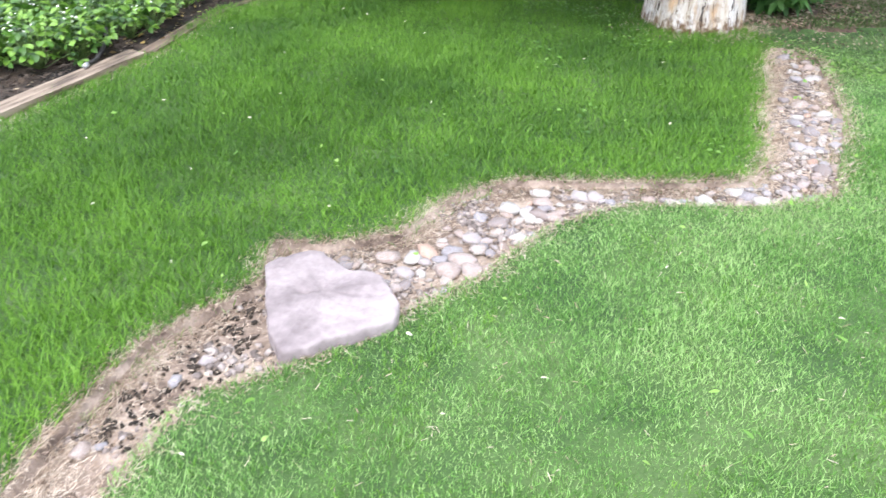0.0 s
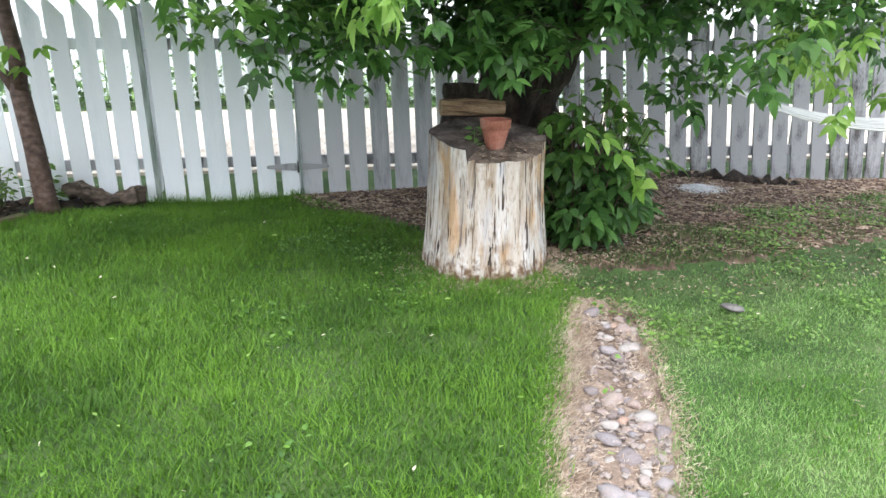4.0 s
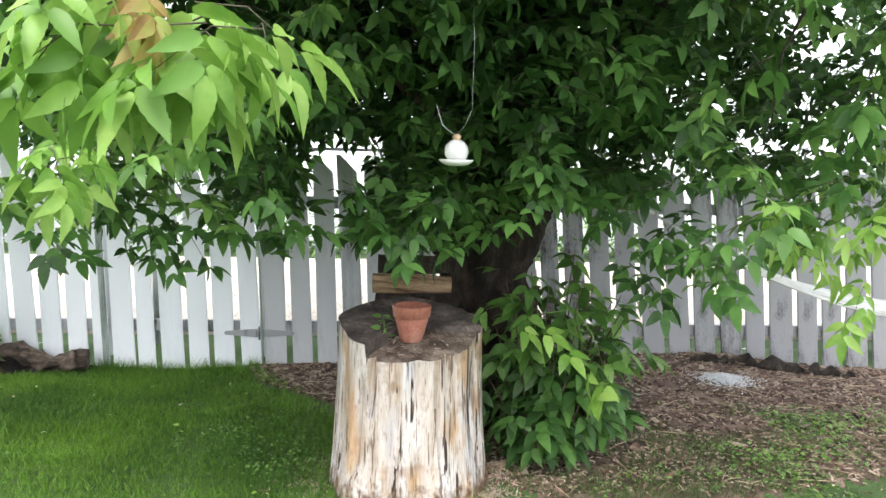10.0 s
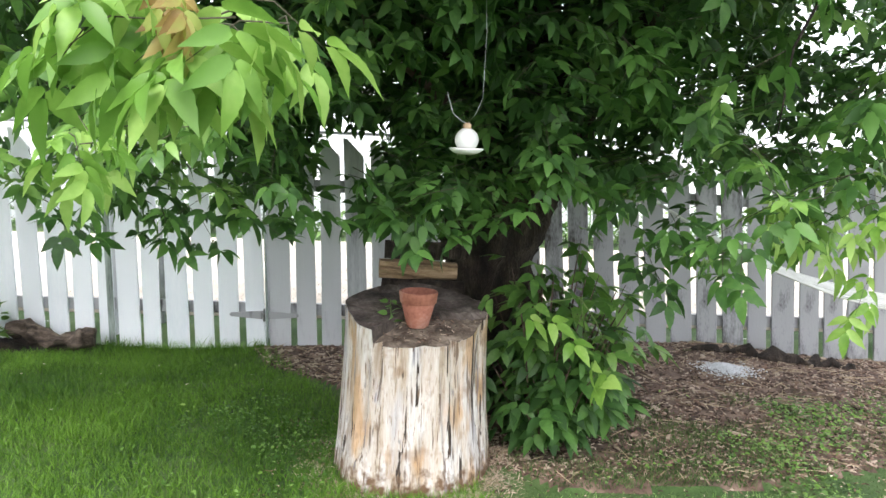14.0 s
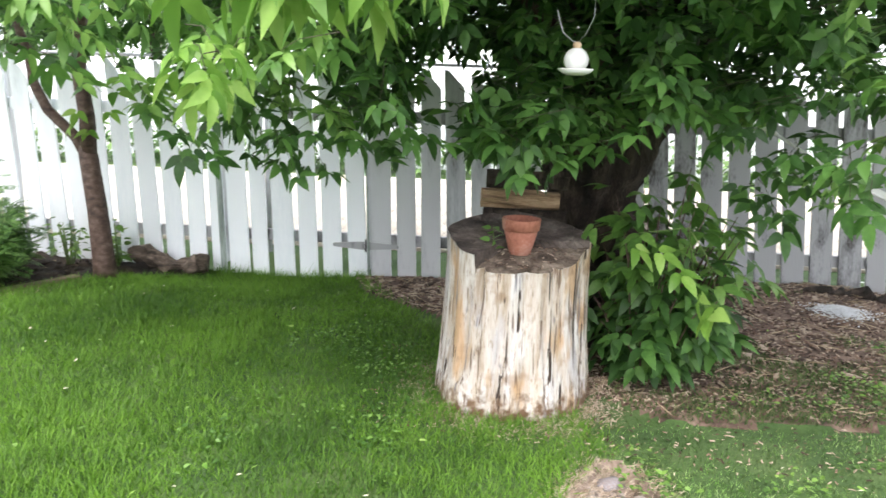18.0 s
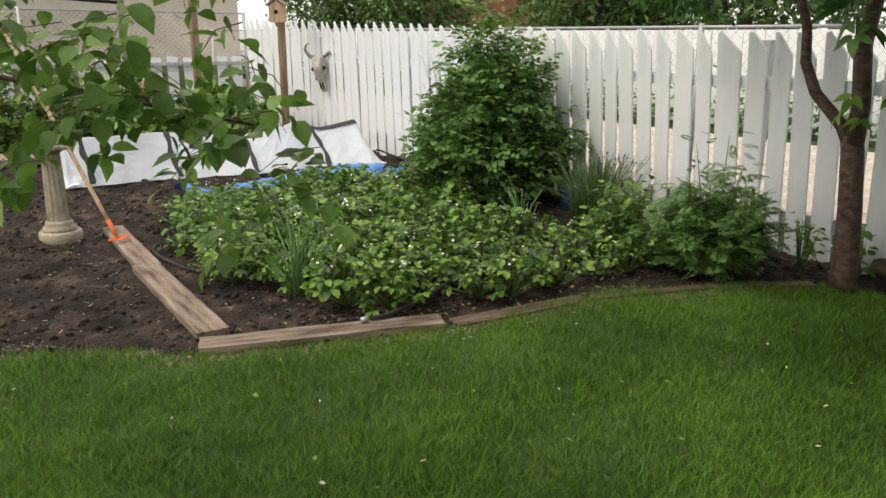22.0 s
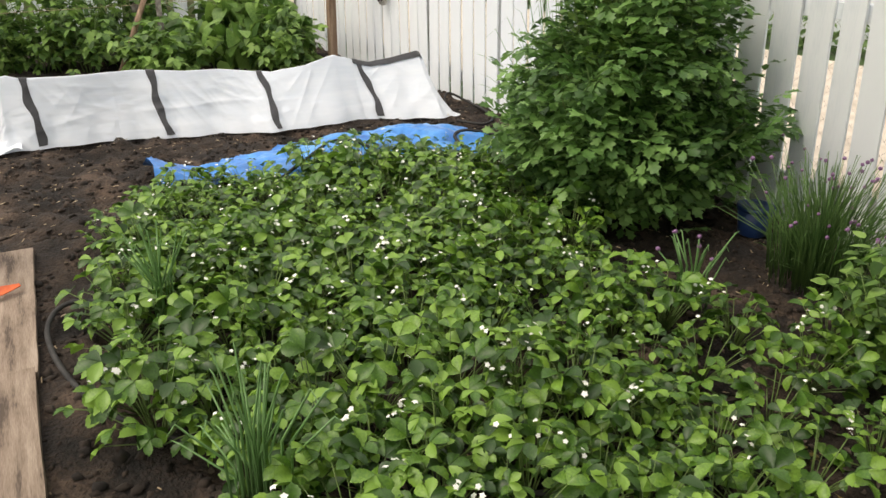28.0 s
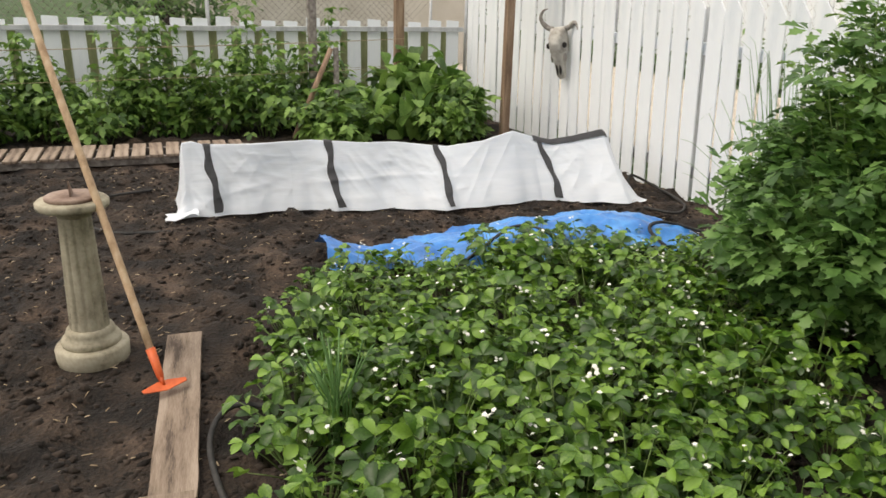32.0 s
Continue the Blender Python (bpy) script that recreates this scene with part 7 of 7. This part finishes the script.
def creek_gravel():
    """Small angular stones that fill the bed between the larger ones."""
    rng = np.random.default_rng(44)
    p = rng.uniform((-1.0, 1.2), (2.6, 5.3), (60000, 2))
    p = p[inside(CREEK, p[:, 0], p[:, 1])]
    p = p[rough(p[:, 0], p[:, 1], 4.0, 8, 2) + rng.uniform(-0.5, 0.5, len(p)) > 0.05][:2000]
    s = rng.uniform(0.006, 0.026, len(p))
    me = scatter("creek_gravel", CLUMP, np.column_stack([p, height(p[:, 0], p[:, 1]) + 0.002]), frames_of(len(p), rng, -25, 25), np.stack([s, s * rng.uniform(0.6, 1, len(p)), s * 0.55], -1))
    gravel = shade("creek_gravel", [(0.12, 0.095, 0.086), (0.22, 0.18, 0.165), (0.32, 0.275, 0.255)], 14, 0.85, 0.4, 80, island=True, vary=0.6)
    tagged(part("creek_gravel", me, gravel), "small angular dusty-pink gravel in the creek bed", "gravel", kind="stuff")


creek_gravel()


def boulder():
    outline = ROCK
    c = Vector((-0.28, 2.48))
    n = 160
    edge = []
    m = len(outline)
    for i in range(n):
        t = i / n * m
        k, f = int(t), t - int(t)
        p = [Vector(outline[(k + j) % m]) for j in (-1, 0, 1, 2)]
        q = 0.5 * (2 * p[1] + (p[2] - p[0]) * f + (2 * p[0] - 5 * p[1] + 4 * p[2] - p[3]) * f * f + (3 * p[1] - p[0] - 3 * p[2] + p[3]) * f ** 3)
        edge.append((q - c) * (1 + 0.022 * noise.noise((q.x * 22, q.y * 22, 1)) + 0.012 * noise.noise((q.x * 60, q.y * 60, 3))))
    vs, fs = [], []
    rings = [(0.97, -0.09), (1.0, -0.02), (1.005, 0.022), (0.997, 0.031), (0.975, 0.036), (0.94, 0.038), (0.86, 0.039), (0.78, 0.040), (0.69, 0.041), (0.6, 0.042), (0.5, 0.042), (0.4, 0.042), (0.3, 0.042), (0.2, 0.042), (0.1, 0.042)]
    for f, z in rings:
        for q in edge:
            x, y = q.x * f, q.y * f
            bump = 0.005 * noise.noise((x * 7, y * 7, 2)) + 0.005 * noise.noise((x * 30, y * 30, 4)) + 0.003 * noise.noise((x * 75, y * 75, 6))
            dent = -0.026 * math.exp(-(((x + 0.07) / 0.022) ** 2 + ((y - 0.015) / 0.020) ** 2)) - 0.022 * math.exp(-(((x + 0.006) / 0.014) ** 2 + ((y - 0.012) / 0.016) ** 2))
            vs.append((x, y, z + (bump + dent if z > 0 else 0)))
    for j in range(len(rings) - 1):
        for i in range(n):
            fs.append((j * n + i, j * n + (i + 1) % n, (j + 1) * n + (i + 1) % n, (j + 1) * n + i))
    fs.append(tuple(range((len(rings) - 1) * n, len(rings) * n)))
    ob = part("flat_boulder", mesh_of("flat_boulder", vs, fs), BOULDER)
    ob.matrix_world = pose(c.x, c.y, 0)
    tagged(ob, "flat heart-shaped pinkish-grey boulder set in the creek bed", "boulder")


boulder()


# ---- loose stuff: chips, clods, straw, fallen leaves ----
def strew(name, poly, n, template, size, mat, label, category, seed, tilt=(-20, 20), z=0.0, box_of=None, skew=1.0):
    rng = np.random.default_rng(seed)
    lo, hi = box_of or (tuple(np.min(poly, 0)), tuple(np.max(poly, 0)))
    p = rng.uniform(lo, hi, (n * 4, 2))
    p = p[inside(poly, p[:, 0], p[:, 1])][:n]
    h = height(p[:, 0], p[:, 1]) + z
    s = np.stack([rng.uniform(*size[0], len(p)), rng.uniform(*size[1], len(p)), rng.uniform(*size[2], len(p))], -1)
    if skew != 1.0:
        s = s.mean(1)[:, None] * 0.4 + s * 0.6
        s *= (0.25 + 1.6 * rng.uniform(0, 1, len(p)) ** skew)[:, None]
    me = scatter(name, template, np.column_stack([p, h]), frames_of(len(p), rng, *tilt), s)
    tagged(part(name, me, mat), label, category, kind="stuff")


strew("mulch_chips", MULCH_AREA, 15000, SHARD, ((0.003, 0.014), (0.012, 0.06), (0.002, 0.008)), CHIP, "brown bark chips and dry litter under the maple", "wood chips", 1, (-25, 25), box_of=((0.8, 5.9), (7.0, 8.3)))
strew("bark_flakes", MULCH_AREA, 260, SHARD, ((0.014, 0.04), (0.04, 0.11), (0.003, 0.008)), CHIP, "large flakes of bark lying on the mulch", "bark", 51, (-18, 18), 0.008, ((0.8, 5.9), (7.0, 8.3)))
strew("mulch_twigs", MULCH_AREA, 500, SHARD, ((0.002, 0.005), (0.08, 0.24), (0.002, 0.005)), STRAW, "thin dry twigs and stalks on the mulch", "twigs", 52, (-8, 8), 0.012, ((0.8, 5.9), (7.0, 8.3)))
strew("mulch_litter", [(1.3, 5.6), (2.2, 5.5), (3.2, 5.3), (5.5, 5.4), (6.0, 6.6), (2.5, 6.4), (1.3, 6.7)], 1700, SHARD, ((0.003, 0.008), (0.010, 0.032), (0.002, 0.005)), CHIP, "scattered bark chips in the thin grass", "wood chips", 2, (-25, 25), 0.012)
strew("soil_clods", GARDEN, 38000, CLUMP, ((0.005, 0.024), (0.005, 0.024), (0.003, 0.017)), CLOD, "loose crumbs and clods of dark soil", "soil clods", 3, (-40, 40), -0.002, ((-8.6, 1.6), (-1.2, 8.3)), 3.0)
strew("soil_litter", GARDEN, 2200, SHARD, ((0.002, 0.005), (0.005, 0.04), (0.002, 0.004)), STRAW, "pale bits of straw and husk on the soil", "litter", 4, (-25, 25), 0.012, ((-8.6, 1.8), (-1.2, 8.3)))
strew("dead_berry_leaves", [(-3.4, 4.9), (-2.1, 4.7), (-1.85, 6.9), (-2.8, 6.9), (-3.3, 6.0)], 900, OVATE, ((0.02, 0.035), (0.03, 0.06), (0.02, 0.05)), DRIFT, "withered brown leaves between the strawberry plants", "leaf litter", 14, (-20, 25), 0.012)
strew("yellowed_leaves", [(-2.1, 5.1), (-1.85, 5.5), (-1.72, 6.6), (-2.2, 6.6), (-2.5, 5.6)], 46, OVATE, ((0.025, 0.045), (0.035, 0.06), (0.03, 0.06)), LEAF_GOLD, "yellowed fallen leaves at the edge of the strawberry bed", "leaf litter", 15, (-15, 25), 0.014)
strew("soil_lumps", GARDEN, 700, CLUMP, ((0.014, 0.04), (0.014, 0.04), (0.01, 0.03)), CLOD, "fist-sized lumps of dark soil", "soil clods", 13, (-40, 40), -0.004, ((-8.6, 1.6), (-1.6, 8.3)))
strew("fallen_leaves", [(-2.6, 3.6), (-1.2, 1.5), (6, 1.5), (6, 6.5), (0.8, 8.0), (-1.0, 7.4), (-1.6, 5.6)], 210, OVATE, ((0.016, 0.034), (0.02, 0.042), (0.02, 0.042)), LEAF_YOUNG, "pale green fallen maple leaves and keys on the lawn", "fallen leaves", 5, (-15, 25), 0.055)
strew("fallen_keys", [(-2.6, 3.6), (-1.2, 1.5), (6, 1.5), (6, 6.5), (0.8, 8.0), (-1.0, 7.4), (-1.6, 5.6)], 120, OVATE, ((0.01, 0.02), (0.016, 0.028), (0.02, 0.04)), PALEKEY, "whitish dry maple keys on the lawn", "fallen leaves", 6, (-15, 25), 0.055)


strew("dry_stalks", [(-0.6, 1.2), (3.4, 1.2), (3.4, 4.4), (2.4, 4.4), (1.9, 3.2), (0.6, 2.9), (-0.3, 2.1)], 420, SHARD, ((0.0008, 0.0015), (0.012, 0.036), (0.001, 0.002)), BANKSTRAW, "long pale cut stalks lying on the thin lawn", "litter", 34, (-30, 30), 0.018)
strew("creek_straw", CREEK, 7000, SHARD, ((0.0008, 0.0018), (0.006, 0.028), (0.001, 0.002)), BANKSTRAW, "dry straw and bits lying among the creek stones", "litter", 31, (-15, 15), 0.018)


strew("creek_soil", [(-0.92, 1.9), (-0.74, 1.85), (-0.50, 2.22), (-0.47, 2.42), (-0.54, 2.62), (-0.72, 2.36)], 420, CLUMP, ((0.004, 0.014), (0.004, 0.014), (0.003, 0.009)), CLOD, "crumbs of dark soil in the creek beside the boulder", "soil clods", 33, (-40, 40), 0.002, skew=2.0)


def soft_in(poly, x, y, rng, by):
    return inside(poly, x + rng.normal(0, by, len(x)), y + rng.normal(0, by, len(x)))


def ground_weeds(name, area, n, size, mat, label, seed, patch, share):
    """Little leafy weeds in patches."""
    rng = np.random.default_rng(seed)
    lo, hi = tuple(np.min(area, 0)), tuple(np.max(area, 0))
    p = rng.uniform(lo, hi, (n, 2))
    p = p[inside(area, p[:, 0], p[:, 1]) & (rough(p[:, 0], p[:, 1], patch, seed, 2) + rng.uniform(-0.35, 0.35, n) > share)]
    z = height(p[:, 0], p[:, 1]) + rng.uniform(0.005, 0.045, len(p))
    me = scatter(name, ROUNDED, np.column_stack([p, z]), frames_of(len(p), rng, -15, 40), rng.uniform(*size, len(p)))
    tagged(part(name, me, mat), label, "weeds", kind="stuff")


ground_weeds("mulch_seedlings", [(2.3, 4.9), (3.0, 4.5), (6.2, 4.6), (6.4, 7.4), (4.2, 7.0), (3.3, 6.3), (2.5, 5.7)], 26000, (0.014, 0.034), LEAF_APPLE, "small green weeds spreading through the mulch", 21, 2.6, 0.05)
ground_weeds("clover_patch", [(0.8, 5.3), (1.55, 5.1), (1.66, 6.4), (1.3, 7.0), (0.75, 6.7)], 2600, (0.014, 0.028), LEAF_MID, "pale clover and weeds in the lawn by the stump", 22, 2.2, 0.1)


ground_weeds("lawn_seedlings", [(-1.6, 4.6), (-0.4, 3.4), (0.4, 3.55), (1.5, 3.5), (1.8, 4.6), (0.6, 6.4), (-0.9, 6.6)], 1800, (0.018, 0.036), LEAF_MID, "pale green tree seedlings sprouting in the lawn", 24, 1.4, 0.62)


def bank_straw(bank, n, seed, out):
    """Dead grass combed along one bank of the creek."""
    rng = np.random.default_rng(seed)
    t = rng.uniform(0, 1, n)
    line = np.array(bank)
    d = np.concatenate([[0], np.cumsum(np.hypot(*np.diff(line, axis=0).T))])
    s = t * d[-1]
    x, y = np.interp(s, d, line[:, 0]), np.interp(s, d, line[:, 1])
    x2, y2 = np.interp(s + 0.03, d, line[:, 0]), np.interp(s + 0.03, d, line[:, 1])
    nx, ny = (y2 - y), -(x2 - x)
    ln = np.maximum(np.hypot(nx, ny), 1e-5)
    off = out * rng.normal(0.015, 0.05, n)
    x, y = x + nx / ln * off, y + ny / ln * off
    z = np.where(inside(CREEK, x, y), -0.045, -0.01)
    yaw = np.arctan2(ny, nx) - np.pi / 2 + rng.normal(0, 0.8, n)
    me = scatter("dead_grass", BLADE, np.stack([x, y, z], -1), frames_of(n, rng, -65, -10, yaw), np.stack([rng.uniform(0.0014, 0.003, n), rng.uniform(0.014, 0.03, n), rng.uniform(0.014, 0.034, n)], -1))
    tagged(part("dead_grass", me, BANKSTRAW), "straw-coloured dead grass along the creek bank", "dead grass", kind="stuff")


bank_straw(CREEK_L, 34000, 15, 1.0)
bank_straw(CREEK_R, 13000, 16, -1.0)


def edge_thatch():
    """Dry trimmings and bleached grass along the lawn's edge at the boards and the soil."""
    rng = np.random.default_rng(18)
    n = 5200
    line = np.array([(-2.9, 3.3), (-2.5, 3.92), (-2.26, 4.12), (-1.83, 5.34), (-1.66, 6.27), (-1.36, 7.0), (-1.0, 7.6)])
    d = np.concatenate([[0], np.cumsum(np.hypot(*np.diff(line, axis=0).T))])
    q = rng.uniform(0, d[-1], n)
    x, y = np.interp(q, d, line[:, 0]) + rng.normal(0.04, 0.04, n), np.interp(q, d, line[:, 1]) + rng.normal(-0.02, 0.03, n)
    me = scatter("edge_thatch", BLADE, np.column_stack([x, y, height(x, y)]), frames_of(n, rng, -75, -5), np.stack([rng.uniform(0.0015, 0.003, n), rng.uniform(0.015, 0.04, n), rng.uniform(0.012, 0.035, n)], -1))
    tagged(part("edge_thatch", me, BANKSTRAW), "bleached dry grass along the garden's edge", "dead grass", kind="stuff")


edge_thatch()


def grass(name, n, area, tall, wide, mat, label, seed, test, combed=1.5, tilt=(-24, 6)):
    rng = np.random.default_rng(seed)
    (x0, y0), (x1, y1) = area
    x, y = rng.uniform(x0, x1, n), rng.uniform(y0, y1, n)
    k = test(x, y, rng)
    x, y = x[k], y[k]
    m = len(x)
    patch = 0.85 + 0.22 * rough(x, y, 2.2, seed, 2) + 0.20 * rough(x, y, 7.0, seed + 3, 2)
    comb = 4 * np.pi * lattice(x * 8.0, y * 8.0, seed + 7) + rng.normal(0, combed, m)
    h = rng.uniform(*tall, m) * np.clip(patch, 0.5, 1.25)
    s = np.stack([rng.uniform(*wide, m), h * rng.uniform(0.3, 1.1, m), h], -1)
    me = scatter(name, BLADE, np.stack([x, y, height(x, y) - 0.006], -1), frames_of(m, rng, *tilt, comb), s)
    tagged(part(name, me, mat), label, "grass", kind="stuff")


def on_lawn(x, y, r=None):
    stump_free = np.hypot(x - 1.99, y - 6.08) > 0.37
    rock_free = ~inside(ROCK, x, y)
    creek = inside(CREEK, x, y) if r is None else soft_in(CREEK, x + 0.10 * (lattice(x * 9.0, y * 9.0, 61) - 0.5), y + 0.10 * (lattice(x * 9.0, y * 9.0, 67) - 0.5), r, 0.026)
    return ~inside(GARDEN, x, y) & ~creek & stump_free & rock_free


grass("lush_grass", 480000, ((-3.6, 0.9), (2.5, 8.26)), (0.04, 0.08), (0.0022, 0.004), GRASS, "thick deep-green mown lawn grass", 401,
      lambda x, y, r: on_lawn(x, y, r) & soft_in(LUSH, x, y, r, 0.04) & ~soft_in(MULCH_AREA, x, y, r, 0.2), 2.4)


def thin_lawn(x, y, r):
    return on_lawn(x, y, r) & ~soft_in(LUSH, x, y, r, 0.04) & ~soft_in(MULCH_AREA, x, y, r, 0.2) & (r.uniform(0, 1, len(x)) < np.clip(1.3 - 0.30 * np.maximum(0, y - 4.6) + 0.3 * rough(x, y, 1.6, 9), 0.2, 1))


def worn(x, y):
    """How far the thin lawn turns to sparser, darker grass, from the creek towards the mulch."""
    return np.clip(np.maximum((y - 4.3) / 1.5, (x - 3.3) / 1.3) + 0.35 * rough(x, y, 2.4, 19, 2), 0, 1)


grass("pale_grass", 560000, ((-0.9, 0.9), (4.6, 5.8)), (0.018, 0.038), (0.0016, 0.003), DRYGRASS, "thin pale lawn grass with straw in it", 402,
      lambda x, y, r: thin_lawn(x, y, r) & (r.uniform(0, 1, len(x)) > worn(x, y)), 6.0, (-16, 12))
grass("worn_grass", 190000, ((-0.9, 0.9), (6.5, 7.0)), (0.022, 0.042), (0.002, 0.004), MIDGRASS, "darker sparse grass thinning out towards the mulch", 412,
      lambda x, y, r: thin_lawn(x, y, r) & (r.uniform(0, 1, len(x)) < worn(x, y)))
grass("thatch", 60000, ((-0.9, 0.9), (5.5, 6.0)), (0.010, 0.022), (0.0012, 0.0022), BANKSTRAW, "dry thatch lying in the pale grass", 403,
      lambda x, y, r: on_lawn(x, y) & ~inside(LUSH, x, y) & ~inside(MULCH_AREA, x, y) & (r.uniform(0, 1, len(x)) < np.clip(0.5 + 0.8 * rough(x, y, 1.5, 6), 0.15, 1) * np.clip(1.2 - 0.9 * worn(x, y), 0.3, 1)))
grass("green_tufts", 90000, ((-0.9, 0.9), (3.6, 4.4)), (0.024, 0.046), (0.0018, 0.0032), GRASS, "greener tufts of grass in the pale lawn", 406,
      lambda x, y, r: thin_lawn(x, y, r) & (rough(x, y, 3.2, 14, 3) + r.uniform(-0.35, 0.35, len(x)) > 0.12), 3.0, (-20, 10))
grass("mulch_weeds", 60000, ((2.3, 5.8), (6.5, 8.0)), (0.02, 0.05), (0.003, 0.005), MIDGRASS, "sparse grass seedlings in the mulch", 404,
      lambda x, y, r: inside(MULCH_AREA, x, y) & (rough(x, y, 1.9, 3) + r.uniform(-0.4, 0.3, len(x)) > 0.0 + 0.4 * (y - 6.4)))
grass("edge_grass", 9000, ((-2.0, 7.4), (1.3, 8.28)), (0.06, 0.13), (0.003, 0.005), GRASS, "longer grass along the fence foot", 405,
      lambda x, y, r: on_lawn(x, y) & (y > 8.12) & (x < 0.9))
